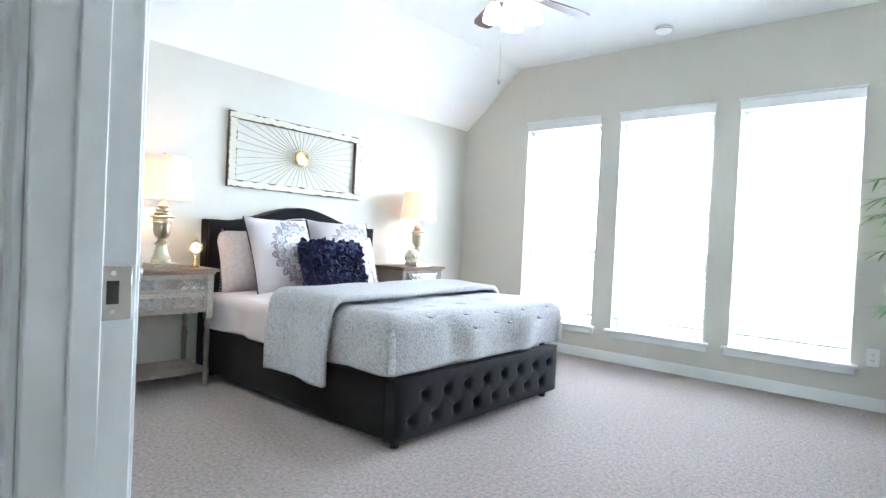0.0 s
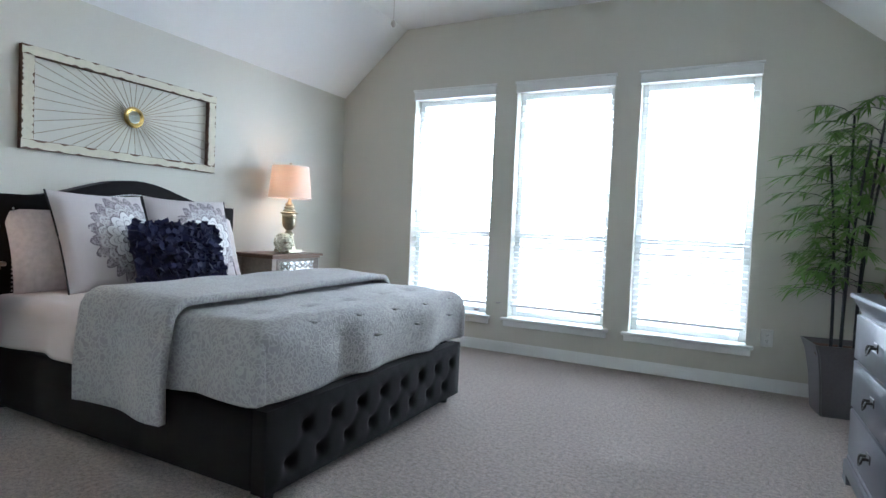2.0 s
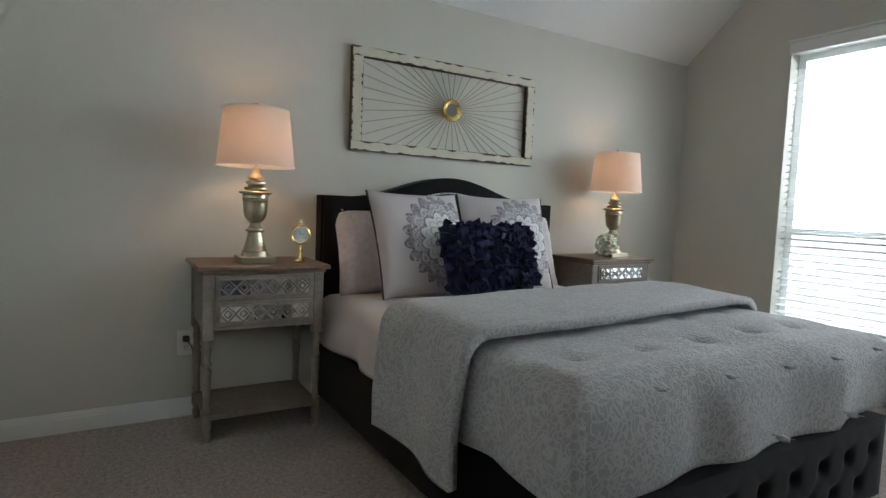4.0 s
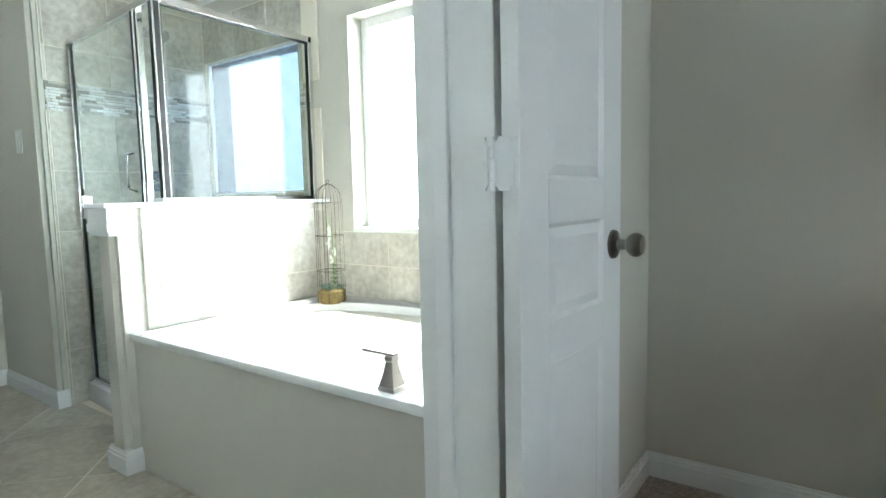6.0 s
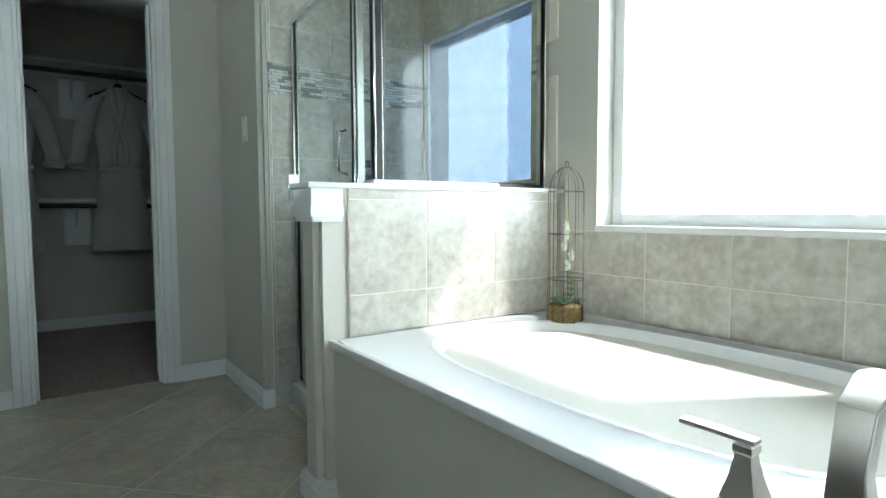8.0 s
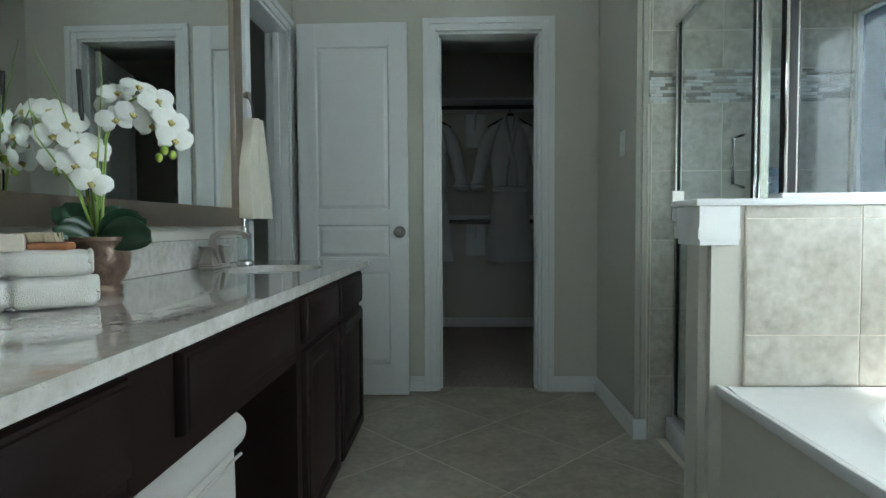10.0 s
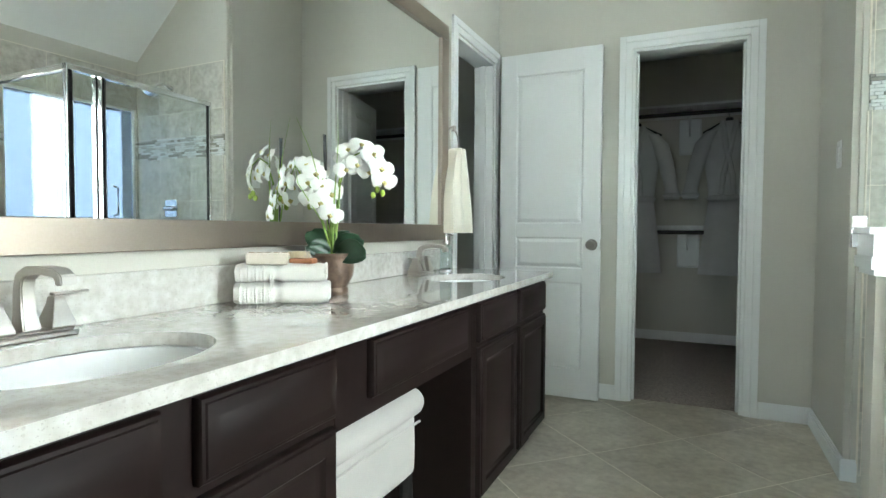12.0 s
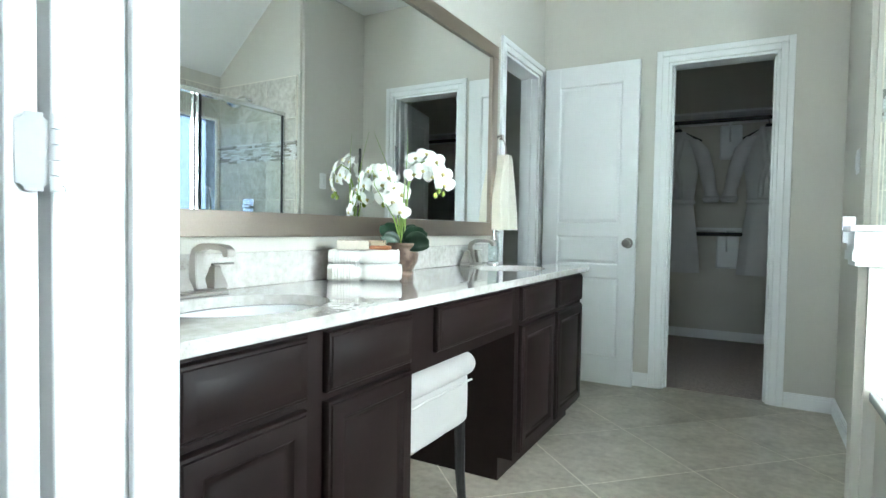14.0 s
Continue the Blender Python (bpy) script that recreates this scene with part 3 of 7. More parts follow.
# ---- windows ----
def blind(name, x0, x1, z0, z1, y, label):
    o = thing(name, label, "window blind", ((x0 + x1) / 2, y, z0), group="window blinds")
    hw = (x1 - x0) / 2
    bm = B()
    box(bm, -hw - 0.012, -0.062, z1 - z0 - 0.01, hw + 0.012, -0.030, z1 - z0 + 0.06, 0.004)
    box(bm, -hw - 0.022, -0.072, z1 - z0 + 0.06, hw + 0.022, -0.030, z1 - z0 + 0.078, 0.004)
    part("valance", bm, TRIM, o)
    bm = B()
    box(bm, -hw + 0.006, -0.027, 0.035, hw - 0.006, 0.027, 0.055, 0.004)
    part("bottom_rail", bm, TRIM, o)
    bm = B()
    n = 6
    pts = [(-0.025 + 0.05 * k / n, 0.003 * math.sin(math.pi * k / n)) for k in range(n + 1)]
    prism(bm, pts + [(a, b - 0.0025) for a, b in pts[::-1]], -hw + 0.006, hw - 0.006, "x")
    me = mesh_of("slat", bm, SLAT, True)
    count = int((z1 - z0 - 0.1) / 0.0435)
    for k in range(count):
        s = new("slat", me)
        s.parent = o
        s.matrix_basis = pose(0, 0, 0.085 + k * 0.0435, 8 + random.uniform(-1, 1), 0, 0)
    for u in (-0.72, 0.0, 0.72):
        bm = B()
        for yy in (-0.026, 0.026):
            rod(bm, (u * hw, yy, 0.05), (u * hw, yy, z1 - z0 - 0.01), 0.0008, seg=5)
        part("ladder_cord", bm, TRIM, o)
    for u, zz in ((-0.9, 0.80), (0.9, 0.72)):
        bm = B()
        rod(bm, (u * hw, -0.036, zz), (u * hw, -0.036, z1 - z0 - 0.01), 0.001, seg=5)
        lathe(bm, [(0.003, 0.03), (0.007, 0.012), (0.008, 0.0), (0.002, -0.001)][::-1], (u * hw, -0.036, zz - 0.02), seg=10)
        part("pull_cord", bm, NICKEL, o, "cord with a small grey tassel")


SLAT = cloth_light("white faux-wood slat", (0.82, 0.82, 0.82), 0.22)
for i, (a, b) in enumerate(WINS):
    o = thing("window_%d" % (i + 1), "tall white-framed sash window with a white sill", "window", kind="structure")
    y = YN + 0.10
    bm = B()
    for p, q in ((a, a + 0.045), (b - 0.045, b)):
        box(bm, p, y, WZ0, q, y + 0.05, WZ1, 0.003)
    for z in (WZ0, WZ1 - 0.045):
        box(bm, a + 0.045, y, z, b - 0.045, y + 0.05, z + 0.045)
    part("window_frame", bm, TRIM, o)
    bm = B()
    box(bm, a + 0.045, y - 0.006, 0.925, b - 0.045, y + 0.044, 0.972, 0.003)
    part("meeting_rail", bm, TRIM, o)
    for z0, z1 in ((WZ0 + 0.045, 0.925), (0.972, WZ1 - 0.045)):
        bm = B()
        box(bm, a + 0.045, y + 0.02, z0, b - 0.045, y + 0.026, z1)
        part("pane", bm, WINGLASS, o, "clear window pane").visible_shadow = False
    bm = B()
    box(bm, a - 0.045, YN - 0.045, WZ0 - 0.024, b + 0.045, YN, WZ0, 0.005)
    box(bm, a, YN, WZ0 - 0.02, b, y, WZ0 + 0.002)
    box(bm, a - 0.03, YN - 0.016, WZ0 - 0.07, b + 0.03, YN, WZ0 - 0.024, 0.004)
    part("window_sill", bm, TRIM, o)
    blind("window_blind", a + 0.006, b - 0.006, WZ0 + 0.05, WZ1 - 0.002, YN + 0.045, "white faux-wood venetian blind lowered with its slats open")

for nm, (a, b, z0, z1), gm in (("window_4", TUBW, WINGLASS), ("window_5", SHW, FROST)):
    o = thing(nm, "white-framed bathroom window above the tub" if nm == "window_4" else "rain-glass window inside the shower", "window", kind="structure")
    x = XW - (0.09 if nm == "window_4" else 0.004)
    fw = 0.045 if nm == "window_4" else 0.012
    bm = B()
    for p, q in ((a, a + fw), (b - fw, b)):
        box(bm, x - 0.04, p, z0, x, q, z1, 0.003)
    for z in (z0, z1 - fw):
        box(bm, x - 0.04, a + fw, z, x, b - fw, z + fw)
    part("window_frame", bm, TRIM, o)
    bm = B()
    box(bm, x - 0.025, a + fw, z0 + fw, x - 0.019, b - fw, z1 - fw)
    part("pane", bm, gm, o, "clear pane" if nm == "window_4" else "rippled rain glass pane").visible_shadow = nm == "window_5"
    bm = B()
    box(bm, x, a, z0 - 0.02, XW + 0.012, b, z0 + 0.003, 0.003)
    part("window_sill", bm, TRIM if nm == "window_4" else WTILE, o)

bm = B()
box(bm, -9, 7.4, -1, 3.5, 7.45, 6)
solo("backdrop_north", bm, SKYN, "bright hazy sky above a pale fence", "backdrop", kind="structure")
bm = B()
box(bm, -6.85, -4.5, -1, -6.8, 4, 3.3)
solo("backdrop_west", bm, SKYW, "bright hazy sky", "backdrop", kind="structure")

# ---- bedroom things ----
BX0, BX1, BY0, BY1 = -4.83, -2.90, 2.69, 4.175      # bed outline
BYC = (BY0 + BY1) / 2


def arch(u):
    """Height of the camelback headboard at u from -1 to 1."""
    return 1.052 + 0.125 * (0.5 + 0.5 * math.cos(math.pi * min(1, abs(u) / 0.80)))


bed = thing("bed", "charcoal tufted upholstered bed with a camelback nailhead headboard", "bed", (BX0, BYC, 0))
hw = (BY1 - BY0) / 2
bm = B()
N = 40
poly = [(-hw, 0.04)] + [(-hw + 2 * hw * k / N, arch(-1 + 2 * k / N)) for k in range(N + 1)] + [(hw, 0.04)]
prism(bm, poly, 0.0, 0.10, "x")
bmesh.ops.bevel(bm, geom=[e for e in bm.edges if abs(e.verts[0].co.x - e.verts[1].co.x) < 1e-4], offset=0.012, segments=2, affect="EDGES")
part("headboard", bm, DARKCLOTH, bed, "camelback headboard in charcoal cloth")
bm = B()
for k in range(90):
    u = -0.86 + 1.72 * k / 89
    ball(bm, (0.101, u * hw, arch(u / 0.95) - 0.085), 0.0065, sx=0.6, u=8, v=5)
for sg in (-1, 1):
    for k in range(28):
        ball(bm, (0.101, sg * 0.86 * hw, 0.40 + k * 0.0215), 0.0065, sx=0.6, u=8, v=5)
part("nailhead_trim", bm, CHROME, bed, "row of silver nailheads")
L = BX1 - BX0
for sg in (-1, 1):
    bm = B()
    box(bm, 0.085, sg * hw, 0.045, L - 0.075, sg * (hw - 0.055), 0.335, 0.015, 3)
    part("side_rail", bm, DARKCLOTH, bed)
# tufted foot rail
bm = B()
ny, nz = 96, 20
rows = []
for j in range(nz + 1):
    z = 0.045 + 0.29 * j / nz
    row = []
    for k in range(ny + 1):
        y = -hw + 2 * hw * k / ny
        e = min(1, min(k, ny - k) / 5, min(j, nz - j) / 3)
        d = 0.012 * math.sin(math.pi / 2 * e)
        for r in range(2):
            for c in range(8):
                cy, cz = -hw + 0.11 + (c + 0.5 * r) * (2 * hw - 0.14) / 8, 0.13 + 0.11 * r
                q = math.hypot(y - cy, z - cz)
                d -= 0.030 * math.exp(-(q / 0.022) ** 2)
                d -= 0.008 * math.exp(-((abs(y - cy) - abs(z - cz) * 0.75) / 0.012) ** 2) * (1 if q < 0.10 else 0) * math.exp(-q / 0.05)
        row.append(bm.verts.new((L - 0.012 + d, y, z)))
    rows.append(row)
for j in range(nz):
    for k in range(ny):
        bm.faces.new((rows[j][k], rows[j][k + 1], rows[j + 1][k + 1], rows[j + 1][k]))
back = [[bm.verts.new((L - 0.075, -hw + 2 * hw * k, 0.045 + 0.29 * j)) for k in (0, 1)] for j in (0, 1)]
bm.faces.new([back[0][0], back[0][1], back[1][1], back[1][0]])
bm.faces.new([back[0][0], *rows[0], back[0][1]])
bm.faces.new([back[1][0], *rows[-1], back[1][1]])
bm.faces.new([back[0][0], back[1][0], *[r[0] for r in rows[::-1]]])
bm.faces.new([back[0][1], back[1][1], *[r[-1] for r in rows[::-1]]])
part("footboard", bm, DARKCLOTH, bed, "button-tufted foot rail")
for x in (0.09, L - 0.07):
    for sg in (-1, 1):
        bm = B()
        lathe(bm, [(0.022, 0), (0.030, 0.05)], (x, sg * (hw - 0.07), 0), 12)
        part("leg", bm, BLACK, bed)

bm = B()
soft_box(bm, BX0 + 0.10, BY0 + 0.06, 0.30, BX1 - 0.085, BY1 - 0.06, 0.56, 18, 18, 0.05, 3, 0.004)
solo("mattress", bm, SHEET, "mattress in a pale sheet on the bed frame", "mattress")


def drape(name, material, x0, x1, top, drop_s, drop_n, foot, label, category, lift=0.0, seed=1, thick=0.02, puff=0.0, tuck=0.0, skew=0.0, under=None):
    """A cover laid over the mattress: flat on top, rounded over the edges and hanging at the sides in soft folds; x1 side hangs over the foot if foot > 0."""
    bm = B()
    ys, yn, r = BY0 + 0.055 - lift, BY1 - 0.055 + lift, 0.05
    w = yn - ys
    s_tot = drop_s + w + drop_n
    nu, nv = 70, 110
    lx = x1 - x0 + foot
    grid = []
    for i in range(nu + 1):
        u = lx * i / nu
        row = []
        for j in range(nv + 1):
            v = -drop_s + s_tot * j / nv
            x, y, z = x0 + u, ys + v, top
            n1 = noise.noise(Vector((x * 2.6 + seed, v * 2.6, seed))) * 0.012 + noise.noise(Vector((x * 7 + seed, v * 7, 2))) * 0.004
            z += n1
            if puff:
                cu, cv = (u % 0.27) / 0.27 - 0.5, (v % 0.27) / 0.27 - 0.5
                z += puff * (1 - 1.2 * math.exp(-((cu / 0.14) ** 2 + (cv / 0.14) ** 2)))
            hang_s, hang_n, hang_f = -v, v - w, u - (x1 - x0)
            hs = max(0.0, hang_s, hang_n)
            hf = max(0.0, hang_f)
            if hs > 0 or hf > 0:
                h_ = max(hs, hf)
                fold = 0.018 * math.sin((x if hs > hf else y) * 13 + seed + 2 * noise.noise(Vector((x * 3, y * 3, seed)))) * min(1, h_ / 0.2)

                def off(q):
                    return r * math.sin(min(q / r, math.pi / 2)) + (0.03 * min(1, q / 0.3) + fold) * min(1, q / 0.06) - tuck * max(0, q - 0.12)
                z -= r * (1 - math.cos(min(h_ / r, math.pi / 2))) + max(0, h_ - r * math.pi / 2)
                if hs > 0:
                    y = ys - off(hs) if hang_s > 0 else yn + off(hs)
                if hf > 0:
                    x = x1 + off(hf)
            row.append(bm.verts.new((x, y, max(z, 0.06))))
            row[-1].co.x += skew * (y - BY0)
        grid.append(row)
    for i in range(nu):
        for j in range(nv):
            bm.faces.new((grid[i][j], grid[i + 1][j], grid[i + 1][j + 1], grid[i][j + 1]))
    bmesh.ops.delete(bm, geom=[v for v in bm.verts if not v.link_faces], context="VERTS")
    ob = part(name, bm, material, under, label) if under else solo(name, bm, material, label, category)
    md = ob.modifiers.new("thick", "SOLIDIFY")
    md.thickness, md.offset = thick, 1
    return ob


drape("sheet", SHEET, BX0 + 0.13, -3.60, 0.560, 0.235, 0.235, 0, "blush white flat sheet hanging over the mattress side", "sheet", seed=4, thick=0.006, lift=0.004)
cover = drape("comforter", LINEN, -3.82, BX1 - 0.105, 0.585, 0.27, 0.27, 0.27, "pale grey tufted comforter with a scrolled weave on the bed", "comforter", lift=0.012, seed=9, thick=0.03, puff=0.016, tuck=0.12)
NTUFT = 0.27
for i in range(3):
    for j in range(5):
        bm = B()
        ball(bm, (0, 0, 0), 0.012, sz=0.45, u=10, v=6)
        for k in range(5):
            a = k * 1.257 + i + j
            rod(bm, (0, 0, 0.002), (0.020 * math.cos(a), 0.020 * math.sin(a), 0.001), 0.0018, 0.0008, seg=5)
        tx, ty = -3.82 + NTUFT * (i + 2.5), BY0 + 0.043 - NTUFT + NTUFT * (j + 1.5) 
        tv = ty - BY0 - 0.043
        tz = 0.585 + 0.030 - 0.0032 + noise.noise(Vector((tx * 2.6 + 9, tv * 2.6, 9))) * 0.012 + noise.noise(Vector((tx * 7 + 9, tv * 7, 2))) * 0.004
        tuft = part("tuft", bm, LINEN, cover)
        tuft.location = (tx, ty, tz)
drape("folded_edge", LINEN, -3.83, -3.31, 0.652, 0.435, 0.45, 0, "folded-back end of the pale grey comforter at its side", "comforter", lift=0.05, seed=14, thick=0.03, skew=-0.09, under=cover)


def pillow(name, w, h, t, material, label, at, tilt, rz=0, roll=0, seed=0, category="pillow"):
    """A knife-edged cushion, width along y, standing on its lower edge and leaning back by tilt."""
    bm = B()
    n = 22
    for sg in (-1, 1):
        g = []
        for i in range(n + 1):
            row = []
            for j in range(n + 1):
                a, b = -1 + 2 * i / n, -1 + 2 * j / n
                k = max(0, (1 - abs(a) ** 2.6) * (1 - abs(b) ** 2.6)) ** 0.55
                pull = 1 - 0.05 * (1 - abs(b) ** 2) * abs(a) ** 6
                pull2 = 1 - 0.05 * (1 - abs(a) ** 2) * abs(b) ** 6
                d = sg * t / 2 * k * (1 + 0.25 * noise.noise(Vector((a * 2 + seed, b * 2, sg))))
                row.append(bm.verts.new((d, a * w / 2 * pull, h / 2 + b * h / 2 * pull2)))
            g.append(row)
        for i in range(n):
            for j in range(n):
                bm.faces.new((g[i][j], g[i + 1][j], g[i + 1][j + 1], g[i][j + 1]))
    bmesh.ops.remove_doubles(bm, verts=bm.verts, dist=1e-4)
    ob = solo(name, bm, material, label, category)
    ob.matrix_basis = pose(*at, 0, 0, rz) @ pose(0, 0, 0, roll, -tilt, 0)
    return ob


def medallion(name):
    """Linen printed with a petalled grey medallion, drawn on the cushion's own face."""
    m = mat(name, (0.52, 0.475, 0.475), 0.95, var=0.05, scale=8, fine=350, bump=0.3, dist=0.001, sheen=0.2)
    n, l = m.node_tree.nodes, m.node_tree.links
    b = n["Principled BSDF"]
    src = b.inputs["Base Color"].links[0].from_socket
    co, sp = n.new("ShaderNodeTexCoord"), n.new("ShaderNodeSeparateXYZ")
    l.new(co.outputs["Object"], sp.inputs[0])

    def op(kind, a, c=None):
        q = n.new("ShaderNodeMath")
        q.operation = kind
        for k, v in enumerate((a, c)):
            if v is None:
                continue
            if isinstance(v, (int, float)):
                q.inputs[k].default_value = v
            else:
                l.new(v, q.inputs[k])
        return q.outputs[0]
    y, z = op("ADD", sp.outputs[1], -0.085), op("ADD", sp.outputs[2], -0.27)
    r = op("SQRT", op("ADD", op("MULTIPLY", y, y), op("MULTIPLY", z, z)))
    an = op("ARCTAN2", z, y)

    def petals(count, turn, depth):
        return op("SUBTRACT", r, op("MULTIPLY", op("ABSOLUTE", op("SINE", op("ADD", op("MULTIPLY", an, count / 2), turn))), depth))

    def band(v, lo, hi):
        return op("MULTIPLY", op("GREATER_THAN", v, lo), op("LESS_THAN", v, hi))
    lace, fil = n.new("ShaderNodeTexVoronoi"), n.new("ShaderNodeTexNoise")
    lace.feature = "DISTANCE_TO_EDGE"
    lace.inputs["Scale"].default_value, fil.inputs["Scale"].default_value, fil.inputs["Detail"].default_value = 62, 45, 3
    for q in (lace, fil):
        l.new(co.outputs["Object"], q.inputs["Vector"])
    col = src

    def lay(mask, colour):
        nonlocal col
        m2 = n.new("ShaderNodeMix")
        m2.data_type = "RGBA"
        l.new(mask, m2.inputs["Factor"])
        l.new(col, m2.inputs["A"])
        m2.inputs["B"].default_value = (*colour, 1)
        col = m2.outputs["Result"]
    p1, p2, p3, p4, p5 = petals(8, 0.0, 0.022), petals(8, 0.78, 0.030), petals(12, 0.4, 0.030), petals(16, 0.0, 0.034), petals(20, 0.7, 0.040)
    web = op("GREATER_THAN", lace.outputs["Distance"], 0.11)
    mauve = op("GREATER_THAN", fil.outputs[0], 0.47)
    lay(op("MULTIPLY", op("LESS_THAN", p5, 0.205), op("GREATER_THAN", fil.outputs[0], 0.38)), (0.36, 0.325, 0.345))
    lay(op("MULTIPLY", op("LESS_THAN", p5, 0.205), op("MULTIPLY", web, mauve)), (0.17, 0.145, 0.165))
    lay(op("MULTIPLY", band(p5, 0.196, 0.205), op("GREATER_THAN", fil.outputs[0], 0.42)), (0.17, 0.145, 0.165))
    lay(band(p4, 0.118, 0.158), (0.55, 0.535, 0.545))
    lay(op("MULTIPLY", band(p4, 0.125, 0.150), web), (0.30, 0.27, 0.29))
    lay(op("LESS_THAN", p3, 0.118), (0.18, 0.16, 0.18))
    lay(op("LESS_THAN", p3, 0.112), (0.72, 0.71, 0.71))
    lay(band(p3, 0.082, 0.086), (0.33, 0.31, 0.33))
    lay(op("LESS_THAN", p2, 0.066), (0.34, 0.325, 0.34))
    lay(op("LESS_THAN", p2, 0.060), (0.70, 0.69, 0.69))
    lay(op("LESS_THAN", p1, 0.046), (0.06, 0.055, 0.07))
    lay(op("LESS_THAN", p1, 0.040), (0.36, 0.345, 0.36))
    lay(band(p1, 0.010, 0.026), (0.55, 0.54, 0.55))
    lay(op("LESS_THAN", r, 0.007), (0.03, 0.03, 0.035))
    l.new(col, b.inputs["Base Color"])
    return m


MEDAL = medallion("medallion print linen")
pillow("sham", 0.62, 0.45, 0.16, PILLOW, "natural linen sham with a woven panel against the headboard", (-4.62, 3.06, 0.565), 18, seed=1, category="pillow")
pillow("sham", 0.62, 0.45, 0.16, PILLOW, "natural linen sham with a woven panel against the headboard", (-4.62, 3.85, 0.565), 18, seed=2, category="pillow")
pillow("euro_pillow", 0.56, 0.54, 0.16, MEDAL, "square linen cushion printed with a grey flower medallion", (-4.44, 3.16, 0.575), 20, rz=8, seed=3, category="pillow")
pillow("euro_pillow", 0.56, 0.54, 0.16, MEDAL, "square linen cushion printed with a grey flower medallion", (-4.47, 3.685, 0.575), 18, rz=-4, seed=4, category="pillow")
PIPING = mat("dark cotton piping", (0.03, 0.028, 0.032), 0.8, var=0.1, bump=0.1)
for cushion in [ob for ob in scene.collection.objects if ob.name.startswith("euro_pillow")]:
    for sd in (-1, 1):
        bm = B()
        pts = []
        for k in range(19):
            u = -1 + k / 9
            pts.append((0, sd * 0.28 * (1 - 0.05 * (1 - u * u)), 0.27 + 0.27 * u))
        tube(bm, pts, 0.0045, 6)
        part("piping", bm, PIPING, cushion, "dark piping along the side seam")
# ruffled cushion
bm = B()
random.seed(5)
for k in range(260):
    a, b = random.uniform(-0.23, 0.23), random.uniform(0.03, 0.33)
    e = max(0.0, (1 - (a / 0.26) ** 4) * (1 - ((b - 0.18) / 0.2) ** 4))
    m = pose(0.06 * e + random.uniform(0, 0.02), a, b, random.uniform(0, 360), random.uniform(-50, 50), random.uniform(-60, 60))
    vs = []
    for i in range(5):
        for j in range(3):
            p = Vector((0.012 * math.sin(i * 2.1 + k), (i - 2) * 0.016, (j - 1) * 0.018 + 0.006 * math.sin(i * 1.7 + k)))
            vs.append(bm.verts.new(m @ p))
    for i in range(4):
        for j in range(2):
            bm.faces.new((vs[i * 3 + j], vs[i * 3 + j + 1], vs[i * 3 + j + 4], vs[i * 3 + j + 3]))
box(bm, -0.05, -0.22, 0.02, 0.05, 0.22, 0.34, 0.04, 3)
ob = solo("ruffled_pillow", bm, NAVY, "navy blue ruffled lumbar cushion leaning on the others", "pillow")
ob.matrix_basis = pose(-4.24, 3.40, 0.585, 0, -24, -4) @ Matrix.Diagonal((1, 1.08, 1.10, 1))


def table_lamp(name, at, label, group):
    o = thing(name, label, "table lamp", at, group=group)
    bm = B()
    box(bm, -0.075, -0.075, 0.0, 0.075, 0.075, 0.028, 0.003)
    lathe(bm, [(0.060, 0.028), (0.058, 0.034), (0.054, 0.048), (0.056, 0.052), (0.050, 0.058), (0.040, 0.088), (0.031, 0.125), (0.031, 0.134), (0.042, 0.140), (0.042, 0.146), (0.033, 0.150), (0.026, 0.160), (0.022, 0.172), (0.026, 0.178), (0.036, 0.186), (0.045, 0.200), (0.050, 0.222), (0.052, 0.255), (0.053, 0.268), (0.056, 0.272), (0.053, 0.277), (0.056, 0.281), (0.053, 0.286), (0.054, 0.296), (0.068, 0.302), (0.071, 0.307), (0.066, 0.311), (0.040, 0.314), (0.048, 0.320), (0.048, 0.327), (0.036, 0.332), (0.030, 0.338), (0.042, 0.345), (0.042, 0.351), (0.028, 0.357), (0.026, 0.362), (0.034, 0.368), (0.030, 0.376), (0.020, 0.384), (0.014, 0.396), (0.011, 0.414)], seg=32)
    part("base", bm, CHAMPAGNE, o, "champagne urn-shaped lamp base")
    bm = B()
    z0, z1, r0, r1 = 0.420, 0.662, 0.163, 0.137
    n = 40
    rings = [[bm.verts.new((r * math.cos(2 * math.pi * k / n), r * math.sin(2 * math.pi * k / n), z)) for k in range(n)] for r, z in ((r0, z0), (r1, z1), (r1 - 0.003, z1), (r0 - 0.003, z0))]
    for a, b in zip(rings, rings[1:] + rings[:1]):
        for k in range(n):
            bm.faces.new((a[k], a[(k + 1) % n], b[(k + 1) % n], b[k]))
    part("shade", bm, SHADE, o, "off-white drum shade, lit")
    bm = B()
    for r, z in ((r0, z0), (r1, z1)):
        torus(bm, (0, 0, z), r, 0.0025, seg=40, ring=6)
    part("shade_rim", bm, PLASTIC, o)
    bm = B()
    rod(bm, (0, 0, 0.40), (0, 0, 0.685), 0.003, seg=8)
    rod(bm, (-r1, 0, z1), (r1, 0, z1), 0.002, seg=6)
    rod(bm, (0, -r1, z1), (0, r1, z1), 0.002, seg=6)
    ball(bm, (0, 0, 0.685), 0.008)
    part("finial", bm, CHAMPAGNE, o)
    lamp("bulb_light", "POINT", (at[0], at[1], at[2] + 0.53), 0.70, (1.0, 0.62, 0.34), 0.03)
    return o


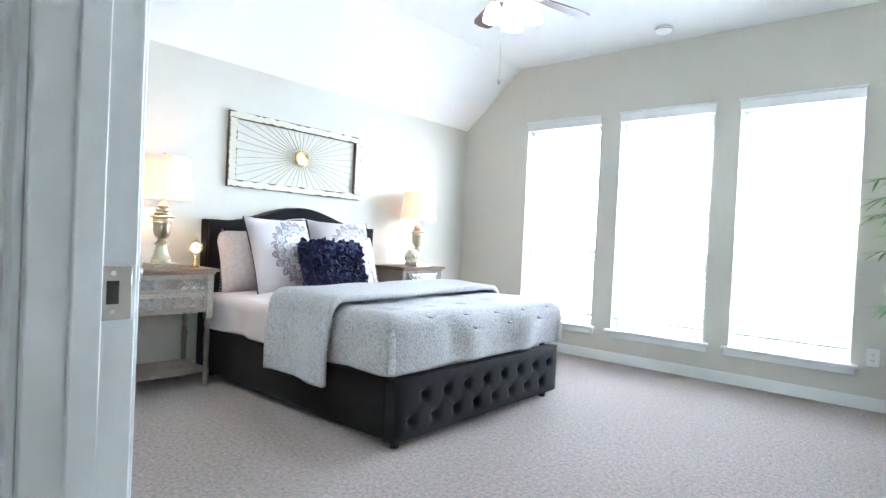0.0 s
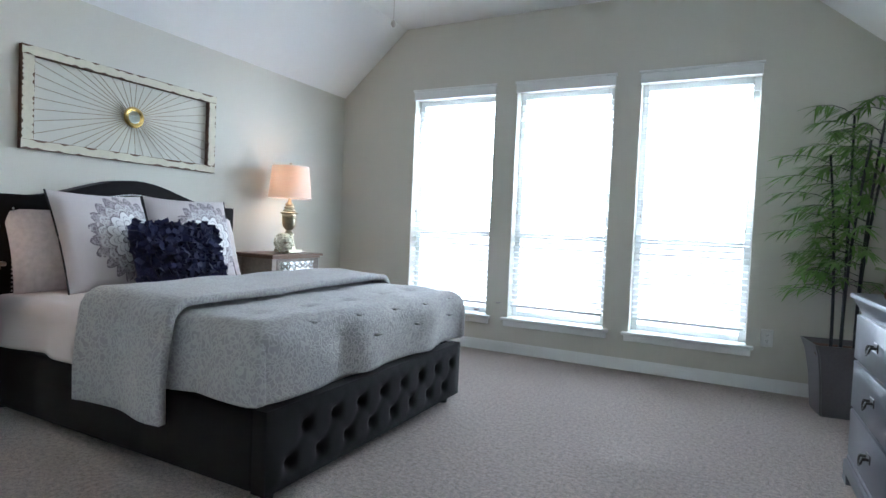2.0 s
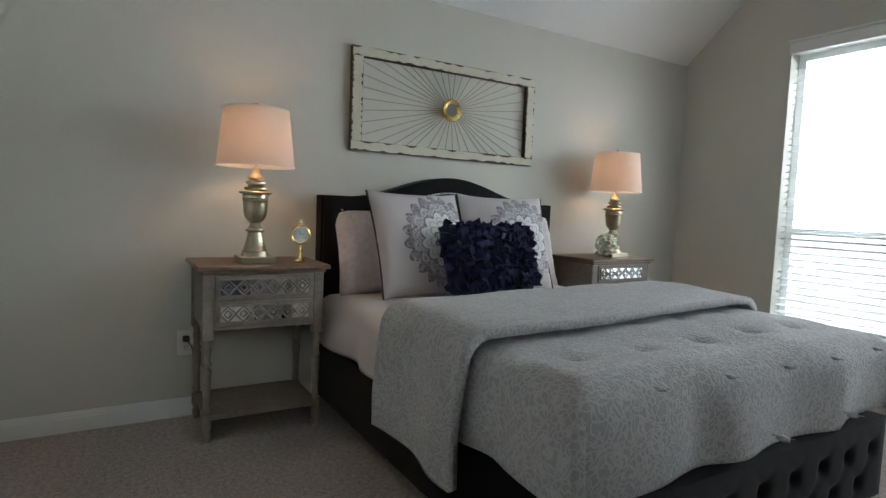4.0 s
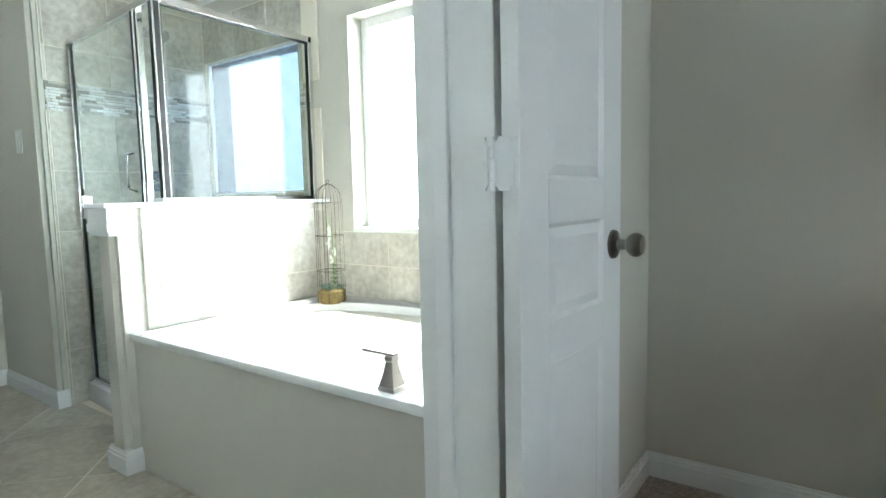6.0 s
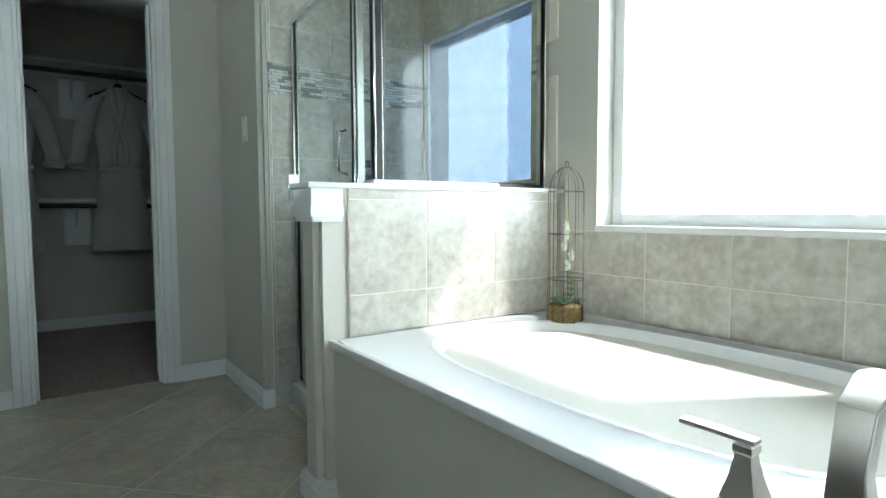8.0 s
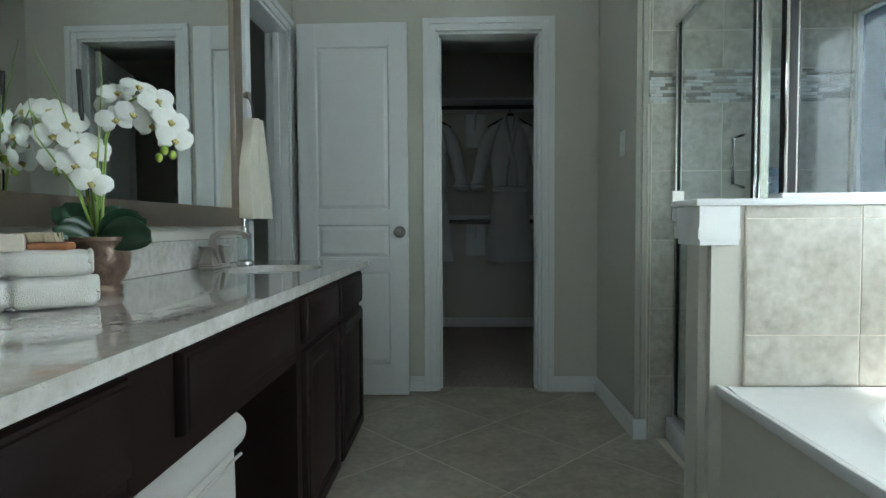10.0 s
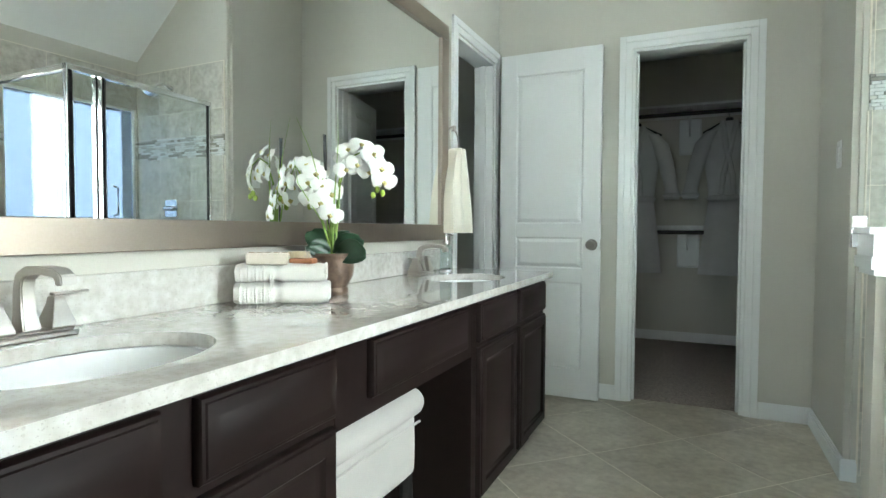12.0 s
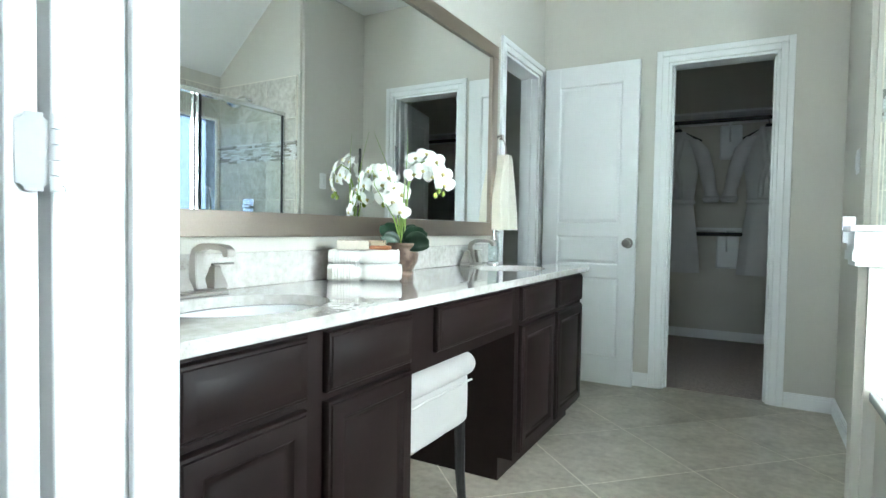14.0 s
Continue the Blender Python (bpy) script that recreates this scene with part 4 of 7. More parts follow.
def nightstand(name, at, label):
    """A two-drawer stand with fretwork mirror fronts; its back is at x = 0, its front at x = 0.40."""
    o = thing(name, label, "nightstand", at, group="nightstands")
    w, d, h = 0.270, 0.37, 0.745
    bm = B()
    box(bm, -0.005, -w - 0.005, h - 0.025, d + 0.018, w + 0.005, h - 0.006, 0.004)
    box(bm, 0.0, -w + 0.012, h - 0.040, d + 0.004, w - 0.012, h - 0.025, 0.003)
    part("tabletop", bm, mat("warm brown wood top", (0.20, 0.125, 0.085), 0.45, var=0.2, scale=8, fine=60, bump=0.1), o, "warm brown wooden top")
    bm = B()
    box(bm, 0.02, -w + 0.025, 0.470, d - 0.012, w - 0.025, h - 0.040, 0.002)
    part("body", bm, GREYWOOD, o)
    for sx in (0.035, d - 0.03):
        for sy in (-w + 0.04, w - 0.04):
            bm = B()
            box(bm, sx - 0.022, sy - 0.022, 0.43, sx + 0.022, sy + 0.022, h - 0.041, 0.003)
            lathe(bm, [(0.012, 0), (0.018, 0.03), (0.013, 0.05), (0.02, 0.07), (0.02, 0.115), (0.013, 0.125), (0.018, 0.14), (0.014, 0.16), (0.017, 0.25), (0.02, 0.30), (0.013, 0.315), (0.021, 0.33), (0.013, 0.345), (0.018, 0.39), (0.014, 0.42), (0.02, 0.43)], (sx, sy, 0), 14)
            part("leg", bm, GREYWOOD, o)
    bm = B()
    box(bm, 0.02, -w + 0.03, 0.095, d - 0.012, w - 0.03, 0.118, 0.003)
    part("shelf", bm, GREYWOOD, o)
    for z in (0.488, 0.598):
        dr = part("drawer", box(B(), d - 0.012, -w + 0.066, z, d - 0.002, w - 0.066, z + 0.100, 0.002), GREYWOOD, o)
        bm = B()
        box(bm, d - 0.002, -w + 0.085, z + 0.018, d - 0.0005, w - 0.085, z + 0.083)
        part("mirror_inlay", bm, MIRROR, dr, "mirror behind fretwork")
        bm = B()
        n = 6
        sw = 2 * (w - 0.085) / n
        for k in range(n):
            c = -w + 0.085 + sw * (k + 0.5)
            for s1 in (-1, 1):
                for s2 in (-1, 1):
                    for f in (1.0, 0.5):
                        tube(bm, [(d + 0.0005, c + s1 * sw / 2 * f, z + 0.0505), (d + 0.0005, c, z + 0.0505 + s2 * 0.0325 * f)], 0.0034, 5)
        for yy in (-w + 0.083, w - 0.083):
            box(bm, d - 0.002, yy - 0.003, z + 0.014, d + 0.003, yy + 0.003, z + 0.087)
        for zz in (z + 0.016, z + 0.085):
            box(bm, d - 0.002, -w + 0.083, zz - 0.003, d + 0.003, w - 0.083, zz + 0.003)
        part("fretwork", bm, GREYWOOD, dr)
    return o


nightstand("nightstand", (-4.835, 2.366, 0), "weathered grey nightstand with mirrored fretwork drawers beside the bed")
nightstand("nightstand", (-4.835, 4.545, 0), "weathered grey nightstand with mirrored fretwork drawers by the window wall")
table_lamp("table_lamp", (-4.60, 2.344, 0.7395), "lit champagne urn table lamp with a white drum shade", "bedside lamps")
table_lamp("table_lamp", (-4.62, 4.61, 0.7395), "lit champagne urn table lamp with a white drum shade", "bedside lamps")

# sunburst frame above the bed
FY0, FY1, FZ0, FZ1 = 2.862, 4.063, 1.292, 1.822
art = thing("window_frame_art", "chipped cream window frame with a brass sunburst mirror, on the wall", "wall art", (XW, (FY0 + FY1) / 2, FZ0))
aw, ah = (FY1 - FY0) / 2, FZ1 - FZ0
for nm, b in (("rail", (-aw, 0, aw, 0.05)), ("rail", (-aw, ah - 0.05, aw, ah)), ("stile", (-aw, 0.05, -aw + 0.06, ah - 0.05)), ("stile", (aw - 0.06, 0.05, aw, ah - 0.05))):
    bm = B()
    box(bm, 0.003, b[0], b[1], 0.034, b[2], b[3])
    part("backing_" + nm, bm, OLDWOOD, art, "bare brown wood edge")
    bm = B()
    nseg = 46
    long_y = (b[2] - b[0]) > (b[3] - b[1])
    u0, u1, v0, v1 = (b[0], b[2], b[1], b[3]) if long_y else (b[1], b[3], b[0], b[2])
    us = [u0 + (u1 - u0) * k / nseg for k in range(nseg + 1)]
    edge = [(u, v0 + random.choice((0.001, 0.003, 0.004, 0.010))) for u in us] + [(u, v1 - random.choice((0.001, 0.003, 0.003, 0.011))) for u in us[::-1]]
    prism(bm, edge if long_y else [(v, u) for u, v in edge], 0.034, 0.037, "x")
    part(nm, bm, OLDWHITE, art, smooth=False)
cz = ah / 2 + 0.005
RAY = mat("tarnished brass wire", (0.30, 0.25, 0.17), 0.45, 1.0, var=0.2, scale=30, bump=0.05)
for k in range(56):
    a = 2 * math.pi * k / 56
    dy, dz = math.cos(a), math.sin(a)
    s = min((aw - 0.055) / max(1e-6, abs(dy)), (ah / 2 - 0.045) / max(1e-6, abs(dz)))
    if k % 2 or abs(dy) > 0.75:
        bm = B()
        rod(bm, (0.03, dy * 0.04, cz + dz * 0.04), (0.02, dy * s, cz + dz * s), 0.0018, seg=5)
        part("ray", bm, RAY, art)
bm = B()
torus(bm, (0.036, 0, cz), 0.052, 0.011, "x")
torus(bm, (0.040, 0, cz), 0.041, 0.004, "x")
part("mirror_rim", bm, GOLD, art, "brass rim")
bm = B()
rod(bm, (0.022, 0, cz), (0.040, 0, cz), 0.042, seg=28)
part("mirror", bm, MIRROR, art)

# ---- bathroom: vanity ----
CF, CT, VY0, VY1 = -2.765, 0.795, -1.28, YB1          # cabinet front, counter top, far and near end
SINKS = [(-2.56, 0.72), (-2.56, -0.82)]


def raised_front(w, h, t=0.022):
    """A raised-panel front in the y-z plane, proud towards -x: a stepped, sloping border round a flat field; a tall door has a frame and a groove besides."""
    bm = B()
    if h < 0.2:
        prof = [(0.0, 0.0), (0.0, t - 0.010), (0.003, t - 0.006), (0.008, t - 0.005), (0.010, t - 0.002), (0.028, t + 0.001), (0.032, t + 0.003)]
    else:
        prof = [(0.0, 0.0), (0.0, t - 0.010), (0.003, t - 0.006), (0.008, t - 0.005), (0.010, t - 0.001), (0.014, t), (0.044, t), (0.048, t - 0.004), (0.054, t - 0.009), (0.060, t - 0.010), (0.066, t - 0.008)]
    rings = [[bm.verts.new((-d, sy * (w / 2 - ins), sz * (h / 2 - ins))) for sy, sz in ((-1, -1), (1, -1), (1, 1), (-1, 1))] for ins, d in prof]
    for a, b in zip(rings, rings[1:]):
        for k in range(4):
            bm.faces.new((a[k], a[(k + 1) % 4], b[(k + 1) % 4], b[k]))
    bm.faces.new(rings[-1])
    bm.faces.new(rings[0][::-1])
    bmesh.ops.translate(bm, verts=bm.verts, vec=(-0.0005, 0, 0))
    return bm


def cabinet(y0, y1, fronts, label, z0=0.09, kick=True):
    """A vanity unit between y0 and y1; fronts are (kind, y0, y1, z0, z1)."""
    o = thing("vanity_cabinet", label, "cabinet", (CF, (y0 + y1) / 2, 0), group="vanity cabinets")
    w, d = y1 - y0, XV - CF
    bm = B()
    zt = CT - 0.028
    box(bm, 0.0, -w / 2, z0, 0.02, w / 2, zt)
    part("face_frame", bm, ESPRESSO, o)
    part("bottom_panel", box(B(), 0.02, -w / 2, z0, d - 0.004, w / 2, z0 + 0.016), ESPRESSO, o)
    for yy in (-w / 2, w / 2 - 0.016):
        part("side_panel", box(B(), 0.02, yy, z0 + 0.016, d - 0.004, yy + 0.016, zt), ESPRESSO, o)
    part("back_panel", box(B(), d - 0.016, -w / 2 + 0.016, z0 + 0.016, d - 0.004, w / 2 - 0.016, zt), ESPRESSO, o)
    if kick:
        bm = B()
        box(bm, 0.06, -w / 2, 0, d - 0.004, w / 2, z0)
        part("toe_kick", bm, ESPRESSO, o)
    for kind, a, b, za, zb in fronts:
        ob = part(kind, raised_front(b - a, zb - za), ESPRESSO, o)
        ob.location = (0, (a + b) / 2 - (y0 + y1) / 2, (za + zb) / 2)
    return o


DZ = (0.624, 0.752)
cabinet(0.366, VY1 - 0.002, [("drawer_front", 0.768, 1.06, *DZ), ("drawer_front", 0.380, 0.708, *DZ), ("cabinet_door", 0.768, 1.06, 0.11, 0.606), ("cabinet_door", 0.380, 0.708, 0.11, 0.606)], "espresso wood vanity unit with raised-panel doors under the sink")
cabinet(-0.373, 0.364, [("drawer_front", -0.308, 0.246, *DZ)], "espresso wood drawer unit above the knee space", z0=0.585, kick=False)
cabinet(VY0, -0.375, [("drawer_front", -0.812, -0.413, *DZ), ("drawer_front", -1.258, -0.86, *DZ), ("cabinet_door", -0.812, -0.413, 0.11, 0.606), ("cabinet_door", -1.258, -0.86, 0.11, 0.606)], "espresso wood vanity unit with raised-panel doors at the far end")

# counter with two oval cut-outs
bm = B()
x0, x1, y0, y1 = -2.805, XV, VY0 - 0.02, VY1
cells = [(y0, -1.09, None), (-1.09, -0.55, SINKS[1]), (-0.55, 0.45, None), (0.45, 0.99, SINKS[0]), (0.99, y1, None)]
RX, RY = 0.155, 0.205
for a, b, c in cells:
    if c is None:
        box(bm, x0, a, CT - 0.026, x1, b, CT)
        continue
    n = 48
    outer, inner = [], []
    for k in range(n):
        t = 2 * math.pi * k / n
        ct, st = math.cos(t), math.sin(t)
        inner.append((c[0] + RX * ct, c[1] + RY * st))
        s = min(((x1 - c[0]) if ct > 0 else (c[0] - x0)) / max(abs(ct), 1e-6), ((b - c[1]) if st > 0 else (c[1] - a)) / max(abs(st), 1e-6))
        outer.append((c[0] + s * ct, c[1] + s * st))
    for z, up in ((CT, 1), (CT - 0.026, 0)):
        vo, vi = [bm.verts.new((*p, z)) for p in outer], [bm.verts.new((*p, z)) for p in inner]
        for k in range(n):
            bm.faces.new((vo[k], vo[(k + 1) % n], vi[(k + 1) % n], vi[k]))
        for cx, cy in ((x0, a), (x1, a), (x1, b), (x0, b)):
            near = sorted(range(n), key=lambda k: (outer[k][0] - cx) ** 2 + (outer[k][1] - cy) ** 2)[:2]
            if abs(near[0] - near[1]) in (1, n - 1):
                bm.faces.new((vo[near[0]], vo[near[1]], bm.verts.new((cx, cy, z))))
        if up:
            top_i = vi
        else:
            for k in range(n):
                bm.faces.new((top_i[k], top_i[(k + 1) % n], vi[(k + 1) % n], vi[k]))
    for xx in (x0, x1):
        f = [bm.verts.new(p) for p in ((xx, a, CT - 0.026), (xx, b, CT - 0.026), (xx, b, CT), (xx, a, CT))]
        bm.faces.new(f)
bmesh.ops.remove_doubles(bm, verts=bm.verts, dist=1e-5)
counter = solo("countertop", bm, QUARTZ, "pale speckled quartz countertop along the vanity", "countertop", smooth=False)
bm = B()
box(bm, XV - 0.020, VY0 - 0.02, CT, XV, VY1, CT + 0.100, 0.002)
part("backsplash", bm, QUARTZ, counter, "low quartz backsplash")


def sink(c):
    bm = B()
    n, rings = 48, []
    for f, z in ((1.02, -0.027), (1.0, -0.03), (0.96, -0.075), (0.80, -0.12), (0.45, -0.145), (0.08, -0.15)):
        rings.append([bm.verts.new((RX * f * math.cos(2 * math.pi * k / n), RY * f * math.sin(2 * math.pi * k / n), z)) for k in range(n)])
    for a, b in zip(rings, rings[1:]):
        for k in range(n):
            bm.faces.new((a[k], a[(k + 1) % n], b[(k + 1) % n], b[k]))
    bm.faces.new(rings[-1])
    o = solo("sink", bm, TUB, "white oval undermount sink set in the countertop", "sink", (c[0], c[1], CT), group="vanity sinks")
    md = o.modifiers.new("thick", "SOLIDIFY")
    md.thickness, md.offset = 0.006, 1
    bm = B()
    lathe(bm, [(0.022, -0.149), (0.022, -0.146), (0.012, -0.147)], seg=20)
    part("drain", bm, CHROME, o)


def square_sweep(bm, pts, w, h):
    """A rectangular bar swept along points in the x-z plane, width along y."""
    pts = [Vector(p) for p in pts]
    rings = []
    for i, p in enumerate(pts):
        d = (pts[min(i + 1, len(pts) - 1)] - pts[max(i - 1, 0)]).normalized()
        nrm = Vector((-d.z, 0, d.x))
        ww, hh = (w[i], h[i]) if isinstance(w, (list, tuple)) else (w, h)
        rings.append([bm.verts.new(p + nrm * sn * hh / 2 + Vector((0, sy * ww / 2, 0))) for sn, sy in ((-1, -1), (1, -1), (1, 1), (-1, 1))])
    for a, b in zip(rings, rings[1:]):
        for k in range(4):
            bm.faces.new((a[k], a[(k + 1) % 4], b[(k + 1) % 4], b[k]))
    bm.faces.new(rings[0][::-1])
    bm.faces.new(rings[-1])
    bmesh.ops.bevel(bm, geom=list(bm.edges), offset=0.0025, segments=2, affect="EDGES")
    return bm


def handle_body(bm, y):
    lathe(bm, [(0.026, 0.020), (0.026, 0.026), (0.021, 0.045), (0.013, 0.075), (0.012, 0.088), (0.007, 0.092)], (0, y, 0), square=True)
    bmesh.ops.bevel(bm, geom=list(bm.edges), offset=0.0015, segments=1, affect="EDGES")
    return bm


def faucet(c, group):
    o = thing("faucet", "brushed nickel square two-handle faucet on the countertop", "faucet", (c[0], c[1], CT), group=group)
    o.scale = (0.95, 0.85, 0.80)
    bm = B()
    box(bm, -0.030, -0.088, 0, 0.030, 0.088, 0.012, 0.003)
    box(bm, -0.026, -0.082, 0.012, 0.026, 0.082, 0.020, 0.003)
    part("base_plate", bm, NICKEL, o)
    bm = B()
    square_sweep(bm, [(0.0, 0, 0.019), (0.004, 0, 0.06), (0.006, 0, 0.11), (0.0, 0, 0.138), (-0.022, 0, 0.152), (-0.06, 0, 0.156), (-0.105, 0, 0.152), (-0.118, 0, 0.142), (-0.120, 0, 0.126)], [0.036, 0.030, 0.028, 0.028, 0.030, 0.032, 0.033, 0.033, 0.033], [0.042, 0.032, 0.028, 0.026, 0.022, 0.018, 0.018, 0.02, 0.02])
    part("spout", bm, NICKEL, o)
    for sg in (-1, 1):
        h = part("handle", handle_body(B(), sg * 0.060), NICKEL, o)
        bm = B()
        box(bm, -0.008, sg * 0.050, 0.091, 0.008, sg * 0.128, 0.098, 0.002)
        part("lever", bm, NICKEL, h)


for c in SINKS:
    sink(c)
    faucet((-2.345, c[1] - 0.03), "vanity faucets")

# framed mirror
MY0, MY1, MZ0, MZ1, FW = -1.165, 0.98, 0.940, 1.945, 0.071
mir = thing("mirror", "large wall mirror in a brushed champagne metal frame above the vanity", "mirror", (XV - 0.014, (MY0 + MY1) / 2, MZ0), -0.8)
mw, mh = (MY1 - MY0) / 2, MZ1 - MZ0
bm = B()
box(bm, -0.025, -mw + FW - 0.004, FW - 0.004, -0.003, mw - FW + 0.004, mh - FW + 0.004)
part("mirror_glass", bm, MIRROR, mir, "silvered mirror glass", smooth=False)
FRAME = mat("brushed champagne steel", (0.40, 0.335, 0.28), 0.34, 1.0, var=0.06, scale=2, fine=200, bump=0.05)
for b in ((-mw, 0, mw, FW), (-mw, mh - FW, mw, mh), (-mw, FW, -mw + FW, mh - FW), (mw - FW, FW, mw, mh - FW)):
    bm = B()
    box(bm, -0.036, b[0], b[1], -0.002, b[2], b[3], 0.002)
    part("frame_bar", bm, FRAME, mir)

# ---- tub ----
HY0, HY1, HX, CAPZ = -0.51, -0.390, -3.815, 1.003     # half wall: its two faces, its end, the top of its cap
TX, TZ = -3.862, 0.523
bm = B()
box(bm, XW, HY0, 0, HX, HY1, CAPZ - 0.018)
bmesh.ops.bevel(bm, geom=[e for e in bm.edges if all(v.co.x > HX - 0.01 for v in e.verts) and abs(e.verts[0].co.z - e.verts[1].co.z) > 0.5], offset=0.022, segments=4, affect="EDGES")
solo("wall_half", bm, PAINT, "greige half wall with rounded end between tub and shower", "wall", kind="structure")
bm = B()
box(bm, XW, HY0 - 0.028, CAPZ - 0.018, HX + 0.028, HY1 + 0.026, CAPZ, 0.004, 2)
box(bm, -4.56, HY0 + 0.02, CAPZ, -4.03, HY1 - 0.03, CAPZ + 0.016)
solo("half_wall_cap", bm, TUB, "white solid-surface cap on the half wall", "wall cap", kind="structure")
bm = B()
for dz, e in ((0.100, 0.012), (0.085, 0.020), (0.055, 0.016)):
    box(bm, HX - 0.085, HY0 - e, CAPZ - 0.018 - dz, HX + e, HY1 + e, CAPZ - 0.018 - (0.0 if dz == 0.055 else dz - 0.03))
solo("trim_post_capital", bm, TRIM, "white stepped moulding under the half-wall cap", "trim", kind="structure", smooth=False)
bm = B()
for t, z0, z1 in ((0.014, 0, 0.062), (0.010, 0.062, 0.076), (0.006, 0.076, 0.086)):
    box(bm, -3.95, HY0 - t, z0, HX + t, HY1 + t, z1)
solo("baseboard", bm, TRIM, "white baseboard round the post", "baseboard", kind="structure", smooth=False)
bm = B()
box(bm, XW, HY1, 0, TX - 0.006, YB1, TZ - 0.028)
solo("wall_tub_apron", bm, PAINT, "greige painted tub apron", "wall", kind="structure")
# deck with an oval basin
tub = thing("bathtub", "white drop-in soaking tub with a wide deck under the window", "bathtub", (0, 0, 0))
bm = B()
cx, cy, ax, ay = (XW + TX) / 2 - 0.01, (HY1 + YB1) / 2 + 0.01, 0.36, 0.60
n = 64
outer, inner = [], []
for k in range(n):
    t = 2 * math.pi * k / n
    ct, st = math.cos(t), math.sin(t)
    r = (abs(ct) ** 3 + abs(st) ** 3) ** (-1 / 3)
    inner.append((cx + ax * r * ct, cy + ay * r * st))
    s = min(((TX - cx) if ct > 0 else (cx - XW - 0.012)) / max(abs(ct), 1e-6), ((YB1 - 0.002 - cy) if st > 0 else (cy - HY1 - 0.012)) / max(abs(st), 1e-6))
    outer.append((cx + s * ct, cy + s * st))
vo = [bm.verts.new((*p, TZ)) for p in outer]
rings = [[bm.verts.new((cx + (p[0] - cx) * f, cy + (p[1] - cy) * f, TZ + z)) for p in inner] for f, z in ((1.07, 0.0), (1.055, 0.003), (1.02, 0.005), (1.0, 0.001), (0.97, -0.04), (0.88, -0.30), (0.78, -0.385), (0.05, -0.40))]
for a, b in zip([vo] + rings, rings):
    for k in range(n):
        bm.faces.new((a[k], a[(k + 1) % n], b[(k + 1) % n], b[k]))
bm.faces.new(rings[-1])
lo = [bm.verts.new((*p, TZ - 0.028)) for p in outer]
for k in range(n):
    bm.faces.new((vo[k], vo[(k + 1) % n], lo[(k + 1) % n], lo[k]))
part("basin", bm, TUB, tub)
bm = B()
box(bm, TX - 0.006, HY1 - 0.0, TZ - 0.026, TX + 0.012, YB1 - 0.001, TZ + 0.002, 0.005, 2)
part("deck_edge", bm, TUB, tub)
tf = thing("tub_faucet", "brushed nickel square tub filler with lever handles on the deck", "faucet", (-3.905, 0.866, TZ + 0.001))
h = part("handle", lathe(B(), [(0.026, 0), (0.026, 0.010), (0.023, 0.011), (0.023, 0.015), (0.0205, 0.024), (0.0155, 0.042), (0.0115, 0.064), (0.0105, 0.072), (0.0125, 0.076), (0.0125, 0.084), (0.008, 0.088)], (0, -0.03, 0), square=True), NICKEL, tf, smooth=False)
bm = B()
box(bm, -0.012, -0.122, 0.087, 0.010, -0.016, 0.094, 0.002)
part("lever", bm, NICKEL, h)
bm = B()
square_sweep(bm, [(-0.06, 0, 0.0), (-0.055, 0, 0.07), (-0.075, 0, 0.14), (-0.13, 0, 0.165), (-0.19, 0, 0.16), (-0.215, 0, 0.14)], [0.05, 0.04, 0.045, 0.05, 0.052, 0.052], [0.05, 0.035, 0.03, 0.026, 0.024, 0.024])
bmesh.ops.translate(bm, verts=bm.verts, vec=(0, 0.068, 0))
part("spout", bm, NICKEL, tf)

# ---- shower ----
sh = thing("shower_enclosure", "chrome-framed glass shower enclosure beside the tub", "shower", (0, 0, 0))
SX, SY, STOP = -4.06, -0.45, 1.80
SKEW = Matrix.Translation((SX, SY, 0)) @ Matrix.Rotation(radians(-3.9), 4, "Z") @ Matrix.Translation((-SX, -SY, 0))     # the door line stands a little askew
bm = B()
box(bm, SX - 0.07, -1.385, 0.0, SX + 0.035, HY0, 0.10, 0.006, 2)
bmesh.ops.transform(bm, matrix=SKEW, verts=bm.verts)
part("curb", bm, TUB, sh, "white shower curb")
bm = B()
box(bm, XW + 0.012, -1.373, 0.0, SX - 0.07, HY0, 0.03)
part("shower_pan", bm, TUB, sh)


def post(x, y, z0, z1, w=0.02, d=0.028):
    bm = B()
    box(bm, x - d / 2, y - w / 2, z0, x + d / 2, y + w / 2, z1, 0.003)
    if x == SX:
        bmesh.ops.transform(bm, matrix=SKEW, verts=bm.verts)
    part("frame_post", bm, CHROME, sh)


post(SX, -1.362, 0.10, STOP)
post(SX, -0.628, 0.10, STOP, 0.026)
post(SX, -0.590, 0.10, STOP, 0.016)
post(SX, SY, CAPZ, STOP, 0.034, 0.034)
post(XW + 0.026, SY, CAPZ, STOP, 0.028, 0.024)
bm = B()
box(bm, SX - 0.016, -1.372, STOP - 0.03, SX + 0.016, SY + 0.017, STOP, 0.003)
bmesh.ops.transform(bm, matrix=SKEW, verts=bm.verts)
part("header_rail", bm, CHROME, sh)
bm = B()
box(bm, XW + 0.014, SY - 0.014, STOP - 0.03, SX - 0.017, SY + 0.014, STOP, 0.003)
part("header_rail", bm, CHROME, sh)
bm = B()
box(bm, XW + 0.014, SY - 0.011, CAPZ + 0.001, SX - 0.017, SY + 0.011, CAPZ + 0.017, 0.002)
part("sill_rail", bm, DARKMETAL, sh)
bm = B()
box(bm, SX - 0.012, -1.352, 0.10, SX + 0.012, -0.641, 0.125, 0.003)
bmesh.ops.transform(bm, matrix=SKEW, verts=bm.verts)
part("sill_rail", bm, CHROME, sh)
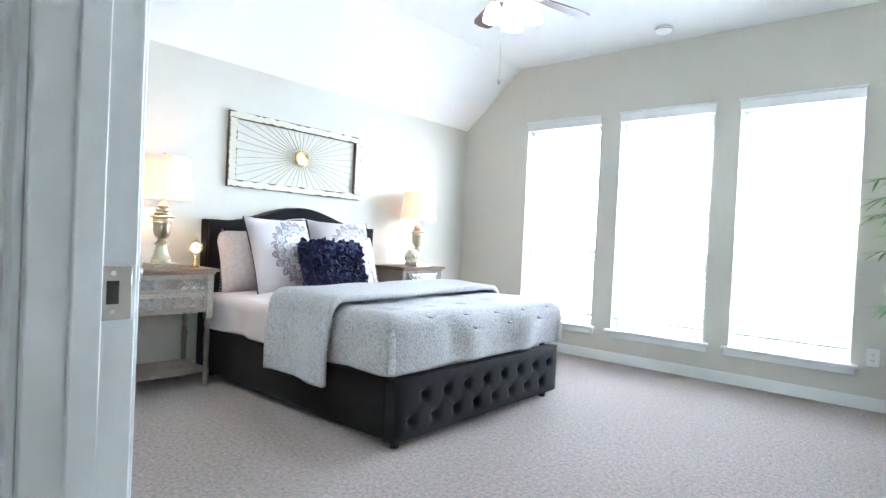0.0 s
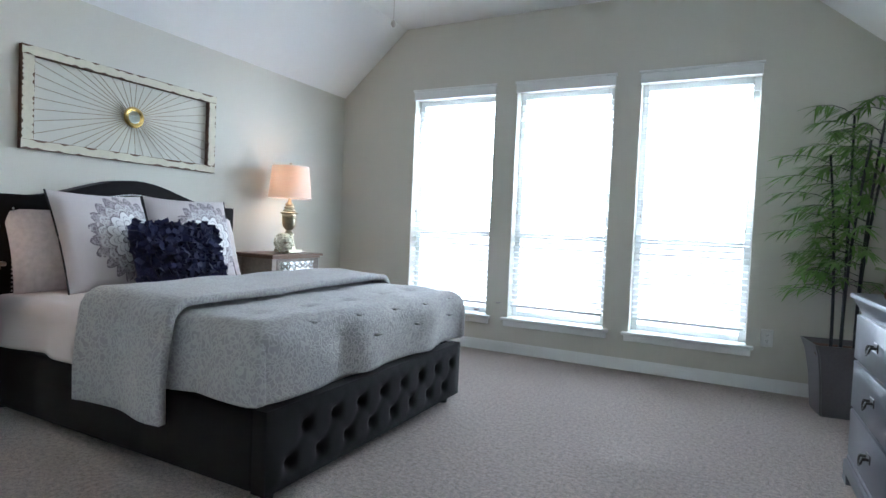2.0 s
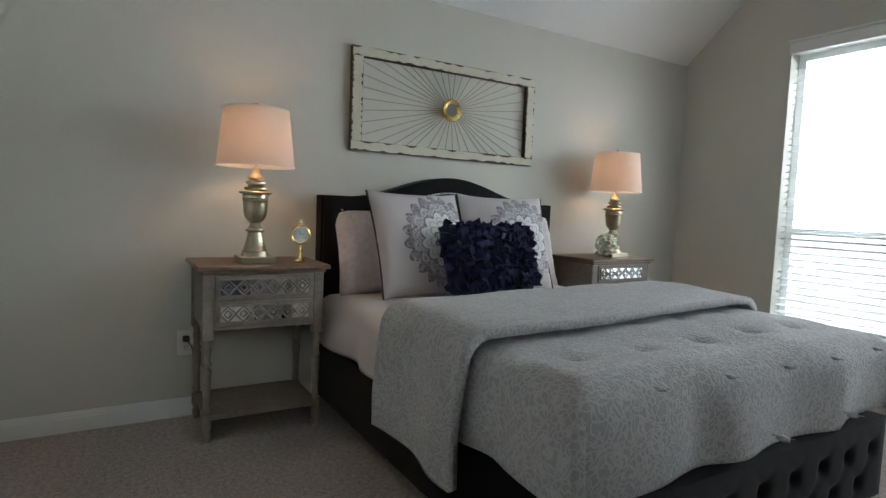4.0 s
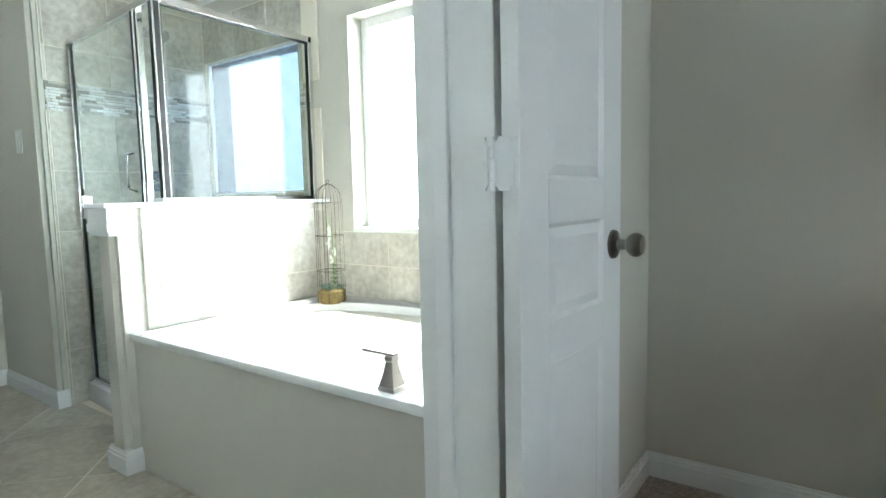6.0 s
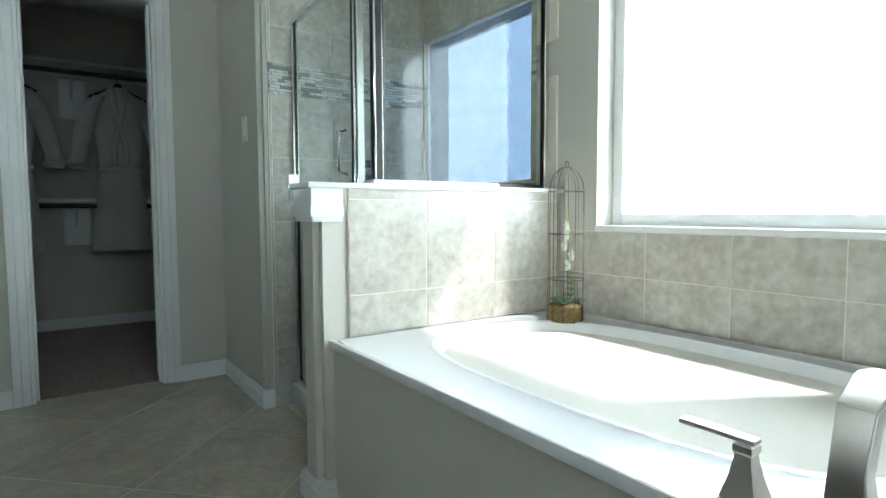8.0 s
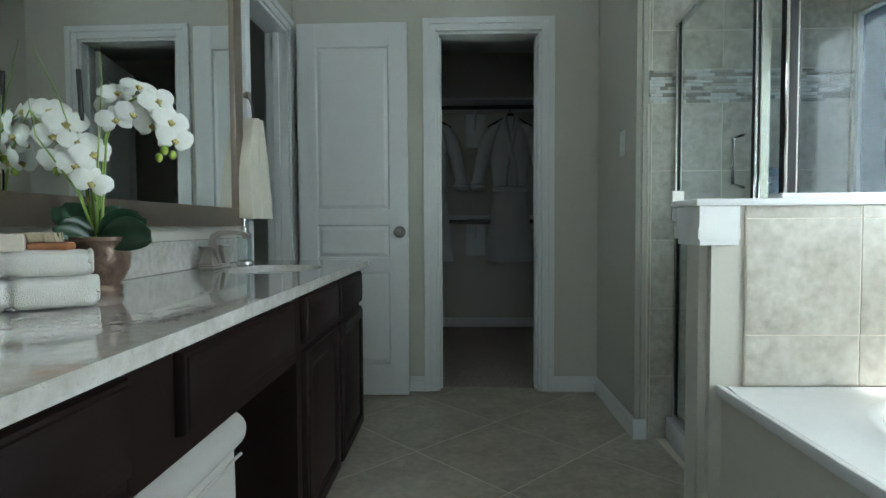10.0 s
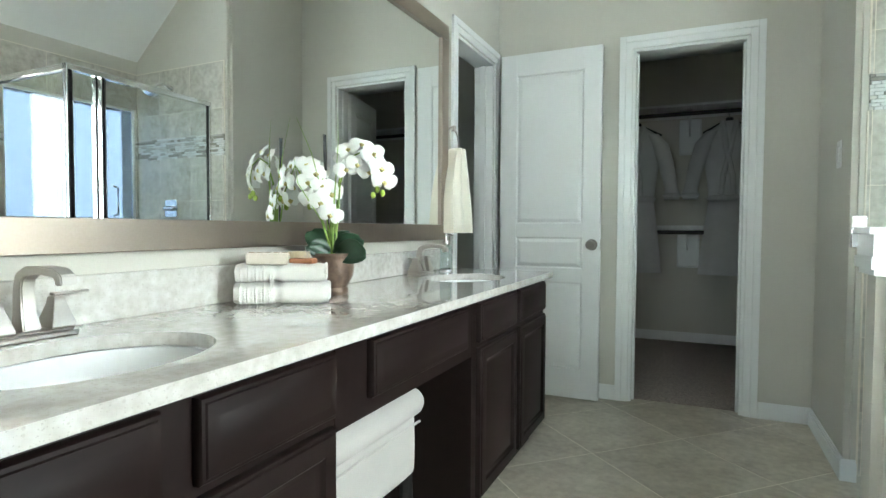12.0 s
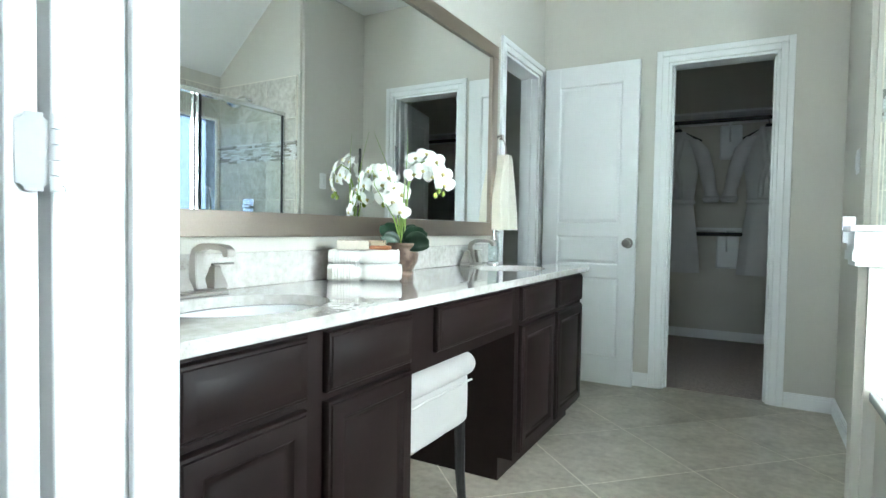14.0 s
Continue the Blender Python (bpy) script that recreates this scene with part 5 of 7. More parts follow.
for b in ((SX - 0.003, -1.35, 0.125, SX + 0.003, -0.641, STOP - 0.03), (SX - 0.003, -0.582, CAPZ, SX + 0.003, SY - 0.017, STOP - 0.03), (XW + 0.04, SY - 0.003, CAPZ + 0.017, SX - 0.017, SY + 0.003, STOP - 0.03)):
    bm = B()
    box(bm, *b)
    if b[0] == SX - 0.003:
        bmesh.ops.transform(bm, matrix=SKEW, verts=bm.verts)
    part("glass_panel", bm, CLEAR, sh, "clear glass panel", smooth=False)
bm = B()
for b in ((SX - 0.005, -1.352, 0.125, SX + 0.005, -1.345, STOP - 0.03), (SX - 0.005, -0.648, 0.125, SX + 0.005, -0.641, STOP - 0.03), (XW + 0.038, SY - 0.005, CAPZ + 0.017, XW + 0.044, SY + 0.005, STOP - 0.03), (SX - 0.024, SY - 0.005, CAPZ + 0.017, SX - 0.017, SY + 0.005, STOP - 0.03), (XW + 0.04, SY - 0.005, STOP - 0.036, SX - 0.017, SY + 0.005, STOP - 0.03)):
    box(bm, *b)
bmesh.ops.transform(bm, matrix=SKEW, verts=[v for v in bm.verts if v.co.y < SY - 0.05])
part("glass_gasket", bm, BLACK, sh, "black gasket round the glass", smooth=False)
# black strips laid on the chrome posts to paint in their dark reflections
for x, y, z0, w in ((SX, -0.628, 0.13, 0.013), (SX, -0.590, 0.13, 0.010), (SX, SY, CAPZ, 0.020)):
    bm = B()
    d = 0.017 if y == SY else 0.014
    box(bm, x + d, y - w / 2, z0, x + d + 0.0015, y + w / 2, STOP - 0.03)
    if y == SY:
        box(bm, x - w / 2, y + d, z0, x + w / 2, y + d + 0.0015, STOP - 0.03)
    bmesh.ops.transform(bm, matrix=SKEW, verts=bm.verts)
    part("post_seal", bm, BLACK, sh, "black strip standing in for the dark reflection in the chrome post", smooth=False)
bm = B()
tube(bm, [(SX + 0.016, -0.675, 1.05), (SX + 0.05, -0.675, 1.06), (SX + 0.05, -0.675, 1.20), (SX + 0.016, -0.675, 1.21)], 0.006)
bmesh.ops.transform(bm, matrix=SKEW, verts=bm.verts)
part("door_handle", bm, CHROME, sh)
bm = B()
box(bm, HX - 0.005, HY0 - 0.02, CAPZ - 0.055, HX + 0.03, HY0 - 0.012, CAPZ + 0.03, 0.002)
part("glass_clip", bm, CHROME, sh)
hd = thing("wall_shower_set", "chrome shower head on the tiled shower wall", "shower head", (-4.50, -1.375, 1.90))
bm = B()
tube(bm, [(0, 0.0, 0.02), (0, 0.05, 0.045), (0, 0.10, 0.03), (0, 0.125, 0.0)], 0.008)
part("arm", bm, CHROME, hd)
bm = B()
lathe(bm, [(0.05, -0.03), (0.052, -0.022), (0.03, 0.0), (0.012, 0.012)])
bmesh.ops.transform(bm, matrix=pose(0, 0.135, -0.005, 25), verts=bm.verts)
part("rose", bm, CHROME, hd)
bm = B()
rod(bm, (0, 0.0, 0.02), (0, 0.006, 0.02), 0.03, seg=20)
part("flange", bm, CHROME, hd)
vl = thing("shower_valve", "chrome lever shower valve on a square plate", "shower valve", (-4.50, -1.375, 1.12))
bm = B()
box(bm, -0.06, 0, -0.06, 0.06, 0.008, 0.06, 0.004)
part("plate", bm, CHROME, vl)
bm = B()
rod(bm, (0, 0.008, 0), (0, 0.05, 0), 0.02, 0.014, 16)
box(bm, -0.008, 0.05, -0.01, 0.075, 0.062, 0.01, 0.003)
part("lever", bm, CHROME, vl)
bm = B()
prism(bm, [(XW + 0.012, -1.374), (XW + 0.27, -1.374), (XW + 0.012, -1.12)], 0.90, 0.925)
solo("shower_shelf", bm, TUB, "small white corner shelf in the shower", "shelf", smooth=False)


# wall tiles: pieces proud of the wall, with grout behind
def tile_field(name, u0, u1, z0, z1, plane, n, along, pitch=0.300, row0=None, start=None, skip=(), label="mottled beige wall tiles with pale grout"):
    bm = B()
    def bx(b, p, q, f0, f1, a, c, bev=0.0):
        box(b, *((p, f0, a, q, f1, c) if along == "x" else (f0, p, a, f1, q, c)), bevel=bev)
    cutsu = sorted({u0, u1, *[s[0] for s in skip], *[s[1] for s in skip]})
    for p, q in zip(cutsu, cutsu[1:]):
        lo = z0
        for a, c in sorted((s[2], s[3]) for s in skip if s[0] <= p and s[1] >= q) + [(z1, z1)]:
            if a > lo + 0.001:
                bx(bm, p, q, plane, plane + n * 0.0088, lo, a)
            lo = max(lo, c)
    o = solo(name, bm, GROUT, label, "wall tiles", kind="structure", smooth=False)
    s0 = u0 if start is None else start
    r0 = z0 if row0 is None else row0
    i = -2 - int((s0 - u0) / pitch)
    while s0 + i * pitch < u1:
        a, b = max(u0, s0 + i * pitch), min(u1, s0 + (i + 1) * pitch)
        i += 1
        if b - a < 0.012:
            continue
        j = -2 - int((r0 - z0) / pitch)
        while r0 + j * pitch < z1:
            c, d = max(z0, r0 + j * pitch), min(z1, r0 + (j + 1) * pitch)
            j += 1
            if d - c < 0.012:
                continue
            rects = [(a, b, c, d)]
            for s in skip:
                nxt = []
                for (p, q, e, f) in rects:
                    if q <= s[0] or p >= s[1] or f <= s[2] or e >= s[3]:
                        nxt.append((p, q, e, f))
                        continue
                    if e < s[2]:
                        nxt.append((p, q, e, s[2]))
                    if f > s[3]:
                        nxt.append((p, q, s[3], f))
                    if p < s[0]:
                        nxt.append((p, s[0], max(e, s[2]), min(f, s[3])))
                    if q > s[1]:
                        nxt.append((s[1], q, max(e, s[2]), min(f, s[3])))
                rects = nxt
            for p, q, e, f in rects:
                if q - p < 0.012 or f - e < 0.012:
                    continue
                bm = B()
                bx(bm, p + 0.0018, q - 0.0018, plane + n * 0.003, plane + n * 0.010, e + 0.0015, f - 0.0015, 0.0006)
                ob = new("tile", mesh_of("tile", bm, WTILE2, False))
                ob.parent = o
    return o


def tile_material(name, col, col2, rough):
    m = mat(name, col, rough, var=0.14, scale=7, fine=34, bump=0.04, col2=col2)
    n, l = m.node_tree.nodes, m.node_tree.links
    oi, mx = n.new("ShaderNodeObjectInfo"), n.new("ShaderNodeVectorMath")
    mx.operation = "MULTIPLY_ADD"
    mx.inputs[1].default_value = (9, 9, 9)
    co = [q for q in n if q.type == "TEX_COORD"][0]
    for q in n:
        if q.type == "TEX_NOISE":
            l.new(mx.outputs[0], q.inputs["Vector"])
    l.new(oi.outputs["Random"], mx.inputs[0])
    l.new(co.outputs["Object"], mx.inputs[2])
    return m


WTILE2 = tile_material("mottled beige ceramic", (0.43, 0.395, 0.325), (0.69, 0.665, 0.60), 0.28)
FTILE = tile_material("stone-look porcelain", (0.41, 0.36, 0.275), (0.60, 0.55, 0.45), 0.3)
MOS = (1.455, 1.595)
tile_field("trim_tiles_half_wall", XW + 0.01, -3.920, TZ + 0.002, CAPZ - 0.018, HY1, 1, "x", 0.298, 0.655 - 0.298, -3.920 - 3 * 0.294)
tile_field("trim_tiles_tub_wall", HY1 + 0.01, YB1, TZ + 0.002, 0.84, XW, 1, "y", 0.298, 0.68 - 0.298, 0.02)
tile_field("trim_tiles_shower_side", XW + 0.01, -4.004, 0.03, 2.06, -1.385, 1, "x", 0.296, 0.28, -4.004 - 3 * 0.3, skip=[(XW, -4.0, *MOS)])
tile_field("trim_tiles_shower_back", -1.375, HY0, 0.03, 2.06, XW, 1, "y", 0.296, 0.28, -1.375, skip=[(-1.4, -0.4, *MOS), SHW])
tile_field("trim_tiles_shower_front", XW + 0.01, -4.13, 0.03, CAPZ - 0.018, HY0, -1, "x", 0.296, 0.28, -4.13 - 3 * 0.296)
# thin glass mosaic band
bands = thing("trim_mosaic", "band of thin white and grey glass mosaic strips", "mosaic tiles", kind="structure")
MC = [mat("mosaic %d" % k, c, 0.12, var=0.08, scale=20, bump=0.0) for k, c in enumerate(((0.72, 0.72, 0.70), (0.50, 0.48, 0.44), (0.33, 0.31, 0.27), (0.62, 0.60, 0.55)))]
random.seed(11)
for along, a0, a1 in (("x", XW + 0.01, -4.004), ("y", -1.375, SHW[0]), ("y", SHW[1], HY0)):
    for k in range(10):
        z = MOS[0] + 0.001 + k * 0.014
        groups = [B() for _ in MC]
        u = a0
        while u < a1:
            w = random.choice((0.03, 0.05, 0.08, 0.10))
            e = min(u + w, a1)
            b = groups[random.choice((0, 0, 1, 2, 3))]
            if along == "x":
                box(b, u + 0.001, -1.384, z, e - 0.001, -1.375, z + 0.012)
            else:
                box(b, XW + 0.001, u + 0.001, z, XW + 0.010, e - 0.001, z + 0.012)
            u = e
        for b, m in zip(groups, MC):
            if len(b.verts):
                tagged(part("mosaic_strip", b, m, bands, smooth=False), kind="stuff")
            else:
                b.free()

# diagonal floor tiles
PITCH = 0.503
px, py = -3.443 + 0.08, -1.588
def clip(poly, ax, lim, keep_less):
    out = []
    for i in range(len(poly)):
        p, q = poly[i], poly[(i + 1) % len(poly)]
        a, b = (p[ax] <= lim) == keep_less or p[ax] == lim, (q[ax] <= lim) == keep_less or q[ax] == lim
        if a:
            out.append(p)
        if a != b:
            t = (lim - p[ax]) / (q[ax] - p[ax])
            out.append((p[0] + t * (q[0] - p[0]), p[1] + t * (q[1] - p[1])))
    return out


s2 = math.sqrt(0.5)
for i in range(-9, 10):
    for j in range(-9, 10):
        g = 0.0032
        sq = [((i + g / PITCH if a == 0 else i + 1 - g / PITCH), (j + g / PITCH if b == 0 else j + 1 - g / PITCH)) for a, b in ((0, 0), (1, 0), (1, 1), (0, 1))]
        poly = [(px + PITCH * s2 * (u - v), py + PITCH * s2 * (u + v)) for u, v in sq]
        for ax, lim, less in ((0, XV, True), (0, -4.05, False), (1, 1.125, True), (1, YB0 - 0.075, False)):
            if poly:
                poly = clip(poly, ax, lim, less)
        if len(poly) < 3:
            continue
        area = abs(sum(p[0] * q[1] - q[0] * p[1] for p, q in zip(poly, poly[1:] + poly[:1]))) / 2
        if area < 0.002:
            continue
        bm = B()
        c = (sum(p[0] for p in poly) / len(poly), sum(p[1] for p in poly) / len(poly))
        prism(bm, [(p[0] - c[0], p[1] - c[1]) for p in poly], -0.0095, -0.002)
        bmesh.ops.bevel(bm, geom=[e for e in bm.edges if all(v.co.z > -0.003 for v in e.verts)], offset=0.0006, segments=1, affect="EDGES")
        ob = new("tile", mesh_of("tile", bm, FTILE, False))
        ob.parent = bath_floor
        ob.location = (*c, 0)

# ---- bedroom: dresser and what stands on it ----
DX, DY0, DY1, DH = -1.108, 2.60, 4.175, 0.78
dr = thing("dresser", "pewter-lacquered six-drawer dresser against the wall", "dresser", (DX, DY0, 0))
dd, dl = XE - 0.02 - DX, DY1 - DY0
bm = B()
box(bm, 0.025, 0.02, 0.10, dd, dl - 0.02, DH - 0.07, 0.003)
part("body", bm, SLATE, dr)
bm = B()
box(bm, -0.012, -0.012, DH - 0.022, dd, dl + 0.012, DH, 0.006, 3)
part("top", bm, SLATE, dr)
bm = B()
prism(bm, [(0.022, DH - 0.075), (0.018, DH - 0.06), (0.002, DH - 0.035), (-0.004, DH - 0.022), (0.03, DH - 0.022), (0.03, DH - 0.075)], 0.005, dl - 0.005, "y")
part("crown_moulding", bm, SLATE, dr)
bm = B()
box(bm, 0.0, 0.0, 0.03, 0.03, dl, 0.085, 0.008, 2)
box(bm, 0.010, 0.006, 0.085, 0.03, dl - 0.006, 0.105, 0.004)
part("plinth", bm, SLATE, dr)
for yy in (0.0, dl - 0.09):
    bm = B()
    prism(bm, [(yy, 0.0), (yy + 0.09, 0.0), (yy + 0.075, 0.035), (yy + 0.015, 0.035)], 0.0, 0.035, "x")
    part("bracket_foot", bm, SLATE, dr)
rowz = [(0.115, 0.305), (0.315, 0.505), (0.515, 0.695)]
ncol = 2
cw = (dl - 0.05) / ncol
for c in range(ncol):
    for za, zb in rowz:
        bm = B()
        box(bm, 0.008, 0.025 + c * cw + 0.006, za, 0.026, 0.025 + (c + 1) * cw - 0.006, zb, 0.004, 2)
        d = part("drawer", bm, SLATE, dr)
        cy, cz = 0.025 + (c + 0.5) * cw, (za + zb) / 2
        bm = B()
        for sg in (-1, 1):
            rod(bm, (0.008, cy + sg * 0.022, cz + 0.012), (-0.016, cy + sg * 0.022, cz + 0.012), 0.005, 0.006, 10)
        tube(bm, [(-0.014, cy - 0.022, cz + 0.012), (-0.018, cy - 0.020, cz - 0.006), (-0.020, cy, cz - 0.018), (-0.018, cy + 0.020, cz - 0.006), (-0.014, cy + 0.022, cz + 0.012)], 0.004)
        box(bm, 0.004, cy - 0.032, cz - 0.004, 0.008, cy + 0.032, cz + 0.028, 0.003)
        part("bail_pull", bm, DARKMETAL, d, "dark metal bail pull")

LY = 3.30
dl2 = thing("dresser_lamp", "turned dark lamp with a tan square shade, unlit, on the dresser", "table lamp", (-0.93, LY, DH))
bm = B()
lathe(bm, [(0.075, 0), (0.075, 0.015), (0.055, 0.025), (0.03, 0.05), (0.022, 0.08), (0.04, 0.10), (0.022, 0.12), (0.035, 0.15), (0.045, 0.19), (0.03, 0.23), (0.018, 0.25), (0.032, 0.27), (0.02, 0.29), (0.03, 0.31), (0.014, 0.335), (0.012, 0.40)])
part("base", bm, DARKMETAL, dl2, "dark turned candlestick base")
bm = B()
for (w0, w1, za, zb) in ((0.155, 0.135, 0.385, 0.625),):
    ro = [[bm.verts.new((sx * w, sy * w * 1.1, z)) for sx, sy in ((-1, -1), (1, -1), (1, 1), (-1, 1))] for w, z in ((w0, za), (w1, zb), (w1 - 0.004, zb), (w0 - 0.004, za))]
    for a, b in zip(ro, ro[1:] + ro[:1]):
        for k in range(4):
            bm.faces.new((a[k], a[(k + 1) % 4], b[(k + 1) % 4], b[k]))
bmesh.ops.bevel(bm, geom=[e for e in bm.edges if abs(e.verts[0].co.z - e.verts[1].co.z) > 0.1], offset=0.025, segments=4, affect="EDGES")
part("shade", bm, TANSHADE, dl2, "tan burlap shade")

SUCC = mat("pale succulent green", (0.20, 0.30, 0.14), 0.5, var=0.25, scale=10, bump=0.05, col2=(0.42, 0.45, 0.26))
DRIFT = mat("brown driftwood", (0.13, 0.06, 0.04), 0.8, var=0.35, scale=14, fine=60, bump=0.5)


def rosette(bm, c, r, n, seed, up=0.5, wid=0.32):
    """Fleshy pointed leaves set in a spiral."""
    rnd = random.Random(seed)
    for k in range(n):
        a, f = k * 2.399, (k + 1) / n
        d = Vector((math.cos(a), math.sin(a), 0))
        ln, el = r * (0.45 + 0.55 * f), radians(80 - 62 * f) * (0.6 + up * 0.8)
        ax = d * math.cos(el) + Vector((0, 0, math.sin(el)))
        sd = Vector((-d.y, d.x, 0))
        nm = ax.cross(sd)
        rows = []
        for i in range(6):
            t = i / 5
            w = ln * wid * math.sin(math.pi * min(0.98, 0.12 + 0.86 * t)) ** 0.8
            p = Vector(c) + ax * ln * t + nm * (-0.10 * ln * t * t) + Vector((0, 0, rnd.uniform(-0.002, 0.002)))
            rows.append([bm.verts.new(p + sd * w * q + nm * (0.10 * ln * (q * q) - 0.04 * ln * s_)) for q, s_ in ((-0.5, 0), (0, 0), (0.5, 0), (0, 1))])
        for x, y in zip(rows, rows[1:]):
            for i, j in ((0, 1), (1, 2), (2, 3), (3, 0)):
                bm.faces.new((x[i], x[j], y[j], y[i]))


sp = thing("succulent_arrangement", "pale green succulents on a piece of driftwood, on the dresser", "plant", (-0.97, 3.72, DH))
bm = B()
random.seed(3)
for k in range(7):
    a = k * 0.9
    tube(bm, [(0.11 * math.cos(a), 0.15 * math.sin(a), 0.018), (0.05 * math.cos(a + 0.6), 0.07 * math.sin(a + 0.4), 0.05), (-0.06 * math.cos(a), -0.08 * math.sin(a), 0.03 + 0.01 * (k % 3))], 0.024, 8, 0.012)
part("driftwood", bm, DRIFT, sp, "brown twisted driftwood")
for c, r, sd in (((0, 0.02, 0.07), 0.17, 1), ((-0.03, -0.12, 0.06), 0.11, 2), ((0.03, 0.14, 0.05), 0.10, 3)):
    bm = B()
    rosette(bm, c, r, 20, sd)
    part("rosette", bm, SUCC, sp)

# ---- bamboo ----
bp = thing("bamboo_plant", "artificial bamboo with dark canes in a tapered pewter planter", "plant", (-0.985, 5.235, 0))
PEWTER = mat("pewter planter", (0.135, 0.125, 0.135), 0.35, 0.4, var=0.12, scale=6, fine=80, bump=0.05)
bm = B()
lathe(bm, [(0.105, 0.0), (0.110, 0.02), (0.122, 0.20), (0.142, 0.345), (0.165, 0.412), (0.158, 0.412), (0.150, 0.38)], square=True)
bmesh.ops.rotate(bm, verts=bm.verts, cent=(0, 0, 0), matrix=Matrix.Rotation(radians(8), 3, "Z"))
bmesh.ops.bevel(bm, geom=[e for e in bm.edges if abs(e.verts[0].co.z - e.verts[1].co.z) > 0.01], offset=0.008, segments=2, affect="EDGES")
part("planter", bm, PEWTER, bp, "tapered square pewter planter")
bm = B()
box(bm, -0.135, -0.135, 0.34, 0.135, 0.135, 0.385, 0.02, 2)
part("soil", bm, DRIFT, bp)
rnd = random.Random(21)
LEAVES = []
for ci, (cx, cy, lx, ly, ch) in enumerate(((-0.05, -0.03, -0.06, 0.02, 1.50), (0.01, 0.05, 0.0, 0.06, 1.74), (0.06, -0.03, 0.08, -0.02, 1.80), (0.07, 0.03, 0.12, 0.0, 1.68), (-0.01, -0.07, 0.06, -0.10, 1.55))):
    bm = B()
    pts = [Vector((cx + lx * t * t, cy + ly * t * t, 0.37 + (ch - 0.37) * t)) for t in [k / 12 for k in range(13)]]
    tube(bm, pts, 0.0095, 8, 0.006)
    for p in pts[1:-1]:
        torus(bm, p, 0.0095, 0.0022, seg=10, ring=5)
    part("cane", bm, CANE, bp)
    for b in range(16):
        t = 0.28 + 0.72 * b / 15
        base = Vector((cx + lx * t * t, cy + ly * t * t, 0.37 + (ch - 0.37) * t))
        az = rnd.uniform(0, 2 * math.pi) if b % 2 else rnd.gauss(math.pi * 0.95, 0.7)
        reach = rnd.uniform(0.16, 0.30)
        out = Vector((math.cos(az), math.sin(az), 0))
        if base.x + out.x * reach > 0.19:
            out.x = -abs(out.x)
        if base.y + out.y * reach > 0.25:
            out.y = -abs(out.y)
        bm = B()
        tip = [base + out * reach * q + Vector((0, 0, reach * (0.55 * q - 0.45 * q * q))) for q in (0, 0.3, 0.6, 0.85, 1.0)]
        tube(bm, tip, 0.0022, 5, 0.001)
        part("twig", bm, CANE, bp)
        bm = B()
        for k in range(15):
            q = 0.25 + 0.75 * k / 14
            i = min(3, int(q * 4))
            o = tip[i].lerp(tip[i + 1], q * 4 - i) if i < 4 else tip[4]
            a2 = az + rnd.uniform(-1.1, 1.1)
            d = Vector((math.cos(a2), math.sin(a2), rnd.uniform(-0.75, 0.15))).normalized()
            ln, w = rnd.uniform(0.08, 0.14), rnd.uniform(0.012, 0.019)
            if o.x + d.x * ln > 0.225:
                d.x *= -1
            if o.y + d.y * ln > 0.29:
                d.y *= -1
            sd = d.cross(Vector((0, 0, 1))).normalized()
            up = sd.cross(d)
            rows = []
            for s in (0.0, 0.25, 0.6, 1.0):
                ww = w * (0.15, 1.0, 0.75, 0.02)[(0.0, 0.25, 0.6, 1.0).index(s)] / 2
                p = o + d * ln * s - Vector((0, 0, 0.22 * ln * s * s))
                rows.append((bm.verts.new(p + sd * ww), bm.verts.new(p - up * ww * 0.35), bm.verts.new(p - sd * ww)))
            for r0, r1 in zip(rows, rows[1:]):
                bm.faces.new((r0[0], r0[1], r1[1], r1[0]))
                bm.faces.new((r0[1], r0[2], r1[2], r1[1]))
        tagged(part("leaf_spray", bm, LEAF, bp), kind="stuff")

# ---- outlets, switch, smoke detector ----
def outlet(at, rz, label, rocker=False, sc=1.0):
    o = thing("wall_switch" if rocker else "wall_outlet", label, "switch" if rocker else "outlet", at, rz)
    bm = B()
    box(bm, -0.036, -0.006, -0.058, 0.036, 0.0, 0.058, 0.003)
    part("cover_plate", bm, PLASTIC, o)
    if rocker:
        bm = B()
        box(bm, -0.017, -0.012, -0.033, 0.017, -0.004, 0.033, 0.003)
        part("rocker", bm, PLASTIC, o)
    else:
        for z in (-0.02, 0.02):
            bm = B()
            box(bm, -0.016, -0.009, z - 0.014, 0.016, -0.004, z + 0.014, 0.004, 2)
            s = part("socket", bm, PLASTIC, o)
            bm = B()
            for x in (-0.006, 0.006):
                box(bm, x - 0.0012, -0.0095, z - 0.002, x + 0.0012, -0.0085, z + 0.007)
            rod(bm, (0, -0.0095, z - 0.008), (0, -0.0085, z - 0.008), 0.0025, seg=8)
            part("slot", bm, BLACK, s)
    return o


outlet((-1.336, YN, 0.350), 0, "white duplex outlet low on the window wall")
ow = outlet((XW, 2.095, 0.345), 90, "white duplex outlet with a black plug beside the nightstand")
bm = B()
box(bm, -0.014, -0.035, 0.008, 0.014, -0.009, 0.034, 0.004)
part("plug", bm, BLACK, ow, "black plug")
bm = B()
tube(bm, [(0, -0.03, 0.02), (0.02, -0.045, -0.01), (0.035, -0.04, -0.07), (0.045, -0.035, -0.20), (0.05, -0.03, -0.33)], 0.0028)
part("cable", bm, BLACK, ow)
outlet((-3.96, -1.605, 1.318), 90, "white rocker light switch near the shower", rocker=True)
sm = thing("smoke_detector", "round white smoke detector on the ceiling", "smoke detector", (-2.72, 5.25, TOP))
bm = B()
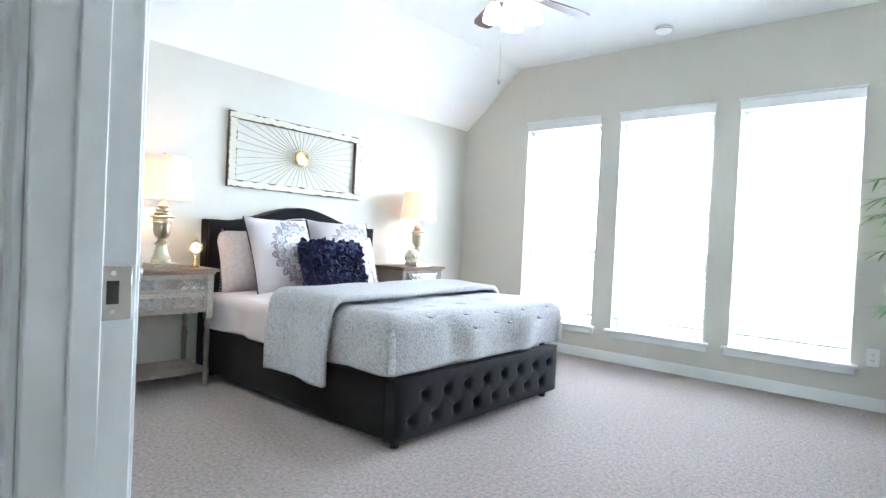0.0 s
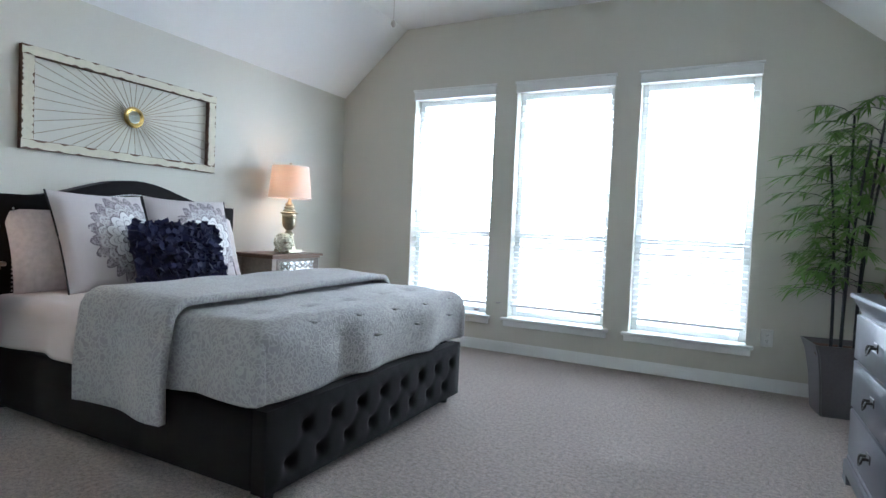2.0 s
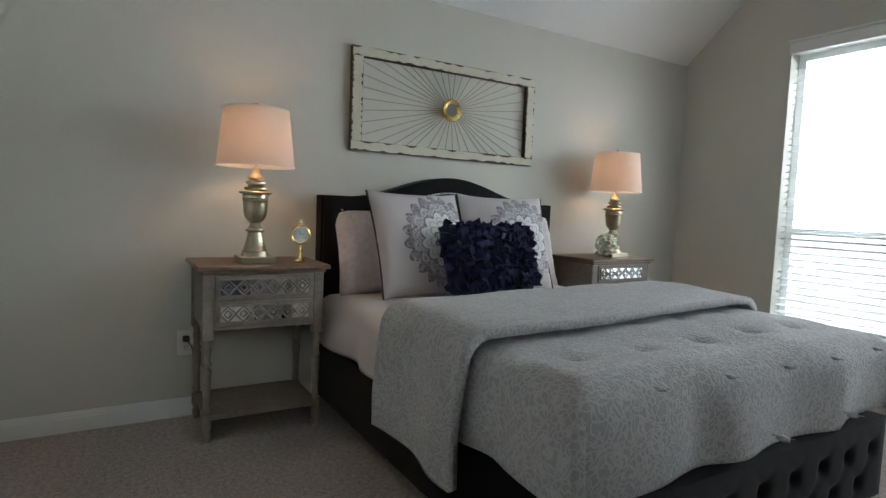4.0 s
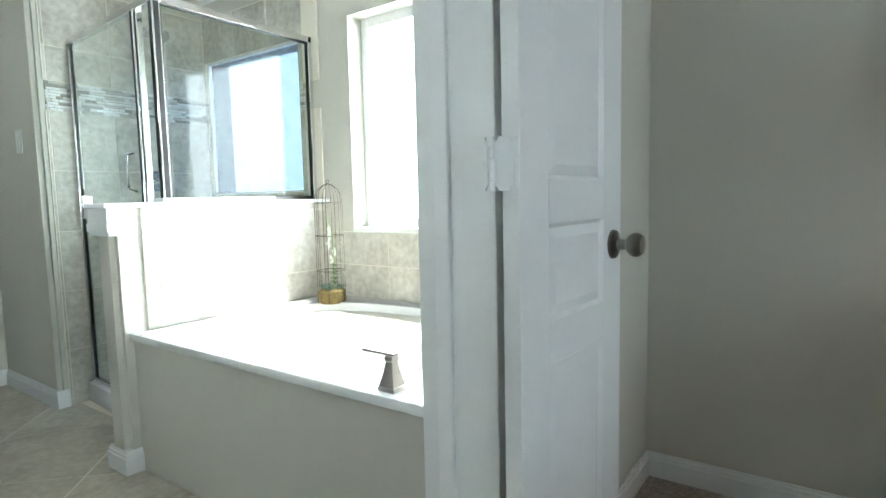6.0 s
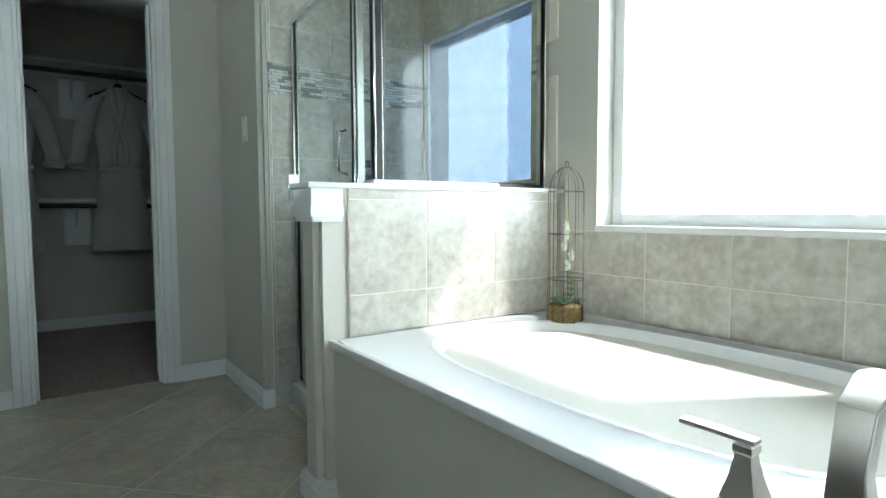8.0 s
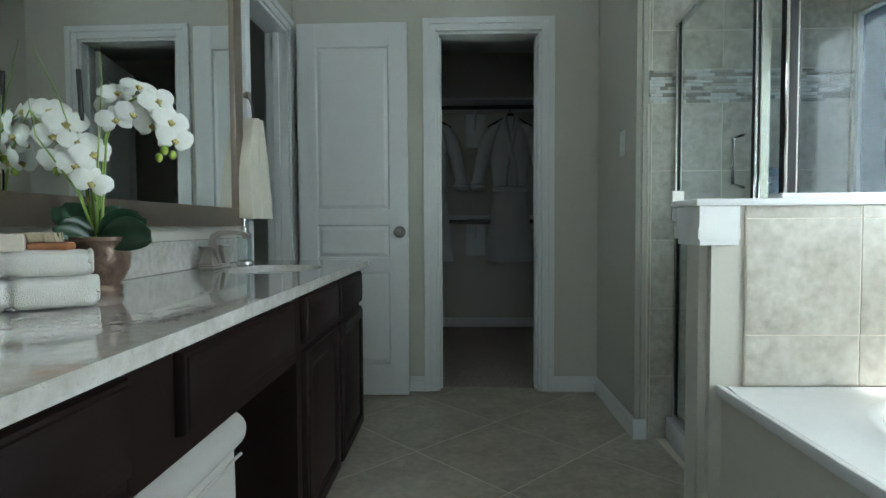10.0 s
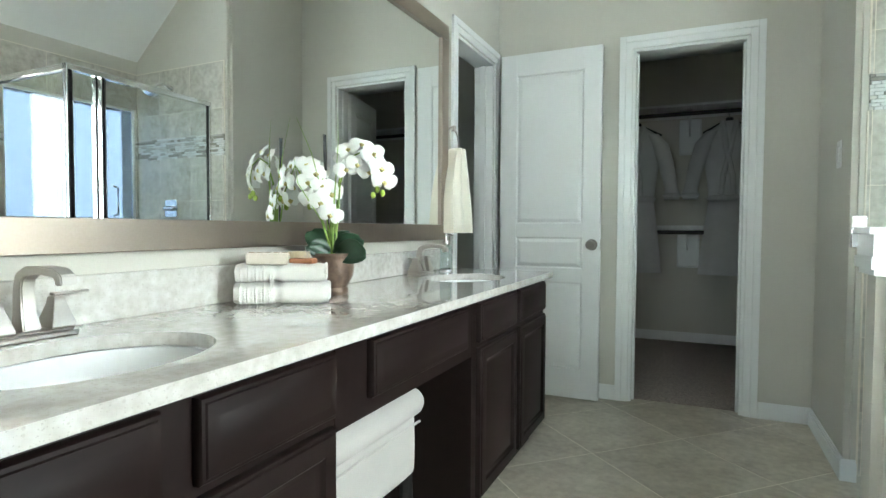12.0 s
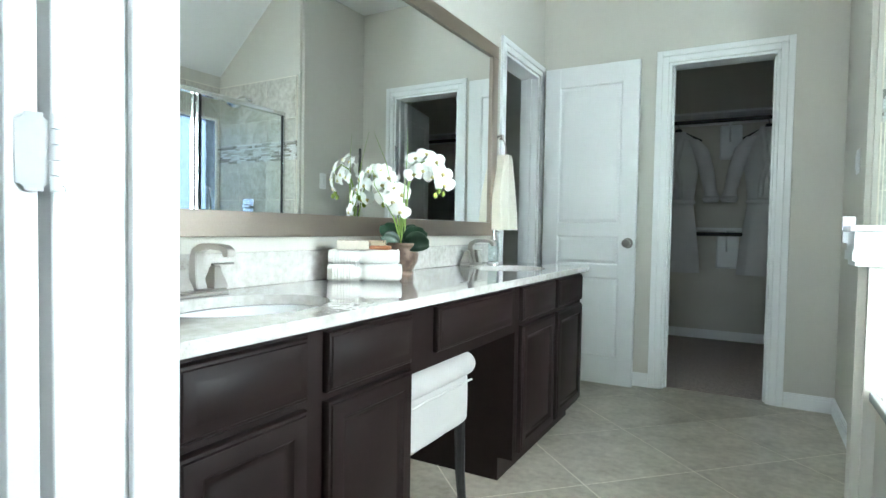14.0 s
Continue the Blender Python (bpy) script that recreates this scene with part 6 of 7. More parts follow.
lathe(bm, [(0.068, 0), (0.066, -0.018), (0.05, -0.032), (0.03, -0.036)][::-1])
part("body", bm, PLASTIC, sm)
bm = B()
torus(bm, (0, 0, -0.016), 0.066, 0.003)
part("vent_ring", bm, GREYWOOD, sm)

# ---- ceiling fan ----
fan = thing("ceiling_fan", "brown-bladed ceiling fan with lit glass bowls", "ceiling fan", (-2.97, 3.56, TOP))
bm = B()
lathe(bm, [(0.065, 0), (0.065, -0.03), (0.03, -0.05), (0.012, -0.055), (0.012, -0.16), (0.05, -0.165), (0.095, -0.19), (0.10, -0.25), (0.085, -0.285), (0.05, -0.30), (0.045, -0.34), (0.02, -0.36)][::-1])
part("motor", bm, NICKEL, fan)
for k in range(5):
    a = radians(2 + 72 * k)
    m = Matrix.Rotation(a, 4, "Z")
    bm = B()
    prism(bm, [(0.19, -0.045), (0.35, -0.062), (0.52, -0.066), (0.575, -0.05), (0.59, 0.0), (0.575, 0.05), (0.52, 0.066), (0.35, 0.062), (0.19, 0.045)], -0.004, 0.004)
    bmesh.ops.rotate(bm, verts=bm.verts, cent=(0, 0, 0), matrix=Matrix.Rotation(radians(12), 3, "X"))
    bmesh.ops.translate(bm, verts=bm.verts, vec=(0, 0, -0.265))
    bmesh.ops.transform(bm, matrix=m, verts=bm.verts)
    bl = part("blade", bm, FANBLADE, fan)
    bm = B()
    box(bm, 0.08, -0.018, -0.275, 0.21, 0.018, -0.268, 0.002)
    bmesh.ops.transform(bm, matrix=m, verts=bm.verts)
    part("blade_arm", bm, NICKEL, bl)
for k in range(4):
    a = radians(35 + 90 * k)
    c = (0.11 * math.cos(a), 0.11 * math.sin(a), -0.37)
    bm = B()
    tube(bm, [(0.03 * math.cos(a), 0.03 * math.sin(a), -0.33), (0.08 * math.cos(a), 0.08 * math.sin(a), -0.325), (c[0], c[1], -0.345)], 0.008)
    ar = part("light_arm", bm, NICKEL, fan)
    bm = B()
    lathe(bm, [(0.02, -0.345), (0.04, -0.365), (0.055, -0.40), (0.062, -0.445), (0.055, -0.447), (0.03, -0.40)][::-1], (c[0], c[1], 0))
    part("glass_bowl", bm, BULB, ar, "lit white glass bowl")
bm = B()
rod(bm, (-0.075, 0, -0.30), (-0.075, 0, -0.76), 0.0014, seg=6)
lathe(bm, [(0.004, -0.76), (0.012, -0.772), (0.012, -0.782), (0.004, -0.795)][::-1], (-0.075, 0, 0), seg=12)
part("pull_chain", bm, NICKEL, fan, "hanging pull chain")

# ---- on the nightstands ----
ck = thing("table_clock", "small brass pocket-watch style clock on the nightstand", "clock", (-4.57, 2.538, 0.7395), 0)
bm = B()
lathe(bm, [(0.024, 0), (0.024, 0.006), (0.012, 0.012), (0.006, 0.02), (0.005, 0.045), (0.009, 0.05), (0.005, 0.055), (0.005, 0.075)])
part("stand", bm, GOLD, ck)
bm = B()
torus(bm, (0, 0, 0.125), 0.040, 0.006, "x")
rod(bm, (-0.008, 0, 0.125), (0.002, 0, 0.125), 0.040, seg=28)
torus(bm, (0, 0, 0.182), 0.010, 0.002, "x", 16, 6)
rod(bm, (0, 0, 0.165), (0, 0, 0.178), 0.005, seg=10)
part("case", bm, GOLD, ck)
bm = B()
rod(bm, (0.002, 0, 0.125), (0.004, 0, 0.125), 0.036, seg=28)
dial = part("dial", bm, PLASTIC, ck, "white dial with dark marks")
bm = B()
for k in range(12):
    a = 2 * math.pi * k / 12
    rod(bm, (0.0045, 0.026 * math.sin(a), 0.125 + 0.026 * math.cos(a)), (0.0045, 0.032 * math.sin(a), 0.125 + 0.032 * math.cos(a)), 0.0012, seg=5)
rod(bm, (0.005, 0, 0.125), (0.005, 0.016, 0.132), 0.0013, seg=5)
rod(bm, (0.005, 0, 0.125), (0.005, -0.008, 0.148), 0.001, seg=5)
part("hour_marks", bm, BLACK, dial)

CREAMFLOWER = mat("cream hydrangea petal", (0.70, 0.68, 0.54), 0.7, var=0.12, scale=20, bump=0.1)
hy = thing("hydrangea", "cream hydrangea bloom in a small glass vase on the nightstand", "flower", (-4.52, 4.45, 0.7395))
bm = B()
lathe(bm, [(0.030, 0), (0.034, 0.01), (0.034, 0.06), (0.032, 0.06), (0.031, 0.012)])
part("vase", bm, CLEAR, hy, "small clear vase")
bm = B()
rnd = random.Random(8)
for k in range(150):
    d = Vector((rnd.gauss(0, 1), rnd.gauss(0, 1), rnd.gauss(0.25, 0.9))).normalized()
    c = Vector((0, 0, 0.085)) + d * Vector((0.068, 0.078, 0.056)).length * 0.56
    q = d.to_track_quat("Z", "Y")
    for j in range(4):
        a = math.pi / 2 * j + rnd.random()
        e = q @ Vector((math.cos(a), math.sin(a), 0.25))
        f = q @ Vector((-math.sin(a), math.cos(a), 0))
        bm.faces.new([bm.verts.new(c), bm.verts.new(c + e * 0.009 + f * 0.008), bm.verts.new(c + e * 0.017), bm.verts.new(c + e * 0.009 - f * 0.008)])
part("bloom", bm, CREAMFLOWER, hy)

# ---- on the vanity ----
POT = mat("bronze glazed ceramic", (0.17, 0.115, 0.085), 0.32, 0.3, var=0.45, scale=16, fine=40, bump=0.8, dist=0.006)
GREEN = mat("dark orchid leaf", (0.018, 0.055, 0.025), 0.35, var=0.25, scale=5, bump=0.05)
STEM = mat("orchid stem green", (0.28, 0.42, 0.10), 0.5, var=0.15, bump=0.03)
BUD = mat("orchid bud green", (0.35, 0.45, 0.08), 0.5, var=0.15, bump=0.03)
LIP = mat("orchid yellow lip", (0.62, 0.55, 0.22), 0.5, var=0.25, scale=60, bump=0.05)
oc = thing("orchid", "white moth orchid in a bronze glazed pot on the countertop", "orchid", (-2.415, -0.12, CT))
bm = B()
lathe(bm, [(0.044, 0), (0.047, 0.008), (0.046, 0.018), (0.042, 0.022), (0.047, 0.03), (0.060, 0.055), (0.064, 0.08), (0.060, 0.10), (0.062, 0.112), (0.066, 0.116), (0.064, 0.124), (0.056, 0.122), (0.052, 0.10)], seg=32)
part("pot", bm, POT, oc, "bronze glazed pot with relief")
bm = B()
lathe(bm, [(0.053, 0.10), (0.04, 0.116), (0.01, 0.12)])
part("moss", bm, DRIFT, oc)
for az, ln, wd, el in ((15, 0.125, 0.078, 62), (195, 0.115, 0.075, 48), (172, 0.125, 0.082, 20), (215, 0.11, 0.075, 66), (60, 0.09, 0.06, 40)):
    bm = B()
    d = Vector((math.cos(radians(az)), math.sin(radians(az)), 0))
    axis = d * math.cos(radians(el)) + Vector((0, 0, math.sin(radians(el))))
    sd = axis.cross(Vector((-0.5, 0.75, 0.45))).normalized()
    rows = []
    for i in range(9):
        t = i / 8
        w = wd * math.sin(math.pi * (0.06 + 0.9 * t)) ** 0.55 / 2
        p = Vector((0, 0, 0.115)) + d * (ln * t * math.cos(radians(el)) + 0.012) + Vector((0, 0, ln * math.sin(radians(el)) * t - 0.10 * ln * t * t * 3))
        rows.append([bm.verts.new(p + sd * w * q + Vector((-0.006, 0.010, 0.004)) * q * q) for q in (-1, -0.5, 0, 0.5, 1)])
    for a, b in zip(rows, rows[1:]):
        for k in range(4):
            bm.faces.new((a[k], a[k + 1], b[k + 1], b[k]))
    lf = part("leaf", bm, GREEN, oc)
    md = lf.modifiers.new("thick", "SOLIDIFY")
    md.thickness = 0.003
bm = B()
rod(bm, (0.012, 0.0, 0.10), (0.024, 0.004, 0.40), 0.0022, seg=8)
rod(bm, (0.024, 0.004, 0.37), (0.027, 0.005, 0.478), 0.0052, seg=10)
part("stake", bm, BLACK, oc, "black support stake")
STEMS = [[(0.0, -0.004, 0.11), (-0.008, -0.006, 0.24), (-0.018, -0.008, 0.34), (-0.045, -0.012, 0.405), (-0.09, -0.022, 0.425), (-0.132, -0.034, 0.405), (-0.148, -0.040, 0.36), (-0.135, -0.038, 0.315)],
         [(0.006, 0.004, 0.11), (0.004, 0.006, 0.22), (0.014, 0.008, 0.31), (0.042, 0.012, 0.372), (0.078, 0.018, 0.385)],
         [(0.0, 0.006, 0.11), (-0.006, 0.010, 0.20), (0.004, 0.016, 0.27), (0.034, 0.020, 0.298), (0.060, 0.024, 0.27)],
         [(-0.006, 0.0, 0.11), (-0.02, 0.004, 0.23), (-0.026, 0.0, 0.33), (-0.040, -0.006, 0.375)]]
for st in STEMS:
    bm = B()
    tube(bm, st, 0.0036, 7, 0.0016)
    part("stem", bm, STEM, oc)
for st in ([(0.002, 0.003, 0.11), (0.02, 0.012, 0.27), (0.055, 0.03, 0.42), (0.10, 0.045, 0.53)], [(0, 0, 0.11), (-0.012, 0.01, 0.28), (-0.022, 0.004, 0.45), (-0.018, 0.0, 0.54)], [(0, 0, 0.11), (0.05, 0.02, 0.30), (0.12, 0.04, 0.40), (0.17, 0.05, 0.44)], [(0, 0, 0.11), (0.02, 0.03, 0.22), (0.075, 0.07, 0.33), (0.085, 0.075, 0.41)]):
    bm = B()
    tube(bm, st, 0.0030, 5, 0.0005)
    part("grass_blade", bm, STEM, oc)


def orchid_flower(c, face, size, seed):
    rnd = random.Random(seed)
    q = Vector(face).normalized().to_track_quat("Z", "Y") @ Euler((0, 0, rnd.uniform(-0.4, 0.4))).to_quaternion()
    bm = B()
    for ang, ln, wd in ((90, 0.9, 0.62), (210, 0.85, 0.55), (330, 0.85, 0.55), (18, 1.05, 1.05), (162, 1.05, 1.05)):
        d = Vector((math.cos(radians(ang)), math.sin(radians(ang)), 0))
        sd = Vector((-d.y, d.x, 0))
        lift = 0.004 if ang in (18, 162) else 0.0
        rows = []
        for i in range(6):
            t = i / 5
            w = size * wd * (0.12 + 0.88 * math.sin(math.pi * (0.05 + 0.88 * t)) ** 0.8) / 2
            row = []
            for k in range(5):
                u = -1 + k / 2
                z = lift + size * (0.10 * t - 0.22 * t * t * (1 + 0.3 * rnd.random()) + 0.07 * (1 - u * u) * math.sin(math.pi * t)) + rnd.uniform(-0.0008, 0.0008)
                row.append(bm.verts.new(Vector(c) + q @ (d * size * ln * t + sd * w * u + Vector((0, 0, z)))))
            rows.append(row)
        for a, b in zip(rows, rows[1:]):
            for k in range(4):
                bm.faces.new((a[k], a[k + 1], b[k + 1], b[k]))
    f = part("flower", bm, PETAL, oc)
    bm = B()
    for dx, dy, r in ((0, -0.10, 0.15), (-0.13, -0.04, 0.09), (0.13, -0.04, 0.09), (0, 0.05, 0.08)):
        ball(bm, Vector(c) + q @ Vector((dx * size, dy * size, size * 0.12)), size * r, u=8, v=6)
    part("lip", bm, LIP, f, "yellow speckled lip")


rnd = random.Random(31)
spots = [(-0.040, -0.020, 0.432, -0.5, 0.8, 0.5), (-0.082, -0.030, 0.445, -0.6, 0.6, 0.7), (-0.125, -0.026, 0.415, -0.7, 0.7, 0.3), (-0.148, -0.034, 0.372, -0.8, 0.6, 0.1), (-0.080, -0.012, 0.385, -0.5, 0.9, 0.0), (-0.110, -0.030, 0.365, -0.4, 0.8, -0.2), (-0.045, -0.004, 0.372, -0.5, 0.9, 0.1), (-0.150, -0.046, 0.335, -0.6, 0.5, -0.3),
         (0.082, 0.016, 0.388, -0.4, 0.9, 0.3), (0.045, 0.022, 0.360, -0.6, 0.8, 0.1), (0.070, 0.026, 0.335, -0.3, 0.9, 0.0), (0.026, 0.014, 0.322, -0.6, 0.8, 0.2), (0.058, 0.026, 0.282, -0.5, 0.8, -0.2), (0.022, 0.030, 0.272, -0.6, 0.8, 0.0), (-0.006, 0.022, 0.236, -0.5, 0.8, -0.1), (-0.002, 0.012, 0.298, -0.8, 0.6, 0.1),
         (0.070, -0.020, 0.375, 0.8, -0.4, 0.3), (0.050, -0.022, 0.325, 0.9, -0.2, 0.1), (0.040, -0.018, 0.285, 0.8, 0.3, -0.1), (-0.020, -0.040, 0.400, 0.5, -0.8, 0.3), (-0.095, -0.050, 0.405, 0.3, -0.9, 0.2)]
for k, (x, y, z, fx, fy, fz) in enumerate(spots):
    orchid_flower((x, y, z), (fx, fy, fz), rnd.uniform(0.036, 0.042), k)
for p in ((-0.132, -0.036, 0.312), (-0.148, -0.040, 0.302), (-0.120, -0.034, 0.296), (0.066, 0.026, 0.262), (0.046, 0.030, 0.288)):
    bm = B()
    ball(bm, p, 0.008, sz=1.3, u=10, v=8)
    part("bud", bm, BUD, oc)

# towels with a soap box and a brush
TA = 35.0     # the stack lies askew on the counter


def towel_roll(z, length, depth, height, shift, coils):
    """A towel folded and rolled into a long bundle along its own x, drawn in by a cord, with ribbed hems on one half and the coils of the roll at one end."""
    o = thing("folded_towel", "rolled cream terry towel in a tied stack on the countertop", "towel", (-2.415 + shift, 0.102, CT + z), TA, group="stacked towels")
    bm = B()
    nu, nv = 60, 28
    rows = []
    for i in range(nu + 1):
        u = i / nu
        x = -length / 2 + length * u
        pinch = 1 - 0.20 * math.exp(-((u - 0.55) / 0.05) ** 2) - 0.10 * math.exp(-(u / 0.04) ** 2) - 0.10 * math.exp(-((1 - u) / 0.03) ** 2)
        rib = 0.0022 * max(0.0, math.sin(u * 150)) if u > 0.68 else 0.0
        row = []
        for k in range(nv):
            a = 2 * math.pi * k / nv
            ca, sa = math.cos(a), math.sin(a)
            e = 0.62
            q = 1 + 0.03 * noise.noise(Vector((u * 5 + z * 40, ca * 2, sa * 2)))
            yy = (depth / 2 * q + rib) * math.copysign(abs(ca) ** e, ca) * (0.5 + 0.5 * pinch)
            zz = (height / 2 * q + rib) * math.copysign(abs(sa) ** e, sa) * pinch
            row.append(bm.verts.new((x, yy, height / 2 + zz)))
        rows.append(row)
    for a, b in zip(rows, rows[1:]):
        for k in range(nv):
            bm.faces.new((a[k], a[(k + 1) % nv], b[(k + 1) % nv], b[k]))
    bm.faces.new(rows[-1])
    bm.faces.new(rows[0][::-1])
    part("fold", bm, WTERRY, o)
    for c, (cy, cw) in enumerate(coils):
        bm = B()
        pts = []
        for k in range(50):
            f = k / 49
            a = f * 5 * math.pi + c
            pts.append((-length / 2 - 0.001, cy + cw * (1 - 0.85 * f) * math.cos(a), height / 2 + height * 0.44 * (1 - 0.85 * f) * math.sin(a)))
        tube(bm, pts, 0.0045, 6)
        part("rolled_end", bm, WTERRY, o, "coiled end of the towel roll")
    return o


towel_roll(0.0, 0.235, 0.125, 0.058, 0.0, [(0.0, 0.056)])
tw = towel_roll(0.056, 0.225, 0.105, 0.048, 0.004, [(0.026, 0.024), (-0.026, 0.024)])
bm = B()
n = 40
rings = [(0.018, 0.056 * math.cos(2 * math.pi * k / n), -0.006 + 0.053 * math.sin(2 * math.pi * k / n)) for k in range(n + 1)]
tube(bm, rings, 0.0028, 6)
tube(bm, [(x + 0.007, y, z) for x, y, z in rings], 0.0028, 6)
part("tie_cord", bm, WTERRY, tw, "cream cord tied round the stack")
sb = thing("soap_box", "small cream box with scrolled print on the towels", "box", (-2.387, 0.128, CT + 0.103), 125)
bm = B()
box(bm, -0.035, -0.052, 0, 0.035, 0.052, 0.030, 0.002)
part("carton", bm, mat("cream printed card", (0.66, 0.60, 0.50), 0.7, var=0.05, scale=30, bump=0.0), sb)
bm = B()
for k in range(5):
    yy = -0.042 + k * 0.021
    torus(bm, (-0.0352, yy, 0.015), 0.007, 0.0009, "x", 14, 4)
    torus(bm, (0.0, yy, 0.0302), 0.008, 0.0009, "z", 14, 4)
part("scroll_print", bm, mat("brown print ink", (0.25, 0.17, 0.10), 0.7, bump=0.0), sb)
br = thing("nail_brush", "small wooden brush with pale bristles on the towels", "brush", (-2.462, 0.072, CT + 0.103), 100)
bm = B()
box(bm, -0.018, -0.040, 0.0, 0.018, 0.030, 0.015, 0.006, 2)
part("handle", bm, mat("cherry wood", (0.36, 0.15, 0.07), 0.5, var=0.15, scale=20, bump=0.05), br)
bm = B()
rnd = random.Random(4)
for k in range(90):
    x, y = rnd.uniform(-0.014, 0.014), rnd.uniform(-0.034, 0.012)
    rod(bm, (x, y, 0.015), (x * 1.3, y * 1.1 - 0.004, 0.032), 0.0009, seg=4)
tagged(part("bristles", bm, mat("pale bristle", (0.70, 0.62, 0.45), 0.8, bump=0.0), br), kind="stuff")

# soap dispenser
sd = thing("soap_dispenser", "crackled glass soap dispenser with a chrome pump", "soap dispenser", (-2.375, -1.04, CT))
bm = B()
lathe(bm, [(0.030, 0), (0.031, 0.012), (0.027, 0.015)])
part("foot", bm, CHROME, sd)
bm = B()
lathe(bm, [(0.027, 0.015), (0.027, 0.115), (0.022, 0.122), (0.014, 0.125)])
part("bottle", bm, glass("crackled glass", (0.85, 0.92, 0.92), 0.1), sd, "crackled clear bottle")
bm = B()
lathe(bm, [(0.016, 0.123), (0.016, 0.14), (0.007, 0.143), (0.007, 0.165), (0.011, 0.168), (0.011, 0.176)])
tube(bm, [(0, 0, 0.17), (-0.02, 0, 0.173), (-0.035, 0, 0.166)], 0.004)
part("pump", bm, CHROME, sd)

# towel ring and hand towel
tr = thing("towel_ring", "brushed nickel towel ring on the wall", "towel ring", (XV, -1.262, 1.484))
bm = B()
lathe(bm, [(0.024, 0), (0.022, 0.010), (0.011, 0.016), (0.010, 0.035), (0.015, 0.045), (0.014, 0.056)])
bmesh.ops.transform(bm, matrix=pose(0, 0, 0, 0, -90, 0), verts=bm.verts)
part("mount", bm, NICKEL, tr)
bm = B()
torus(bm, (-0.045, 0, -0.072), 0.070, 0.0045, "x")
part("ring", bm, NICKEL, tr)
bm = B()
nu, nv = 26, 40
ro = []
for side in (0, 1):
    for i in range(nu + 1) if side == 0 else range(nu, -1, -1):
        t = i / nu
        z = 1.364 - 0.392 * t
        half = 0.052 + 0.080 * math.sin(math.pi / 2 * min(1, t / 0.7))
        thick = 0.022 + 0.022 * t
        row = []
        for j in range(nv + 1):
            u = -1 + 2 * j / nv
            fold = 0.014 * math.cos(u * 7.5 + 0.6) * (1 - 0.3 * t)
            hem = 0.003 if 0.66 < t < 0.69 or 0.75 < t < 0.78 or 0.84 < t < 0.87 else 0
            x = -0.072 + fold + (-(thick + hem) if side == 0 else thick)
            row.append(bm.verts.new((XV + x, -1.245 + half * u, z + 0.02 * (1 - u * u) * (1 - t))))
        ro.append(row)
for a, b in zip(ro, ro[1:] + ro[:1]):
    for j in range(nv):
        bm.faces.new((a[j], a[j + 1], b[j + 1], b[j]))
for a, b in zip(range(nu + 1), range(2 * nu + 1, nu, -1)):
    if a < nu:
        for j in (0, nv):
            bm.faces.new((ro[a][j], ro[a + 1][j], ro[b - 1][j], ro[b][j]))
solo("hand_towel", bm, TERRY, "cream terry hand towel hanging from the ring", "towel")

# ---- vanity stool ----
st = thing("vanity_stool", "off-white upholstered stool with a scrolled back under the vanity", "stool", (-2.56, 0.155, 0), 0)
bm = B()
soft_box(bm, -0.185, -0.20, 0.335, -0.105, 0.20, 0.53, 14, 14, 0.03, 2, 0.003, 8)
part("backrest", bm, CREAMCLOTH, st)
bm = B()
n = 18
rings = [[bm.verts.new((-0.165 + rr * math.cos(2 * math.pi * k / n), yy, 0.532 + rr * math.sin(2 * math.pi * k / n))) for k in range(n)] for yy, rr in ((-0.198, 0.024), (-0.202, 0.034), (-0.190, 0.038), (-0.12, 0.039), (0.0, 0.039), (0.12, 0.039), (0.190, 0.038), (0.202, 0.034), (0.198, 0.024))]
for a, b in zip(rings, rings[1:]):
    for k in range(n):
        bm.faces.new((a[k], a[(k + 1) % n], b[(k + 1) % n], b[k]))
bm.faces.new(rings[0][::-1])
bm.faces.new(rings[-1])
part("rolled_top", bm, CREAMCLOTH, st, "scroll roll along the back")
bm = B()
tube(bm, [(-0.187, -0.201 + 0.0402 * k, 0.478 + 0.002 * math.sin(k * 2.0)) for k in range(11)], 0.0035, 6)
part("piping", bm, CREAMCLOTH, st)
bm = B()
soft_box(bm, -0.105, -0.225, 0.335, 0.20, 0.225, 0.44, 12, 12, 0.035, 4, 0.003, 8)
part("seat", bm, CREAMCLOTH, st)
for sx, sy in ((-0.15, -0.19), (0.165, -0.19), (0.165, 0.19), (-0.15, 0.19)):
    bm = B()
    tube(bm, [(sx, sy, 0.345), (sx * 1.02, sy * 1.02, 0.17), (sx * 1.10, sy * 1.06, 0.0)], 0.020, 8, 0.013)
    part("leg", bm, BLACK, st, "black tapered leg")

# ---- wire cage with plants on the tub deck ----
MOSS = mat("woven moss basket", (0.20, 0.15, 0.055), 0.9, var=0.5, scale=40, fine=160, bump=1.0, dist=0.006)
WIRE = mat("rusty wire", (0.10, 0.07, 0.055), 0.6, 0.6, var=0.3, scale=30, bump=0.1)
GREYGREEN = mat("grey-green succulent", (0.16, 0.25, 0.19), 0.55, var=0.25, scale=20, bump=0.05)
cg = thing("wire_birdcage", "tall wire birdcage of succulents on the tub deck", "birdcage", (-4.665, -0.18, TZ + 0.001))
bm = B()
lathe(bm, [(0.058, 0), (0.062, 0.01), (0.062, 0.055), (0.056, 0.062), (0.02, 0.064)])
part("moss_base", bm, MOSS, cg, "round moss base")
